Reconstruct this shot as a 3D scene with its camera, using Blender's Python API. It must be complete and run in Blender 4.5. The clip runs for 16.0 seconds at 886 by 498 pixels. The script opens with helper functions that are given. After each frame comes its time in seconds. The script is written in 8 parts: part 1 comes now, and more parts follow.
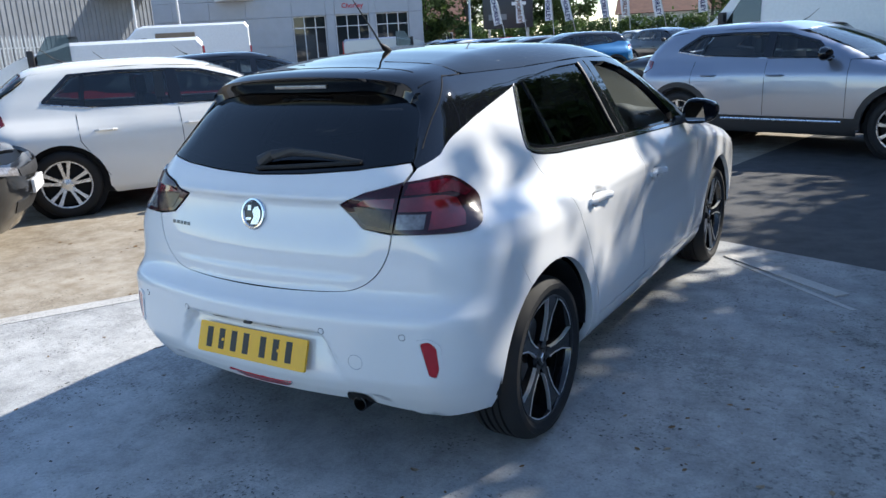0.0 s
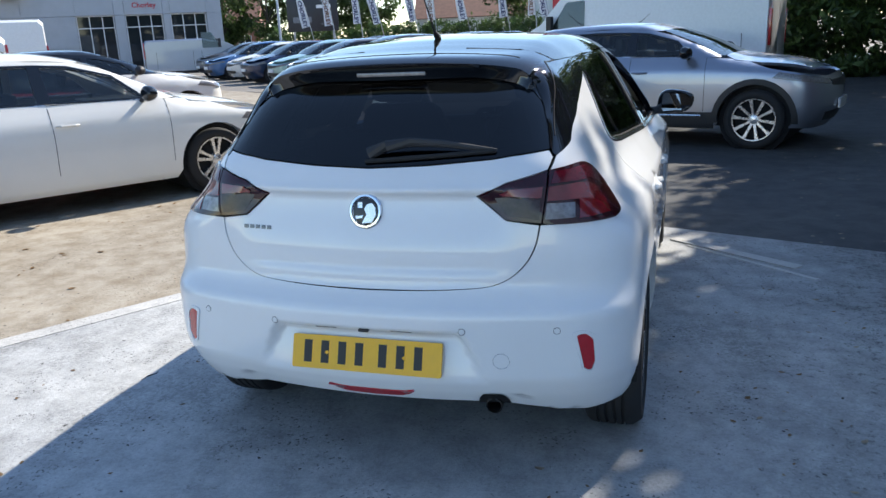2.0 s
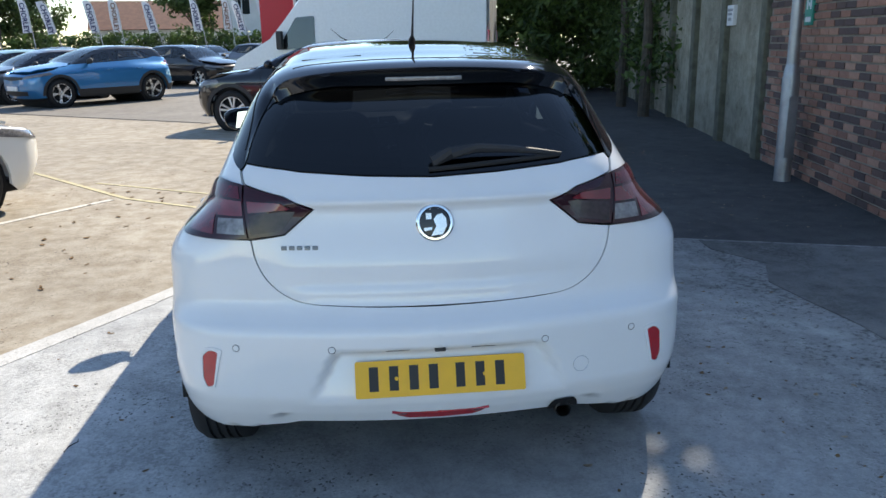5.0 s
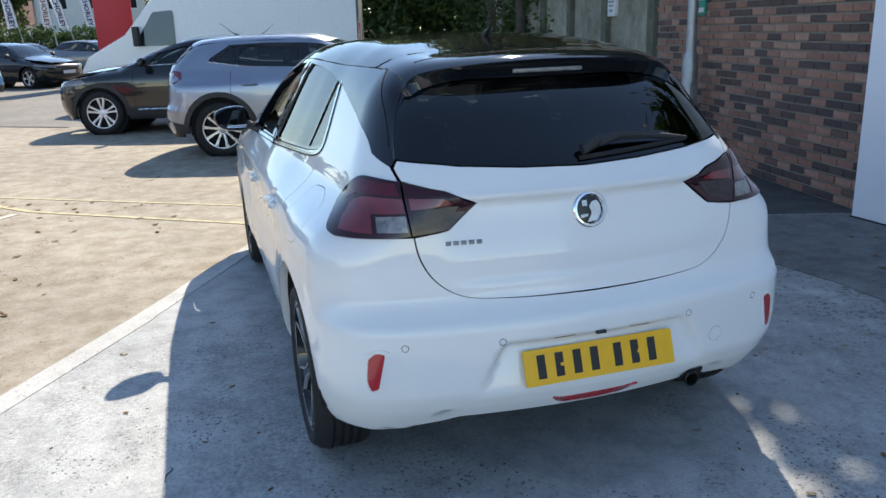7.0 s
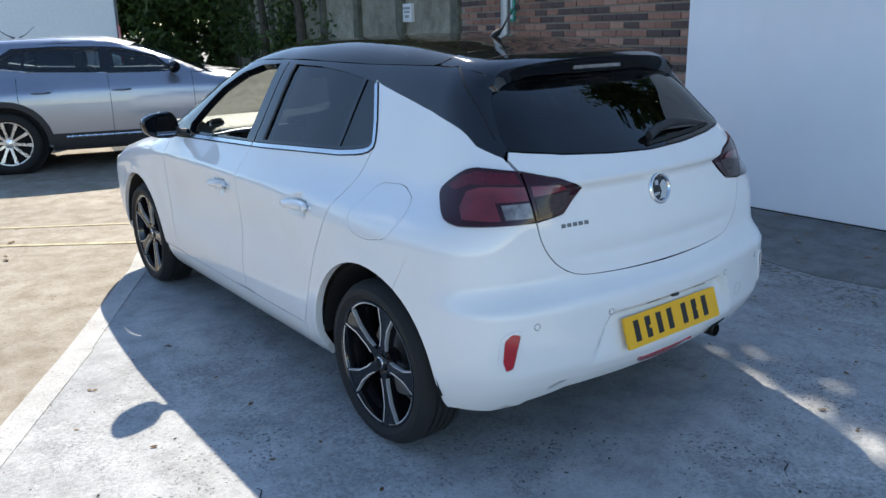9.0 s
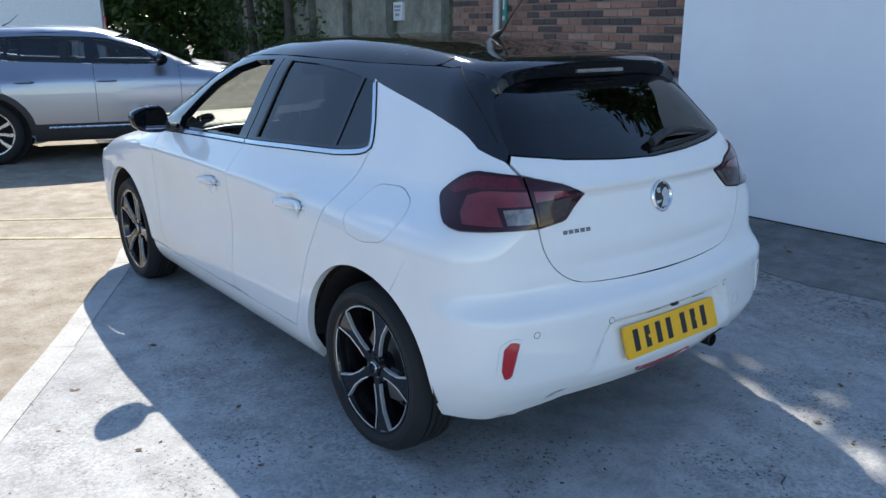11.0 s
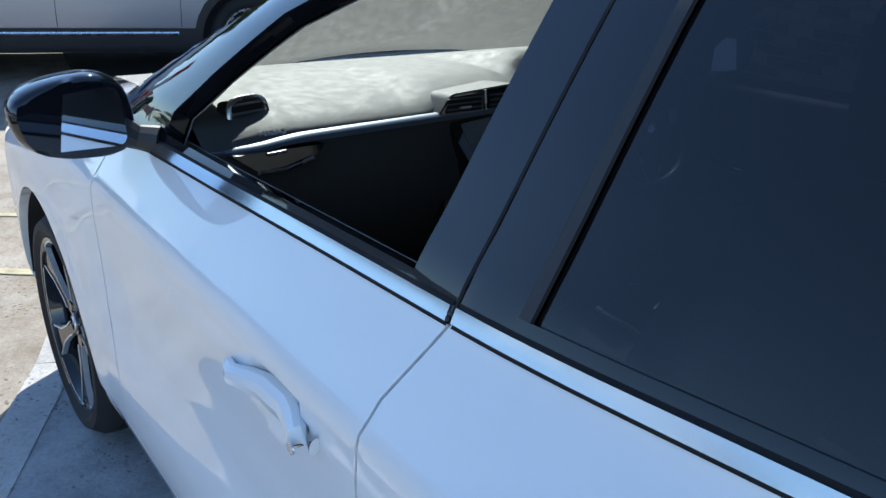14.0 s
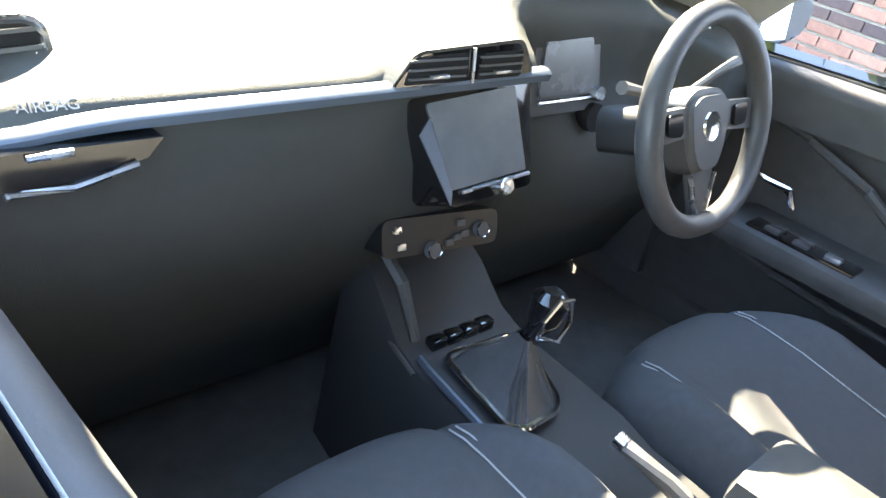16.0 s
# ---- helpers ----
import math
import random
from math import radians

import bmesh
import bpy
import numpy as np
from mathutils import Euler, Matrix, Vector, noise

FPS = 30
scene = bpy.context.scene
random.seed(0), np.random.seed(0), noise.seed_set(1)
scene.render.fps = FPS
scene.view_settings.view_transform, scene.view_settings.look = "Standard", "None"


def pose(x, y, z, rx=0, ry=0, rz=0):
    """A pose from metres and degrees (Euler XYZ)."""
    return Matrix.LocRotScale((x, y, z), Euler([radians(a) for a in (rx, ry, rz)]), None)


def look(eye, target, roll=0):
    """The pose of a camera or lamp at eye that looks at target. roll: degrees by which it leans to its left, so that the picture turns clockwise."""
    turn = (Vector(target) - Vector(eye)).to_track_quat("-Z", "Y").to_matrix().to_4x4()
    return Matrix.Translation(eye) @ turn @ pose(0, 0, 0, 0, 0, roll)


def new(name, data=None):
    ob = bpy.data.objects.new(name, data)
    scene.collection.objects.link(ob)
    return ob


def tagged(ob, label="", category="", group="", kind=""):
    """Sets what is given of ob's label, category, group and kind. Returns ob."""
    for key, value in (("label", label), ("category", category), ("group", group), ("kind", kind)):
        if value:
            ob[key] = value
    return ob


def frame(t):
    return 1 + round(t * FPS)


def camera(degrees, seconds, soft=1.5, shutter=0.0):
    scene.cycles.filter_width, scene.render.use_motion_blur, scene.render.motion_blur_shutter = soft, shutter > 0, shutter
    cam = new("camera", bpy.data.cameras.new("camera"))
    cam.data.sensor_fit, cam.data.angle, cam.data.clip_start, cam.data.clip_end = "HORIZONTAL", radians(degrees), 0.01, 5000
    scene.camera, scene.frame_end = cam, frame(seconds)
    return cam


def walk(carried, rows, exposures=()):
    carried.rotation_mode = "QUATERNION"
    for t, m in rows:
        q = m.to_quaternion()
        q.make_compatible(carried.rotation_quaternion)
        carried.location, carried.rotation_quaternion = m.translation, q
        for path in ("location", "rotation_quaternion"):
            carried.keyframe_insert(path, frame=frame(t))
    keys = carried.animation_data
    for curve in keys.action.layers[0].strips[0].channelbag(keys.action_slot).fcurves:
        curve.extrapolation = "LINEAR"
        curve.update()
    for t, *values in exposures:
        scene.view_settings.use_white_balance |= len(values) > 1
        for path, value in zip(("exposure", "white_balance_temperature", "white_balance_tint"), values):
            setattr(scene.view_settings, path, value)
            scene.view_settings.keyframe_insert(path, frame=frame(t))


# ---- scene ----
cam = camera(59.0, 16.0)
PATH = [
    (0, (1.993, -1.838, 1.486), (0.959, -0.206, 0.97), -3.2),
    (0.5, (1.978, -1.843, 1.494), (0.983, -0.189, 0.969), -2.9),
    (1, (1.752, -1.955, 1.477), (0.846, -0.252, 0.95), -2.7),
    (1.5, (1.403, -2.107, 1.466), (0.636, -0.338, 0.936), -2.6),
    (2, (0.967, -2.186, 1.473), (0.389, -0.347, 0.942), -2.7),
    (2.5, (0.562, -2.298, 1.492), (0.194, -0.406, 0.958), -2.8),
    (3, (0.243, -2.261, 1.475), (0.061, -0.341, 0.944), -2.9),
    (3.5, (0.064, -2.231, 1.485), (0.004, -0.302, 0.96), -2.8),
    (4, (-0.012, -2.231, 1.484), (0.008, -0.301, 0.959), -2.3),
    (4.2, (-0.029, -2.229, 1.481), (0.018, -0.298, 0.96), -2.1),
    (6.5, (-0.842, -2.092, 1.448), (-0.37, -0.222, 0.918), -1.1),
    (7, (-1.147, -2.03, 1.487), (-0.568, -0.194, 0.944), -1.9),
    (7.5, (-1.573, -1.924, 1.493), (-0.787, -0.17, 0.942), -1.9),
    (8, (-1.901, -1.765, 1.476), (-0.939, -0.1, 0.927), -1.8),
    (8.5, (-2.157, -1.649, 1.49), (-1.066, -0.064, 0.943), -1.6),
    (9, (-2.249, -1.599, 1.497), (-1.082, -0.069, 0.95), -1.4),
    (9.2, (-2.251, -1.59, 1.499), (-1.066, -0.076, 0.951), -1.3),
    (11.3, (-2.256, -1.482, 1.497), (-1.06, 0.023, 0.945), 0.4),
    (11.5, (-2.206, -1.369, 1.481), (-1.024, 0.144, 0.923), 0.7),
    (12, (-1.996, -0.94, 1.491), (-0.857, 0.601, 0.917), 1.2),
    (12.5, (-1.825, -0.432, 1.487), (-0.73, 1.128, 0.881), 1.7),
    (13, (-1.629, 0.139, 1.446), (-0.543, 1.691, 0.803), 2.6),
    (13.5, (-1.431, 0.701, 1.414), (-0.33, 2.207, 0.693), 2.0),
    (14, (-1.228, 1.184, 1.368), (-0.067, 2.614, 0.589), 3.1),
    (14.3, (-1.100, 1.428, 1.356), (0.058, 2.723, 0.605), 5.1),
    (14.5, (-1.037, 1.556, 1.386), (0.215, 2.822, 0.486), 8.3),
    (15, (-0.868, 1.763, 1.297), (0.372, 2.941, 0.442), 8.3),
    (15.5, (-0.824, 1.795, 1.274), (0.412, 2.912, 0.397), 10.7),
    (16, (-0.826, 1.797, 1.273), (0.437, 2.901, 0.358), 12.9),
]
EXPOSURES = [(0, 0.80, 6600, 9), (2, 0.82, 6750, 9), (3.5, 0.84, 7150, 9), (7, 0.86, 7200, 9), (9.2, 0.85, 6950, 9), (11.3, 0.83, 6800, 9), (12.5, 0.80, 6600, 8), (13.2, 0.74, 6250, 8), (14.0, 0.84, 6100, 8), (14.5, 1.4, 5950, 8), (15.0, 3.1, 6700, 11), (15.5, 4.4, 8400, 12), (16.0, 4.5, 8500, 12)]
walk(cam, [(t, look(eye, target, roll)) for t, eye, target, roll in PATH], EXPOSURES)

# ---------------------------------------------------------------- light
SUN_EL, SUN_AZ = radians(38.6), radians(27.5)
world = bpy.data.worlds.new("sky")
scene.world = world
world.use_nodes = True
wn = world.node_tree
bg = wn.nodes["Background"]
sky = wn.nodes.new("ShaderNodeTexSky")
sky.sky_type, sky.sun_disc = "NISHITA", False
sky.sun_elevation, sky.sun_rotation = SUN_EL, SUN_AZ
sky.air_density, sky.dust_density, sky.ozone_density = 1.0, 0.05, 3.6
wn.links.new(sky.outputs[0], bg.inputs[0])
bg.inputs[1].default_value = 0.155
sun_data = bpy.data.lights.new("sun", "SUN")
sun_data.energy, sun_data.angle, sun_data.color = 4.6, radians(0.55), (1.0, 0.95, 0.87)
sun = new("sun", sun_data)
SUN_DIR = Vector((math.sin(SUN_AZ) * math.cos(SUN_EL), math.cos(SUN_AZ) * math.cos(SUN_EL), math.sin(SUN_EL)))
sun.matrix_world = look(SUN_DIR * 30, (0, 0, 0))

# ---------------------------------------------------------------- materials
def rgb(c):
    return (c[0], c[1], c[2], 1.0)


def base_mat(name):
    m = bpy.data.materials.new(name)
    m.use_nodes = True
    return m, m.node_tree, m.node_tree.nodes["Principled BSDF"]


def noise_tex(t, scale, detail=4.0, rough=0.6, coord="Object", stretch=None):
    co = t.nodes.new("ShaderNodeTexCoord")
    n = t.nodes.new("ShaderNodeTexNoise")
    n.inputs["Scale"].default_value = scale
    n.inputs["Detail"].default_value = detail
    n.inputs["Roughness"].default_value = rough
    if stretch:
        mp = t.nodes.new("ShaderNodeMapping")
        mp.inputs["Scale"].default_value = stretch
        t.links.new(co.outputs[coord], mp.inputs[0])
        t.links.new(mp.outputs[0], n.inputs["Vector"])
    else:
        t.links.new(co.outputs[coord], n.inputs["Vector"])
    return n


def ramp(t, source, stops):
    r = t.nodes.new("ShaderNodeValToRGB")
    while len(r.color_ramp.elements) < len(stops):
        r.color_ramp.elements.new(0.5)
    for e, (p, c) in zip(r.color_ramp.elements, stops):
        e.position = p
        e.color = rgb(c) if isinstance(c, (tuple, list)) else (c, c, c, 1)
    t.links.new(source, r.inputs[0])
    return r


def mix_col(t, kind, fac, a, b):
    m = t.nodes.new("ShaderNodeMix")
    m.data_type, m.blend_type = "RGBA", kind
    for sock, v in ((m.inputs[0], fac), (m.inputs[6], a), (m.inputs[7], b)):
        if hasattr(v, "is_linked"):
            t.links.new(v, sock)
        elif isinstance(v, (int, float)):
            sock.default_value = v
        else:
            sock.default_value = rgb(v)
    return m.outputs[2]


def bump(t, b, height, strength, distance=0.01):
    n = t.nodes.new("ShaderNodeBump")
    n.inputs["Strength"].default_value = strength
    n.inputs["Distance"].default_value = distance
    t.links.new(height, n.inputs["Height"])
    t.links.new(n.outputs[0], b.inputs["Normal"])


def plain(name, col, rough=0.5, metal=0.0, vary=0.12, scale=18.0, bumpy=0.0, coat=0.0, spec=0.5):
    """A plain surface with a little grain in its colour and gloss."""
    m, t, b = base_mat(name)
    n = noise_tex(t, scale)
    r = ramp(t, n.outputs["Fac"], ((0.3, tuple(c * (1 - vary) for c in col)), (0.7, tuple(min(1, c * (1 + vary)) for c in col))))
    t.links.new(r.outputs[0], b.inputs["Base Color"])
    rr = ramp(t, n.outputs["Fac"], ((0.3, max(0, rough - 0.06)), (0.7, min(1, rough + 0.06))))
    t.links.new(rr.outputs[0], b.inputs["Roughness"])
    b.inputs["Metallic"].default_value = metal
    b.inputs["Coat Weight"].default_value = coat
    b.inputs["Specular IOR Level"].default_value = spec
    b.inputs["Coat Roughness"].default_value = 0.03
    if bumpy:
        n2 = noise_tex(t, scale * 12, 3)
        bump(t, b, n2.outputs["Fac"], bumpy, 0.004)
    return m


def car_paint(name, col, metal=0.0, rough=0.35, dust=0.12, ior=1.6):
    """Lacquered paint with a film of dust that breaks the gloss."""
    m, t, b = base_mat(name)
    n = noise_tex(t, 3.0, 6, 0.65)
    fine = noise_tex(t, 240.0, 2, 0.5)
    grain = ramp(t, n.outputs["Fac"], ((0.35, tuple(c * 0.965 for c in col)), (0.7, col)))
    c = mix_col(t, "MULTIPLY", dust, grain.outputs[0], (0.80, 0.78, 0.74))
    t.links.new(c, b.inputs["Base Color"])
    b.inputs["Metallic"].default_value = metal
    b.inputs["Roughness"].default_value = rough
    b.inputs["Specular IOR Level"].default_value = 0.25 if metal else 0.0
    b.inputs["Coat Weight"].default_value = 1.0
    b.inputs["Coat IOR"].default_value = ior
    cr = ramp(t, n.outputs["Fac"], ((0.35, 0.025), (0.75, 0.025 + 0.22 * dust)))
    t.links.new(cr.outputs[0], b.inputs["Coat Roughness"])
    if metal:
        bump(t, b, fine.outputs["Fac"], 0.05, 0.001)
    return m


def glass_mat(name, tint, gloss=0.0, rough=0.0):
    """A single sheet: tinted see-through, with a mirror sheen by Fresnel."""
    m = bpy.data.materials.new(name)
    m.use_nodes = True
    t = m.node_tree
    t.nodes.clear()
    out = t.nodes.new("ShaderNodeOutputMaterial")
    tr = t.nodes.new("ShaderNodeBsdfTransparent")
    tr.inputs[0].default_value = rgb(tint)
    gl = t.nodes.new("ShaderNodeBsdfGlossy")
    gl.inputs["Roughness"].default_value = rough
    fr = t.nodes.new("ShaderNodeFresnel")
    fr.inputs[0].default_value = 1.55 + gloss
    mx = t.nodes.new("ShaderNodeMixShader")
    t.links.new(fr.outputs[0], mx.inputs[0])
    t.links.new(tr.outputs[0], mx.inputs[1])
    t.links.new(gl.outputs[0], mx.inputs[2])
    t.links.new(mx.outputs[0], out.inputs[0])
    return m


M_WHITE = car_paint("white_paint", (0.80, 0.805, 0.81), 0.0, 0.4, 0.05)
M_BLACKGLOSS = car_paint("black_gloss_paint", (0.006, 0.007, 0.010), 0.0, 0.35, 0.04, 1.6)
def dusty_black(name):
    """Black lacquer under dust, pollen and small pale specks."""
    m, t, b = base_mat(name)
    film = noise_tex(t, 2.2, 6, 0.7)
    fine = noise_tex(t, 160.0, 3, 0.6)
    vo = t.nodes.new("ShaderNodeTexVoronoi")
    vo.inputs["Scale"].default_value = 22.0
    co = t.nodes.new("ShaderNodeTexCoord")
    t.links.new(co.outputs["Object"], vo.inputs["Vector"])
    speck = ramp(t, vo.outputs["Distance"], ((0.055, 1.0), (0.09, 0.0)))
    where = ramp(t, film.outputs["Fac"], ((0.46, 0.0), (0.60, 1.0)))
    mul = t.nodes.new("ShaderNodeMath")
    mul.operation = "MULTIPLY"
    t.links.new(speck.outputs[0], mul.inputs[0])
    t.links.new(where.outputs[0], mul.inputs[1])
    base = ramp(t, fine.outputs["Fac"], ((0.35, (0.007, 0.007, 0.008)), (0.75, (0.016, 0.016, 0.014))))
    c = mix_col(t, "MIX", mul.outputs[0], base.outputs[0], (0.42, 0.40, 0.35))
    t.links.new(c, b.inputs["Base Color"])
    b.inputs["Roughness"].default_value = 0.4
    b.inputs["Specular IOR Level"].default_value = 0.0
    b.inputs["Coat Weight"].default_value = 1.0
    b.inputs["Coat IOR"].default_value = 1.42
    cr = ramp(t, film.outputs["Fac"], ((0.35, 0.015), (0.75, 0.04)))
    t.links.new(cr.outputs[0], b.inputs["Coat Roughness"])
    return m


M_ROOFBLACK = dusty_black("dusty_black_paint")
M_PLASTIC = plain("black_plastic", (0.022, 0.022, 0.024), 0.55, bumpy=0.05)
M_GAP = plain("dark_cavity", (0.006, 0.006, 0.007), 0.9)
M_CHROME = plain("chrome", (0.75, 0.76, 0.78), 0.10, 1.0, 0.04)
M_SATIN = plain("satin_metal", (0.62, 0.64, 0.67), 0.28, 1.0, 0.05)
M_RUBBER = plain("tyre_rubber", (0.014, 0.014, 0.015), 0.8, vary=0.25, scale=30, bumpy=0.08)
M_RIMBLACK = car_paint("black_wheel_enamel", (0.010, 0.010, 0.012), 0.0, 0.35, 0.2)
M_RIMFACE = plain("machined_alloy", (0.78, 0.79, 0.80), 0.35, 0.6, 0.06, 60)
M_DISC = plain("brake_disc_steel", (0.35, 0.34, 0.33), 0.4, 1.0, 0.1)
M_PRIVACY = glass_mat("privacy_glass", (0.032, 0.038, 0.050), 0.12)
M_CLEAR = glass_mat("clear_glass", (0.80, 0.86, 0.84))
M_FARGLASS = glass_mat("car_glass", (0.42, 0.47, 0.48), 0.2)
M_REDLENS = plain("red_lens", (0.15, 0.007, 0.012), 0.12, vary=0.25, coat=1.0)
M_BRIGHTRED = plain("bright_red_lens", (0.42, 0.012, 0.02), 0.15, vary=0.12, coat=1.0)
M_SMOKE = plain("smoked_lens", (0.030, 0.003, 0.007), 0.12, vary=0.2, coat=0.5, spec=0.3)
M_CLEARLENS = plain("clear_lens", (0.19, 0.18, 0.18), 0.14, 0.2, 0.45, 45, coat=0.8)
M_SMOKECLEAR = plain("smoked_clear_lens", (0.040, 0.027, 0.030), 0.16, 0.0, 0.35, 60, coat=0.3, spec=0.25)
M_DARKLENS = plain("dark_red_lens", (0.085, 0.004, 0.012), 0.12, vary=0.35, scale=90, coat=0.6, spec=0.3)
M_PLATE = plain("yellow_plate", (0.86, 0.45, 0.010), 0.35, vary=0.04)
M_PLATEINK = plain("plate_ink", (0.015, 0.015, 0.015), 0.5)
M_LEAFDRY = plain("dry_leaf", (0.16, 0.09, 0.035), 0.8, vary=0.4)

# ---------------------------------------------------------------- helpers for meshes
from mathutils.geometry import delaunay_2d_cdt


def mesh_ob(name, bm, mat, parent=None, label="", smooth=30.0):
    me = bpy.data.meshes.new(name)
    bm.to_mesh(me)
    bm.free()
    mats = mat if isinstance(mat, (list, tuple)) else [mat]
    for x in mats:
        me.materials.append(x)
    if smooth:
        me.shade_smooth()
        me.set_sharp_from_angle(angle=radians(smooth))
    ob = new(name, me)
    if parent:
        ob.parent = parent
    if label:
        ob["label"] = label
    return ob


part = mesh_ob


def thing(name, label, category, m=None, group="", kind=""):
    e = new(name)
    e.empty_display_size = 0.1
    if m:
        e.matrix_world = m
    return tagged(e, label, category, group, kind)


def box(bm, x0, x1, y0, y1, z0, z1, bev=0.0, m=None, mi=0):
    r = bmesh.ops.create_cube(bm, size=1.0)
    vs = r["verts"]
    for v in vs:
        v.co = Vector(((x0 + x1) / 2 + v.co.x * (x1 - x0), (y0 + y1) / 2 + v.co.y * (y1 - y0), (z0 + z1) / 2 + v.co.z * (z1 - z0)))
    fs = set(f for v in vs for f in v.link_faces)
    if bev:
        es = set(e for v in vs for e in v.link_edges)
        q = bmesh.ops.bevel(bm, geom=list(es), offset=bev, segments=2, affect="EDGES", profile=0.6)
        fs = set(q["faces"]) | set(f for f in fs if f.is_valid)
        vs = list(set(v for f in fs for v in f.verts))
    for f in fs:
        if f.is_valid:
            f.material_index = mi
    if m is not None:
        bmesh.ops.transform(bm, matrix=m, verts=[v for v in vs if v.is_valid])
    return vs


def cyl(bm, p, q, r0, r1=None, seg=12, cap=True):
    p, q = Vector(p), Vector(q)
    d = q - p
    m = Matrix.Translation((p + q) / 2) @ d.to_track_quat("Z", "Y").to_matrix().to_4x4()
    return bmesh.ops.create_cone(bm, cap_ends=cap, segments=seg, radius1=r0, radius2=r0 if r1 is None else r1, depth=d.length, matrix=m)["verts"]


def tube(bm, pts, r, seg=8, closed=False, flat=1.0):
    """A round bar along a run of points; r may be a list."""
    pts = [Vector(p) for p in pts]
    n = len(pts)
    rs = r if isinstance(r, (list, tuple)) else [r] * n
    rings = []
    for i, p in enumerate(pts):
        a = pts[(i - 1) % n] if (closed or i > 0) else p
        b = pts[(i + 1) % n] if (closed or i < n - 1) else p
        q = (b - a).to_track_quat("Z", "Y")
        rings.append([bm.verts.new(p + q @ Vector((math.cos(2 * math.pi * k / seg) * rs[i] * flat, math.sin(2 * math.pi * k / seg) * rs[i], 0))) for k in range(seg)])
    for i in range(n if closed else n - 1):
        a, b = rings[i], rings[(i + 1) % n]
        # keep the twist between neighbouring rings small
        o = min(range(seg), key=lambda j: (a[0].co - b[j].co).length)
        for k in range(seg):
            bm.faces.new((a[k], a[(k + 1) % seg], b[(k + 1 + o) % seg], b[(k + o) % seg]))
    if not closed:
        bm.faces.new(rings[0][::-1])
        bm.faces.new(rings[-1])


def lathe(bm, prof, seg=32, axis="x", closed=False, mi=0):
    """Turn a profile of (along, radius) round an axis through the origin."""
    rings = []
    for a, r in prof:
        ring = []
        for k in range(seg):
            t = 2 * math.pi * k / seg
            c, s = math.cos(t) * r, math.sin(t) * r
            ring.append(bm.verts.new((a, c, s) if axis == "x" else ((c, s, a) if axis == "z" else (c, a, s))))
        rings.append(ring)
    n = len(rings)
    for i in range(n if closed else n - 1):
        a, b = rings[i], rings[(i + 1) % n]
        for k in range(seg):
            f = bm.faces.new((a[k], a[(k + 1) % seg], b[(k + 1) % seg], b[k]))
            f.material_index = mi


def slab(bm, outline, z0, z1, m=None, mi=0):
    """An upright-sided plate from a closed outline in x, y."""
    lo = [bm.verts.new((x, y, z0)) for x, y in outline]
    hi = [bm.verts.new((x, y, z1)) for x, y in outline]
    fs = [bm.faces.new(lo[::-1]), bm.faces.new(hi)]
    n = len(lo)
    for i in range(n):
        fs.append(bm.faces.new((lo[i], lo[(i + 1) % n], hi[(i + 1) % n], hi[i])))
    for f in fs:
        f.material_index = mi
    if m is not None:
        bmesh.ops.transform(bm, matrix=m, verts=lo + hi)
    return lo + hi


def pchip(pts):
    """A smooth curve without overshoot through (x, value) pairs."""
    xs = np.array([p[0] for p in pts], float)
    ys = np.array([p[1] for p in pts], float)
    h, d = np.diff(xs), np.diff(ys) / np.diff(xs)
    m = np.zeros(len(xs))
    m[0], m[-1] = d[0], d[-1]
    for i in range(1, len(xs) - 1):
        if d[i - 1] * d[i] > 0:
            w1, w2 = 2 * h[i] + h[i - 1], h[i] + 2 * h[i - 1]
            m[i] = (w1 + w2) / (w1 / d[i - 1] + w2 / d[i])

    # a fine table of the curve, read off by straight steps
    gx = np.linspace(xs[0], xs[-1], 1600)
    i = np.clip(np.searchsorted(xs, gx) - 1, 0, len(xs) - 2)
    t = (gx - xs[i]) / h[i]
    gy = ((2 * t**3 - 3 * t**2 + 1) * ys[i] + (t**3 - 2 * t**2 + t) * h[i] * m[i] + (-2 * t**3 + 3 * t**2) * ys[i + 1] + (t**3 - t**2) * h[i] * m[i + 1])

    def f(x):
        return np.interp(x, gx, gy)
    return f


def smax(a, b, k):
    h = np.maximum(k - np.abs(a - b), 0) / k
    return np.maximum(a, b) + h * h * k * 0.25


def step01(a, b, x):
    t = np.minimum(np.maximum((x - a) / (b - a), 0.0), 1.0)
    return t * t * (3 - 2 * t)


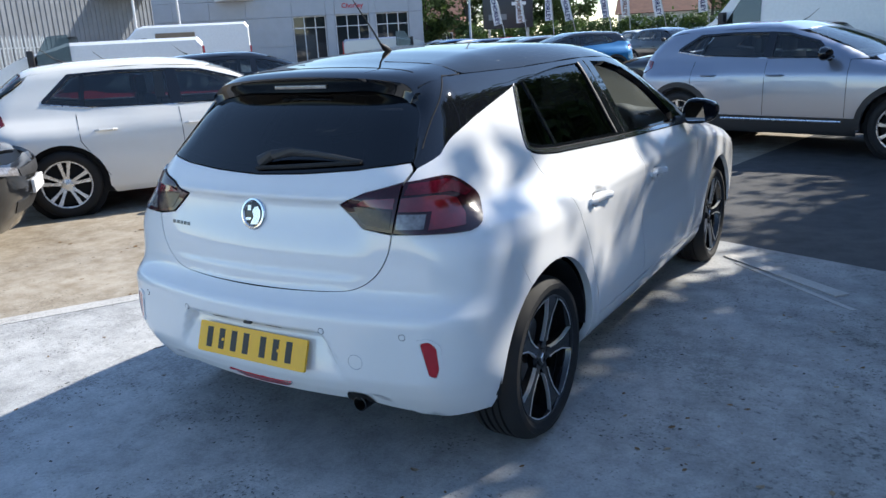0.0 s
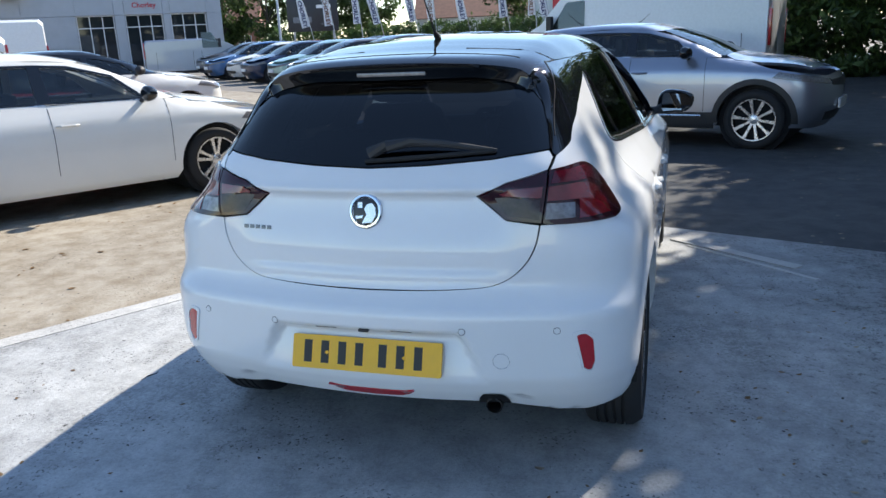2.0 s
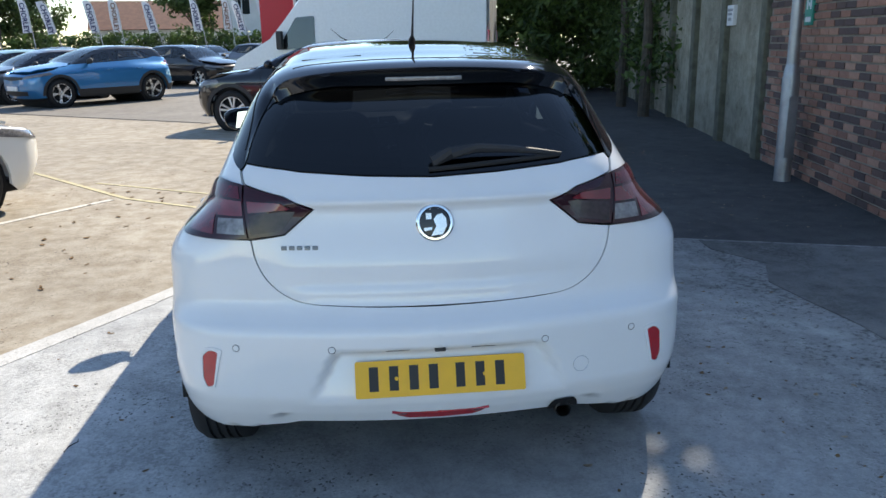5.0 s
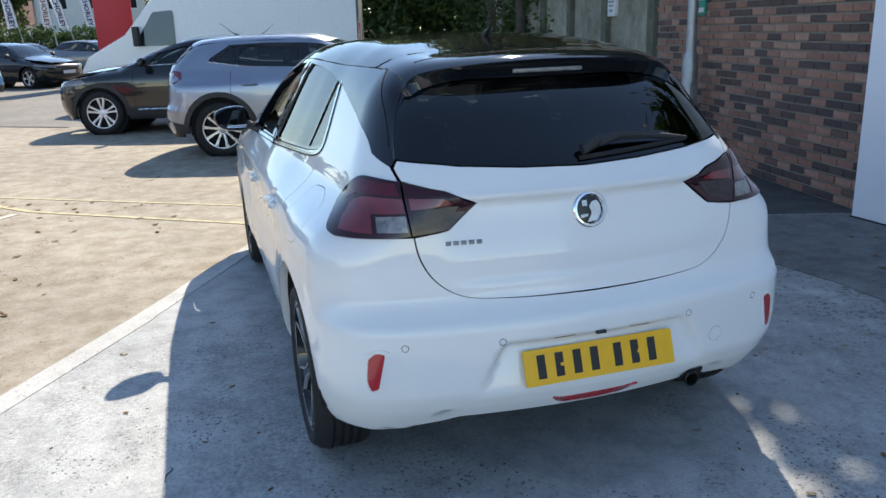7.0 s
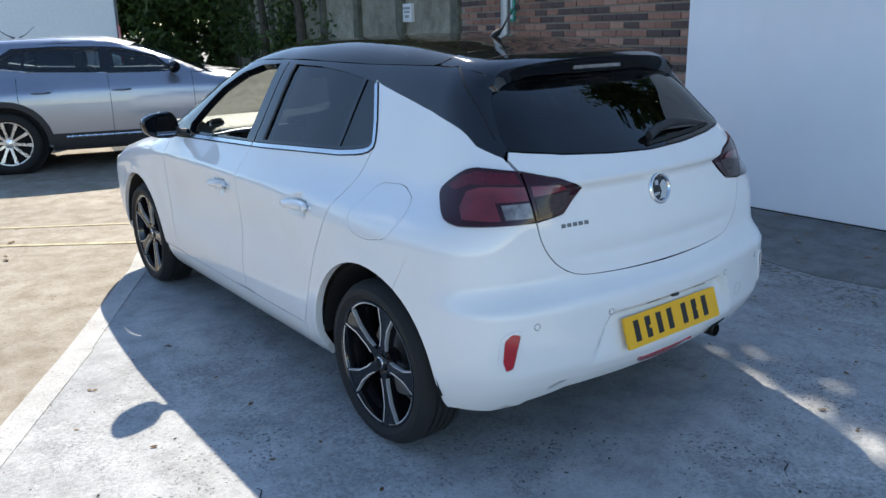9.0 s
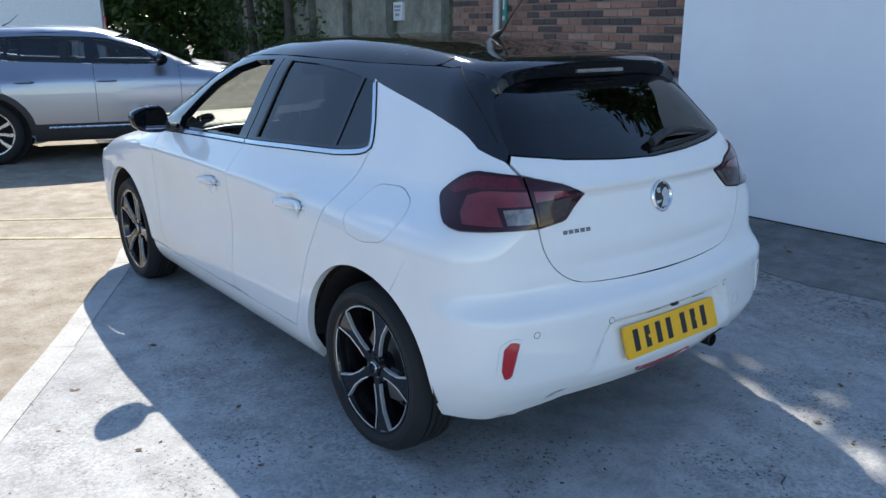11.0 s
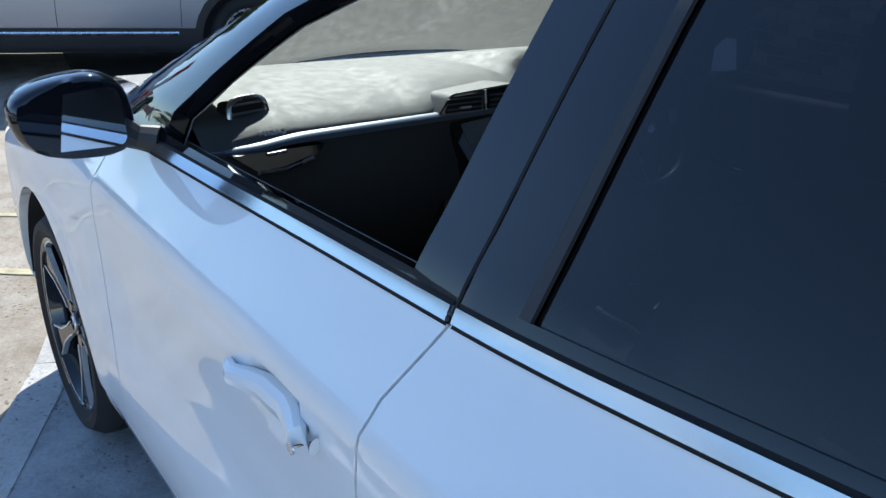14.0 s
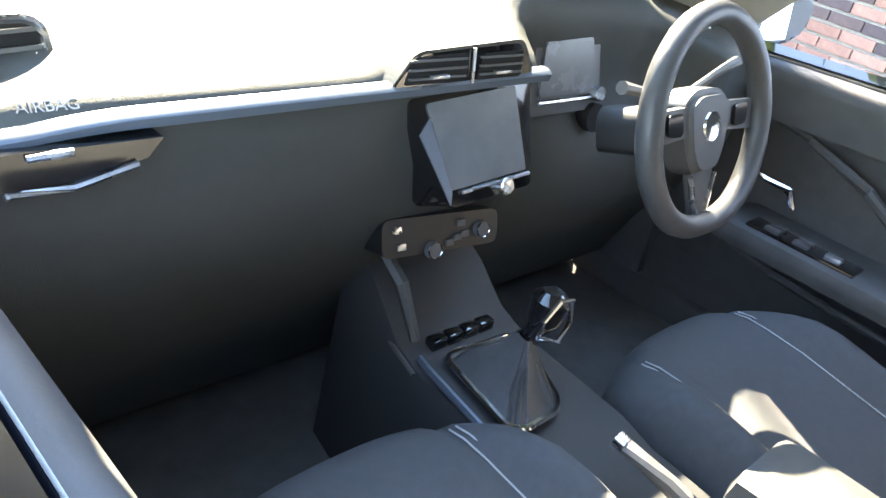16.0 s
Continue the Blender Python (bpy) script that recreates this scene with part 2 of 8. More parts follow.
class Hull:
    """A car body as a smooth solid: side sections, rear and front profiles and a top line.
    Long axis y (0 at the rear bumper, front ahead), z up, right side x > 0."""

    def __init__(self, side, low, high, rear, front, top, crown=0.045, curve=(0.2, 0.22), k=(0.16, 0.16, 0.07), recess=None, dimples=(), a=0.45, y0=0.6, y1=3.45, split=(0.80, 1.0)):
        self.side, self.low, self.high = pchip(side), pchip(low), pchip(high)
        self.rear, self.front, self.top = pchip(rear), pchip(front), pchip(top)
        self.crown, self.curve, self.k, self.recess = crown, curve, k, recess
        self.a, self.y0, self.y1, self.split = a, y0, y1, split
        self.L = 0.39
        self.dimples = dimples
        self.relief = None
        self.tight = 0.0

    def f(self, x, y, z):
        x = np.abs(x)
        b = step01(self.split[0], self.split[1], z)
        w = self.side(z) * ((1 - b) * self.low(y) + b * self.high(y))
        for dy, dz, ry, rz, dep in self.dimples:
            w = w - dep * np.maximum(1 - ((y - dy) / ry) ** 2 - ((z - dz) / rz) ** 2, 0)
        r = self.rear(z) + self.curve[0] * x * x
        if self.relief:
            ds, dr = self.relief(x, y, z)
            w, r = w + ds, r + dr
        f1 = x - w
        if self.recess:
            xa, xb, za, zm, zb, dep = self.recess
            lean = (zb - z) * 0.55
            r = r + dep * (1 - step01(xa + lean, xb + lean, x)) * np.clip(np.minimum((z - za) / (zm - za), (zb - z) / (zb - zm)), 0, 1)
        f2 = r - y
        f3 = y - self.front(z) + self.curve[1] * x * x
        f4 = (z - self.top(y) + self.crown * (x / 0.6) ** 2) * 0.8
        g = smax(f1, f2, self.k[0] * (1 - self.tight * step01(0.36, 0.48, z) * (1 - step01(0.84, 0.98, z))))
        g = smax(g, f3, self.k[1])
        return smax(g, f4, self.k[2])

    def shoot(self, o, d, far=2.6):
        """First way out of the solid from points o along d."""
        lo, hi = np.zeros(len(o)), np.full(len(o), far)
        for _ in range(23):
            mid = (lo + hi) / 2
            p = o + d * mid[:, None]
            inside = self.f(p[:, 0], p[:, 1], p[:, 2]) < 0
            lo, hi = np.where(inside, mid, lo), np.where(inside, hi, mid)
        return o + d * lo[:, None]

    def normal(self, p, e=0.004):
        g = np.empty_like(p)
        for i in range(3):
            q, w = p.copy(), p.copy()
            q[:, i] += e
            w[:, i] -= e
            g[:, i] = self.f(q[:, 0], q[:, 1], q[:, 2]) - self.f(w[:, 0], w[:, 1], w[:, 2])
        return g / np.maximum(np.linalg.norm(g, axis=1, keepdims=True), 1e-9)

    def rays(self, s, z):
        """Ray of the unrolled skin at (s, z): across the rear, round the corner, along the side, round the front."""
        a, L, q = self.a, self.L, math.pi / 2
        t1 = np.clip((s - a) / L, 0, 1) * q
        s2 = a + L + self.y1 - self.y0
        t2 = np.clip((s - s2) / L, 0, 1) * q
        th = t1 + t2
        o = np.stack([np.where(s < a, s, np.where(s > s2 + L, a - (s - s2 - L), a)), np.clip(self.y0 + s - a - L, self.y0, self.y1), z], 1)
        d = np.stack([np.sin(th), -np.cos(th), np.zeros_like(s)], 1)
        return o, d

    def to_s(self, p):
        a, L, q = self.a, self.L, math.pi / 2
        x, y = p[0], p[1]
        if y < self.y0:
            return x if x < a else a + L * math.atan2(x - a, self.y0 - y) / q
        if y > self.y1:
            s2 = a + L + self.y1 - self.y0
            return s2 + L + (a - x) if x < a else s2 + L * math.atan2(y - self.y1, x - a) / q
        return a + L + y - self.y0

    def mark(self, kind, u, z):
        """A place on the skin: S at y=u on the side, R at x=u on the rear, N at x=u on the nose."""
        if kind == "S":
            o, d = (0.05, u, z), (1, 0, 0)
        elif kind == "R":
            o, d = (u, 1.0, z), (0, -1, 0)
        else:
            o, d = (u, 3.0, z), (0, 1, 0)
        return self.shoot(np.array([o], float), np.array([d], float))[0]


def densify(pts, step):
    out = []
    for i, p in enumerate(pts):
        q = pts[(i + 1) % len(pts)]
        n = max(1, int(math.hypot(q[0] - p[0], q[1] - p[1]) / step))
        out += [(p[0] + (q[0] - p[0]) * k / n, p[1] + (q[1] - p[1]) * k / n) for k in range(n)]
    return out


def rounded(pts, r, seg=4):
    """Round the corners of a closed outline."""
    out = []
    n = len(pts)
    for i in range(n):
        p, c, q = Vector(pts[i - 1]), Vector(pts[i]), Vector(pts[(i + 1) % n])
        u, v = (p - c), (q - c)
        if u.length < 1e-6 or v.length < 1e-6:
            continue
        rr = min(r, u.length * 0.45, v.length * 0.45)
        a, b = c + u.normalized() * rr, c + v.normalized() * rr
        for k in range(seg + 1):
            t = k / seg
            w = a.lerp(c, t).lerp(c.lerp(b, t), t)
            out.append((w.x, w.y))
    return out


def inside(pt, poly):
    x, y = pt
    c = False
    for i in range(len(poly)):
        x1, y1 = poly[i - 1]
        x2, y2 = poly[i]
        if (y1 > y) != (y2 > y) and x < (x2 - x1) * (y - y1) / (y2 - y1) + x1:
            c = not c
    return c


def inside_many(P, poly):
    """Which of the points P lie inside a closed outline."""
    a = np.array(poly, float)
    b = np.roll(a, 1, axis=0)
    x, y = P[:, 0][:, None], P[:, 1][:, None]
    with np.errstate(divide="ignore", invalid="ignore"):
        hit = ((b[:, 1] > y) != (a[:, 1] > y)) & (x < (a[:, 0] - b[:, 0]) * (y - b[:, 1]) / (a[:, 1] - b[:, 1]) + b[:, 0])
    return hit.sum(1) % 2 == 1


def fill2d(outer, holes, step, edge):
    """Triangles over an outline with holes: points and faces."""
    loops = [densify(outer, edge)] + [densify(h, edge) for h in holes]
    pts, edges = [], []
    for lp in loops:
        b = len(pts)
        pts += lp
        edges += [(b + i, b + (i + 1) % len(lp)) for i in range(len(lp))]
    ring = np.array(pts)
    lo, hi = np.array(loops[0]).min(0), np.array(loops[0]).max(0)
    g = np.array([(u, v) for u in np.arange(lo[0] + step / 2, hi[0], step) for v in np.arange(lo[1] + step / 2, hi[1], step)])

    def within(Q):
        ok = inside_many(Q, loops[0])
        for h in loops[1:]:
            ok &= ~inside_many(Q, h)
        return ok
    if len(g):
        g = g[within(g)]
    if len(g):
        d = ((g[:, None, :] - ring[None]) ** 2).sum(2).min(1)
        g = g[d > (step * 0.45) ** 2]
        pts += [tuple(q) for q in g]
    vs, _, fs, _, _, _ = delaunay_2d_cdt([Vector(p) for p in pts], edges, [], 0, 1e-6)
    xy = np.array([(v.x, v.y) for v in vs])
    cen = np.array([xy[list(f)].mean(0) for f in fs])
    ok = within(cen)
    return [tuple(q) for q in xy], [tuple(f) for f, k in zip(fs, ok) if k]


def skin(name, hull, parent, mat, outer, holes=(), plan=False, step=0.03, edge=0.02, off=0.0, flange=0.030, sides=(1, -1), label="", join=False, round_r=0.0, ease=0.003, inner=0.0, inside=False):
    """A panel of the skin: outline on the unrolled skin (or in plan), laid on the hull, its rims turned inward.
    sides: 1 right, -1 left, as objects of their own or joined into one. inner: a second face that far inside."""
    if plan:
        conv = lambda pts: [(p[0], p[1]) for p in pts]
    else:
        conv = lambda pts: [(hull.to_s(hull.mark(*p)), p[2]) if isinstance(p[0], str) else p for p in pts]
    o2, h2 = conv(outer), [conv(h) for h in holes]
    if round_r:
        o2, h2 = rounded(o2, round_r), [rounded(h, round_r) for h in h2]
    pts, faces = fill2d(o2, h2, step, edge)
    P = np.array(pts, float)
    if plan:
        o = np.stack([P[:, 0], P[:, 1], np.full(len(P), 0.6)], 1)
        d = np.tile([0.0, 0, 1], (len(P), 1))
    else:
        o, d = hull.rays(P[:, 0], P[:, 1])
    Q = hull.shoot(o, d)
    N = hull.normal(Q)
    # rims
    count = {}
    for f in faces:
        for i in range(len(f)):
            e = (f[i], f[(i + 1) % len(f)])
            count[tuple(sorted(e))] = None if tuple(sorted(e)) in count else e
    rim = [e for e in count.values() if e]
    on_mid = lambda i: abs(Q[i, 0]) < 2e-3
    rim = [e for e in rim if not (on_mid(e[0]) and on_mid(e[1]))]
    rimv = sorted({i for e in rim for i in e})
    Q = Q + N * off
    made = []
    verts_all, faces_all, norm_all = [], [], []
    for sgn in sides:
        V = [tuple(v) for v in Q * np.array([sgn, 1, 1])]
        NN = [tuple(v) for v in N * np.array([sgn, 1, 1])]
        F = []
        idx = {}
        for i in rimv:
            idx[i] = len(V)
            V.append(tuple((Q[i] - N[i] * flange) * np.array([sgn, 1, 1])))
            NN.append(None)
        # orientation by all the faces together; linings face inward
        lean = 0.0
        for f in faces:
            a, b, c = (Vector(V[f[k]]) for k in range(3))
            lean += (b - a).cross(c - a).dot(Vector(NN[f[0]]))
        flip = (lean < 0) != inside
        if inside:
            NN = [(-v[0], -v[1], -v[2]) if v else None for v in NN]
        for f in faces:
            F.append(f[::-1] if flip else f)
        for i, j in rim:
            q = (j, i, idx[i], idx[j])
            F.append(q[::-1] if flip else q)
        if inner:
            b0 = len(V)
            for i in range(len(Q)):
                V.append(tuple((Q[i] - N[i] * inner) * np.array([sgn, 1, 1])))
                NN.append(None)
            for f in faces:
                g = tuple(b0 + i for i in f)
                F.append(g if flip else g[::-1])
        base = len(verts_all) if join else 0
        if join:
            verts_all += V
            faces_all += [tuple(base + i for i in f) for f in F]
            norm_all += NN
        else:
            made.append((V, F, NN))
    if join:
        made = [(verts_all, faces_all, norm_all)]
    obs = []
    for V, F, NN in made:
        me = bpy.data.meshes.new(name)
        me.from_pydata(V, [], F)
        me.materials.append(mat)
        me.shade_smooth()
        loops_n = []
        for p in me.polygons:
            skinface = all(NN[i] is not None for i in p.vertices)
            for i in p.vertices:
                loops_n.append(NN[i] if skinface else tuple(p.normal))
        me.normals_split_custom_set(loops_n)
        ob = new(name, me)
        if parent:
            ob.parent = parent
        if label:
            ob["label"] = label
        obs.append(ob)
    return obs


def smooth_run(pts, n=4):
    """More points along a run of skin marks of one kind, through the given ones."""
    out = []
    for i in range(len(pts) - 1):
        k = pts[i][0]
        p = [np.array(pts[max(0, min(len(pts) - 1, i + j))][1:]) for j in (-1, 0, 1, 2)]
        for s in range(n):
            t = s / n
            q = 0.5 * (2 * p[1] + (p[2] - p[0]) * t + (2 * p[0] - 5 * p[1] + 4 * p[2] - p[3]) * t**2 + (3 * p[1] - p[0] - 3 * p[2] + p[3]) * t**3)
            out.append((k, float(q[0]), float(q[1])))
    return out + [pts[-1]]


def arch(cy, cz, r, a0, a1, n=18, kind="S"):
    """Run of points on a wheel arch between two angles in degrees (0 ahead, 90 up)."""
    return [(kind, cy + r * math.cos(radians(a0 + (a1 - a0) * k / n)), cz + r * math.sin(radians(a0 + (a1 - a0) * k / n))) for k in range(n + 1)]

# ---------------------------------------------------------------- ground
def concrete(name, lo, hi, stain, speck, scale=1.0, dark=0.35, grit_shade=None):
    """Weathered concrete: cloudy patches, fine grain, dark grit and pits."""
    m, t, b = base_mat(name)
    big = noise_tex(t, 0.55 * scale, 6, 0.62, "Object")
    mid = noise_tex(t, 5.0 * scale, 8, 0.7, "Object")
    fine = noise_tex(t, 85.0 * scale, 6, 0.75, "Object")
    base = ramp(t, big.outputs["Fac"], ((0.32, lo), (0.68, hi)))
    mott = ramp(t, mid.outputs["Fac"], ((0.34, stain), (0.60, (1, 1, 1))))
    c = mix_col(t, "MULTIPLY", 0.9, base.outputs[0], mott.outputs[0])
    gr = ramp(t, fine.outputs["Fac"], ((0.32, (0.60, 0.60, 0.60)), (0.58, (1, 1, 1))))
    c = mix_col(t, "MULTIPLY", 0.6, c, gr.outputs[0])
    # grit: small dark specks gathered in patches
    vo = t.nodes.new("ShaderNodeTexVoronoi")
    co = t.nodes.new("ShaderNodeTexCoord")
    vo.inputs["Scale"].default_value = 46.0 * scale
    vo.inputs["Randomness"].default_value = 1.0
    wob = noise_tex(t, 60 * scale, 3, 0.6)
    addv = t.nodes.new("ShaderNodeMixRGB")
    addv.blend_type = "ADD"
    addv.inputs[0].default_value = 0.035
    t.links.new(co.outputs["Object"], addv.inputs[1])
    t.links.new(wob.outputs["Color"], addv.inputs[2])
    t.links.new(addv.outputs[0], vo.inputs["Vector"])
    spots = ramp(t, vo.outputs["Distance"], ((0.17, 1.0), (0.30, 0.0)))
    patch = noise_tex(t, 1.9 * scale, 6, 0.72)
    pr = ramp(t, patch.outputs["Fac"], ((0.47, 0.0), (0.60, 1.0)))
    mul = t.nodes.new("ShaderNodeMath")
    mul.operation = "MULTIPLY"
    t.links.new(spots.outputs[0], mul.inputs[0])
    t.links.new(pr.outputs[0], mul.inputs[1])
    c = mix_col(t, "MIX", mul.outputs[0], c, speck)
    # broad worn areas where the dark aggregate shows through
    worn = noise_tex(t, 0.9 * scale, 7, 0.7, "Object", (1.0, 0.55, 1.0))
    wr = ramp(t, worn.outputs["Fac"], ((0.48, 0.0), (0.62, 1.0)))
    grit = noise_tex(t, 55.0 * scale, 4, 0.8)
    gg = ramp(t, grit.outputs["Fac"], ((0.46, 0.0), (0.56, 1.0)))
    both = t.nodes.new("ShaderNodeMath")
    both.operation = "MULTIPLY"
    t.links.new(wr.outputs[0], both.inputs[0])
    t.links.new(gg.outputs[0], both.inputs[1])
    half = t.nodes.new("ShaderNodeMath")
    half.operation = "MULTIPLY"
    half.inputs[1].default_value = dark
    t.links.new(both.outputs[0], half.inputs[0])
    c = mix_col(t, "MIX", half.outputs[0], c, speck)
    if grit_shade:
        # grit plus the wall-side shade put into the colour, breaking up into pale patches
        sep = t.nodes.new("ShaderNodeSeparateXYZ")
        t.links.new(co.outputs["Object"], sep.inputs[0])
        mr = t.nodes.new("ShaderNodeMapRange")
        mr.inputs[1].default_value, mr.inputs[2].default_value = grit_shade
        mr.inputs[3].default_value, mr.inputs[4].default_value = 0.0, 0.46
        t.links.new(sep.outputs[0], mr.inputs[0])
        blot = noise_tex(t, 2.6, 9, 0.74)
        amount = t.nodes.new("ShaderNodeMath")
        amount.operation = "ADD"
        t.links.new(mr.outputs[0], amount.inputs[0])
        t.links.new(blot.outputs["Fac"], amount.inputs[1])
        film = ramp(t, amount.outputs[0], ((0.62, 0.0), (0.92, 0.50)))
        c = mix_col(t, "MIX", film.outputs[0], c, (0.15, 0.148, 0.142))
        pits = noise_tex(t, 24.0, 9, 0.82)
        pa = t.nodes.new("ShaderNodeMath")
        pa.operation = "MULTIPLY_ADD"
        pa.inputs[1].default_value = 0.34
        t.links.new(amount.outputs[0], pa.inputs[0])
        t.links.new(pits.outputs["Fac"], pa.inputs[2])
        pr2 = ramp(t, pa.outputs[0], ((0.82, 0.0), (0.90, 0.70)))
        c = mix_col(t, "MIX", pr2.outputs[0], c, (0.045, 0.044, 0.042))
    t.links.new(c, b.inputs["Base Color"])
    b.inputs["Roughness"].default_value = 0.82
    b.inputs["Specular IOR Level"].default_value = 0.35
    hm = t.nodes.new("ShaderNodeMath")
    hm.operation = "SUBTRACT"
    t.links.new(fine.outputs["Fac"], hm.inputs[0])
    t.links.new(mul.outputs[0], hm.inputs[1])
    bump(t, b, hm.outputs[0], 0.5, 0.006)
    return m


# the slab's colour darkens from x 0.5 to 2.3: grit and painted shade
M_SLAB = concrete("pale_painted_concrete", (0.38, 0.39, 0.40), (0.56, 0.56, 0.55), (0.62, 0.62, 0.62), (0.06, 0.06, 0.058), dark=0.42, grit_shade=(0.5, 2.3))
M_TAN = concrete("tan_concrete", (0.33, 0.29, 0.235), (0.46, 0.41, 0.335), (0.60, 0.54, 0.46), (0.11, 0.085, 0.06))
# dark tarmac whose base colour also holds the shade of the trees
M_ASPH = concrete("shaded_asphalt", (0.06, 0.06, 0.063), (0.11, 0.108, 0.105), (0.55, 0.55, 0.55), (0.05, 0.05, 0.05))
M_LOT = concrete("lot_asphalt", (0.21, 0.19, 0.17), (0.27, 0.25, 0.22), (0.75, 0.72, 0.7), (0.09, 0.08, 0.07))
M_YELLOW = plain("worn_yellow_line", (0.45, 0.39, 0.24), 0.85, vary=0.35, scale=12)
M_WLINE = plain("worn_white_line", (0.55, 0.52, 0.47), 0.85, vary=0.25, scale=12)


def sheet(name, outline, z0, z1, mat, label, category="ground", kind="structure", grid=0):
    bm = bmesh.new()
    slab(bm, outline, z0, z1)
    ob = mesh_ob(name, bm, mat, smooth=0)
    return tagged(ob, label, category, kind=kind)


sheet("ground", [(-3000, -3000), (3000, -3000), (3000, 3000), (-3000, 3000)], -0.5, -0.012, M_LOT, "worn brown-grey tarmac of the car park")
sheet("yard", [(-40, -14), (8, -14), (8, 6.0), (-3.83, 13.81), (-10.8, 18.8), (-40, 39)], -0.1, -0.004, M_TAN, "sunlit tan concrete yard", "concrete")
sheet("shaded_yard", [(-0.30, 4.08), (0.85, 3.712), (2.89, 2.935), (3.75, 2.62), (7, 2.6), (8, 24), (3.2, 24), (0.6, 9.2)], -0.08, 0.0, M_ASPH, "dark worn tarmac beside the wall, tree shade in its colour", "tarmac")
SLAB = [(-0.62, 4.17), (0.85, 3.715), (2.89, 2.94), (3.7, 2.64), (3.7, -9), (-8.1, -9), (-2.68, 0.51), (-1.56, 2.38), (-0.88, 3.62), (-0.74, 3.95)]
sheet("pavement", SLAB, -0.06, 0.004, M_SLAB, "pale weathered concrete slab with dark grit, shade painted on the wall side", "concrete")
# a dirtier strip along the hoarding, with an uneven edge
M_DIRTY = concrete("dirty_concrete", (0.15, 0.15, 0.15), (0.25, 0.245, 0.235), (0.55, 0.55, 0.55), (0.04, 0.04, 0.038), dark=0.7)
g = np.random.default_rng(31)
edge = [(2.25 + 0.10 * math.sin(1.7 * i) + g.uniform(-0.08, 0.08), -8.9 + 0.38 * i) for i in range(31)]
sheet("pavement_edge", edge + [(2.18, 2.9), (2.2, 3.14), (3.55, 2.64), (3.55, -8.9)], 0.0, 0.0085, M_DIRTY, "dark dirty strip of concrete along the hoarding", "concrete")
# the pale edge strip of the slab
M_EDGE = concrete("pale_edge", (0.50, 0.49, 0.47), (0.60, 0.59, 0.57), (0.8, 0.8, 0.8), (0.12, 0.11, 0.1))
for i, (a, b, w) in enumerate((((-8.1, -9.0), (-2.68, 0.51), 0.13), ((-2.68, 0.51), (-1.56, 2.38), 0.13), ((-1.56, 2.38), (-0.88, 3.62), 0.12), ((-0.74, 3.95), (-0.88, 3.62), -0.10))):
    a, b = Vector(a), Vector(b)
    d = (b - a).normalized()
    n = Vector((d.y, -d.x)) * w
    sheet("trim", [tuple(a), tuple(b), tuple(b + n), tuple(a + n)][:: 1 if w > 0 else -1], 0.0, 0.0075, M_EDGE, "pale rounded edge of the slab", "edging")


def stripe(name, a, b, w, mat, label, z=0.001):
    a, b = Vector(a), Vector(b)
    d = (b - a).normalized()
    n = Vector((d.y, -d.x)) * w / 2
    ob = sheet(name, [tuple(a - n), tuple(a + n), tuple(b + n), tuple(b - n)], -0.003, z, mat, label, "line")
    return ob


stripe("line_marking_1", (-4.31, 7.78), (-2.6, 5.74), 0.06, M_YELLOW, "faded yellow bay line")
stripe("line_marking_2", (-2.6, 5.74), (-0.45, 4.15), 0.05, M_YELLOW, "faded yellow bay line")
stripe("line_marking_3", (-3.2, 6.75), (-0.45, 4.92), 0.04, M_YELLOW, "faded yellow bay line", 0.0005)
stripe("line_marking_4", (-3.61, 4.45), (-2.73, 5.70), 0.07, M_WLINE, "faded white bay line")
stripe("joint_1", (-3.2, 13.36), (-12, 19.65), 0.10, M_GAP, "dark joint across the yard")
bm = bmesh.new()
slab(bm, [(0.90, 3.33), (0.95, 3.39), (1.69, 2.80), (1.63, 2.73)], 0.003, 0.013)
tagged(mesh_ob("drain_strip", bm, M_EDGE), "narrow pale ridge let into the slab", "strip")
bm = bmesh.new()
slab(bm, [(1.0, 3.20), (1.02, 3.22), (1.75, 2.55), (1.72, 2.53)], 0.003, 0.008)
tagged(mesh_ob("drain_strip", bm, M_EDGE), "narrow pale ridge let into the slab", "strip")

# ---------------------------------------------------------------- wall beside the yard
WALL_A, WALL_D = Vector((3.74, 2.62, 0)), Vector((0.178, 1.0, 0)).normalized()
WALL_N = Vector((-WALL_D.y, WALL_D.x, 0))
WM_ = Matrix((WALL_D, -WALL_N, Vector((0, 0, 1)))).transposed().to_4x4()
WM_.translation = WALL_A


def brick_mat(island=False):
    m, t, b = base_mat("brick_clay")
    if island:
        g = t.nodes.new("ShaderNodeNewGeometry")
        rnd = g.outputs["Random Per Island"]
    else:
        rnd = t.nodes.new("ShaderNodeObjectInfo").outputs["Random"]
    r = ramp(t, rnd, ((0.0, (0.085, 0.058, 0.058)), (0.34, (0.115, 0.075, 0.068)), (0.42, (0.29, 0.145, 0.105)), (0.75, (0.37, 0.19, 0.14)), (1.0, (0.43, 0.255, 0.19))))
    n = noise_tex(t, 26.0, 6, 0.7)
    mo = ramp(t, n.outputs["Fac"], ((0.3, (0.65, 0.62, 0.6)), (0.7, (1.1, 1.08, 1.05))))
    c = mix_col(t, "MULTIPLY", 0.8, r.outputs[0], mo.outputs[0])
    t.links.new(c, b.inputs["Base Color"])
    b.inputs["Roughness"].default_value = 0.88
    bump(t, b, n.outputs["Fac"], 0.5, 0.006)
    return m


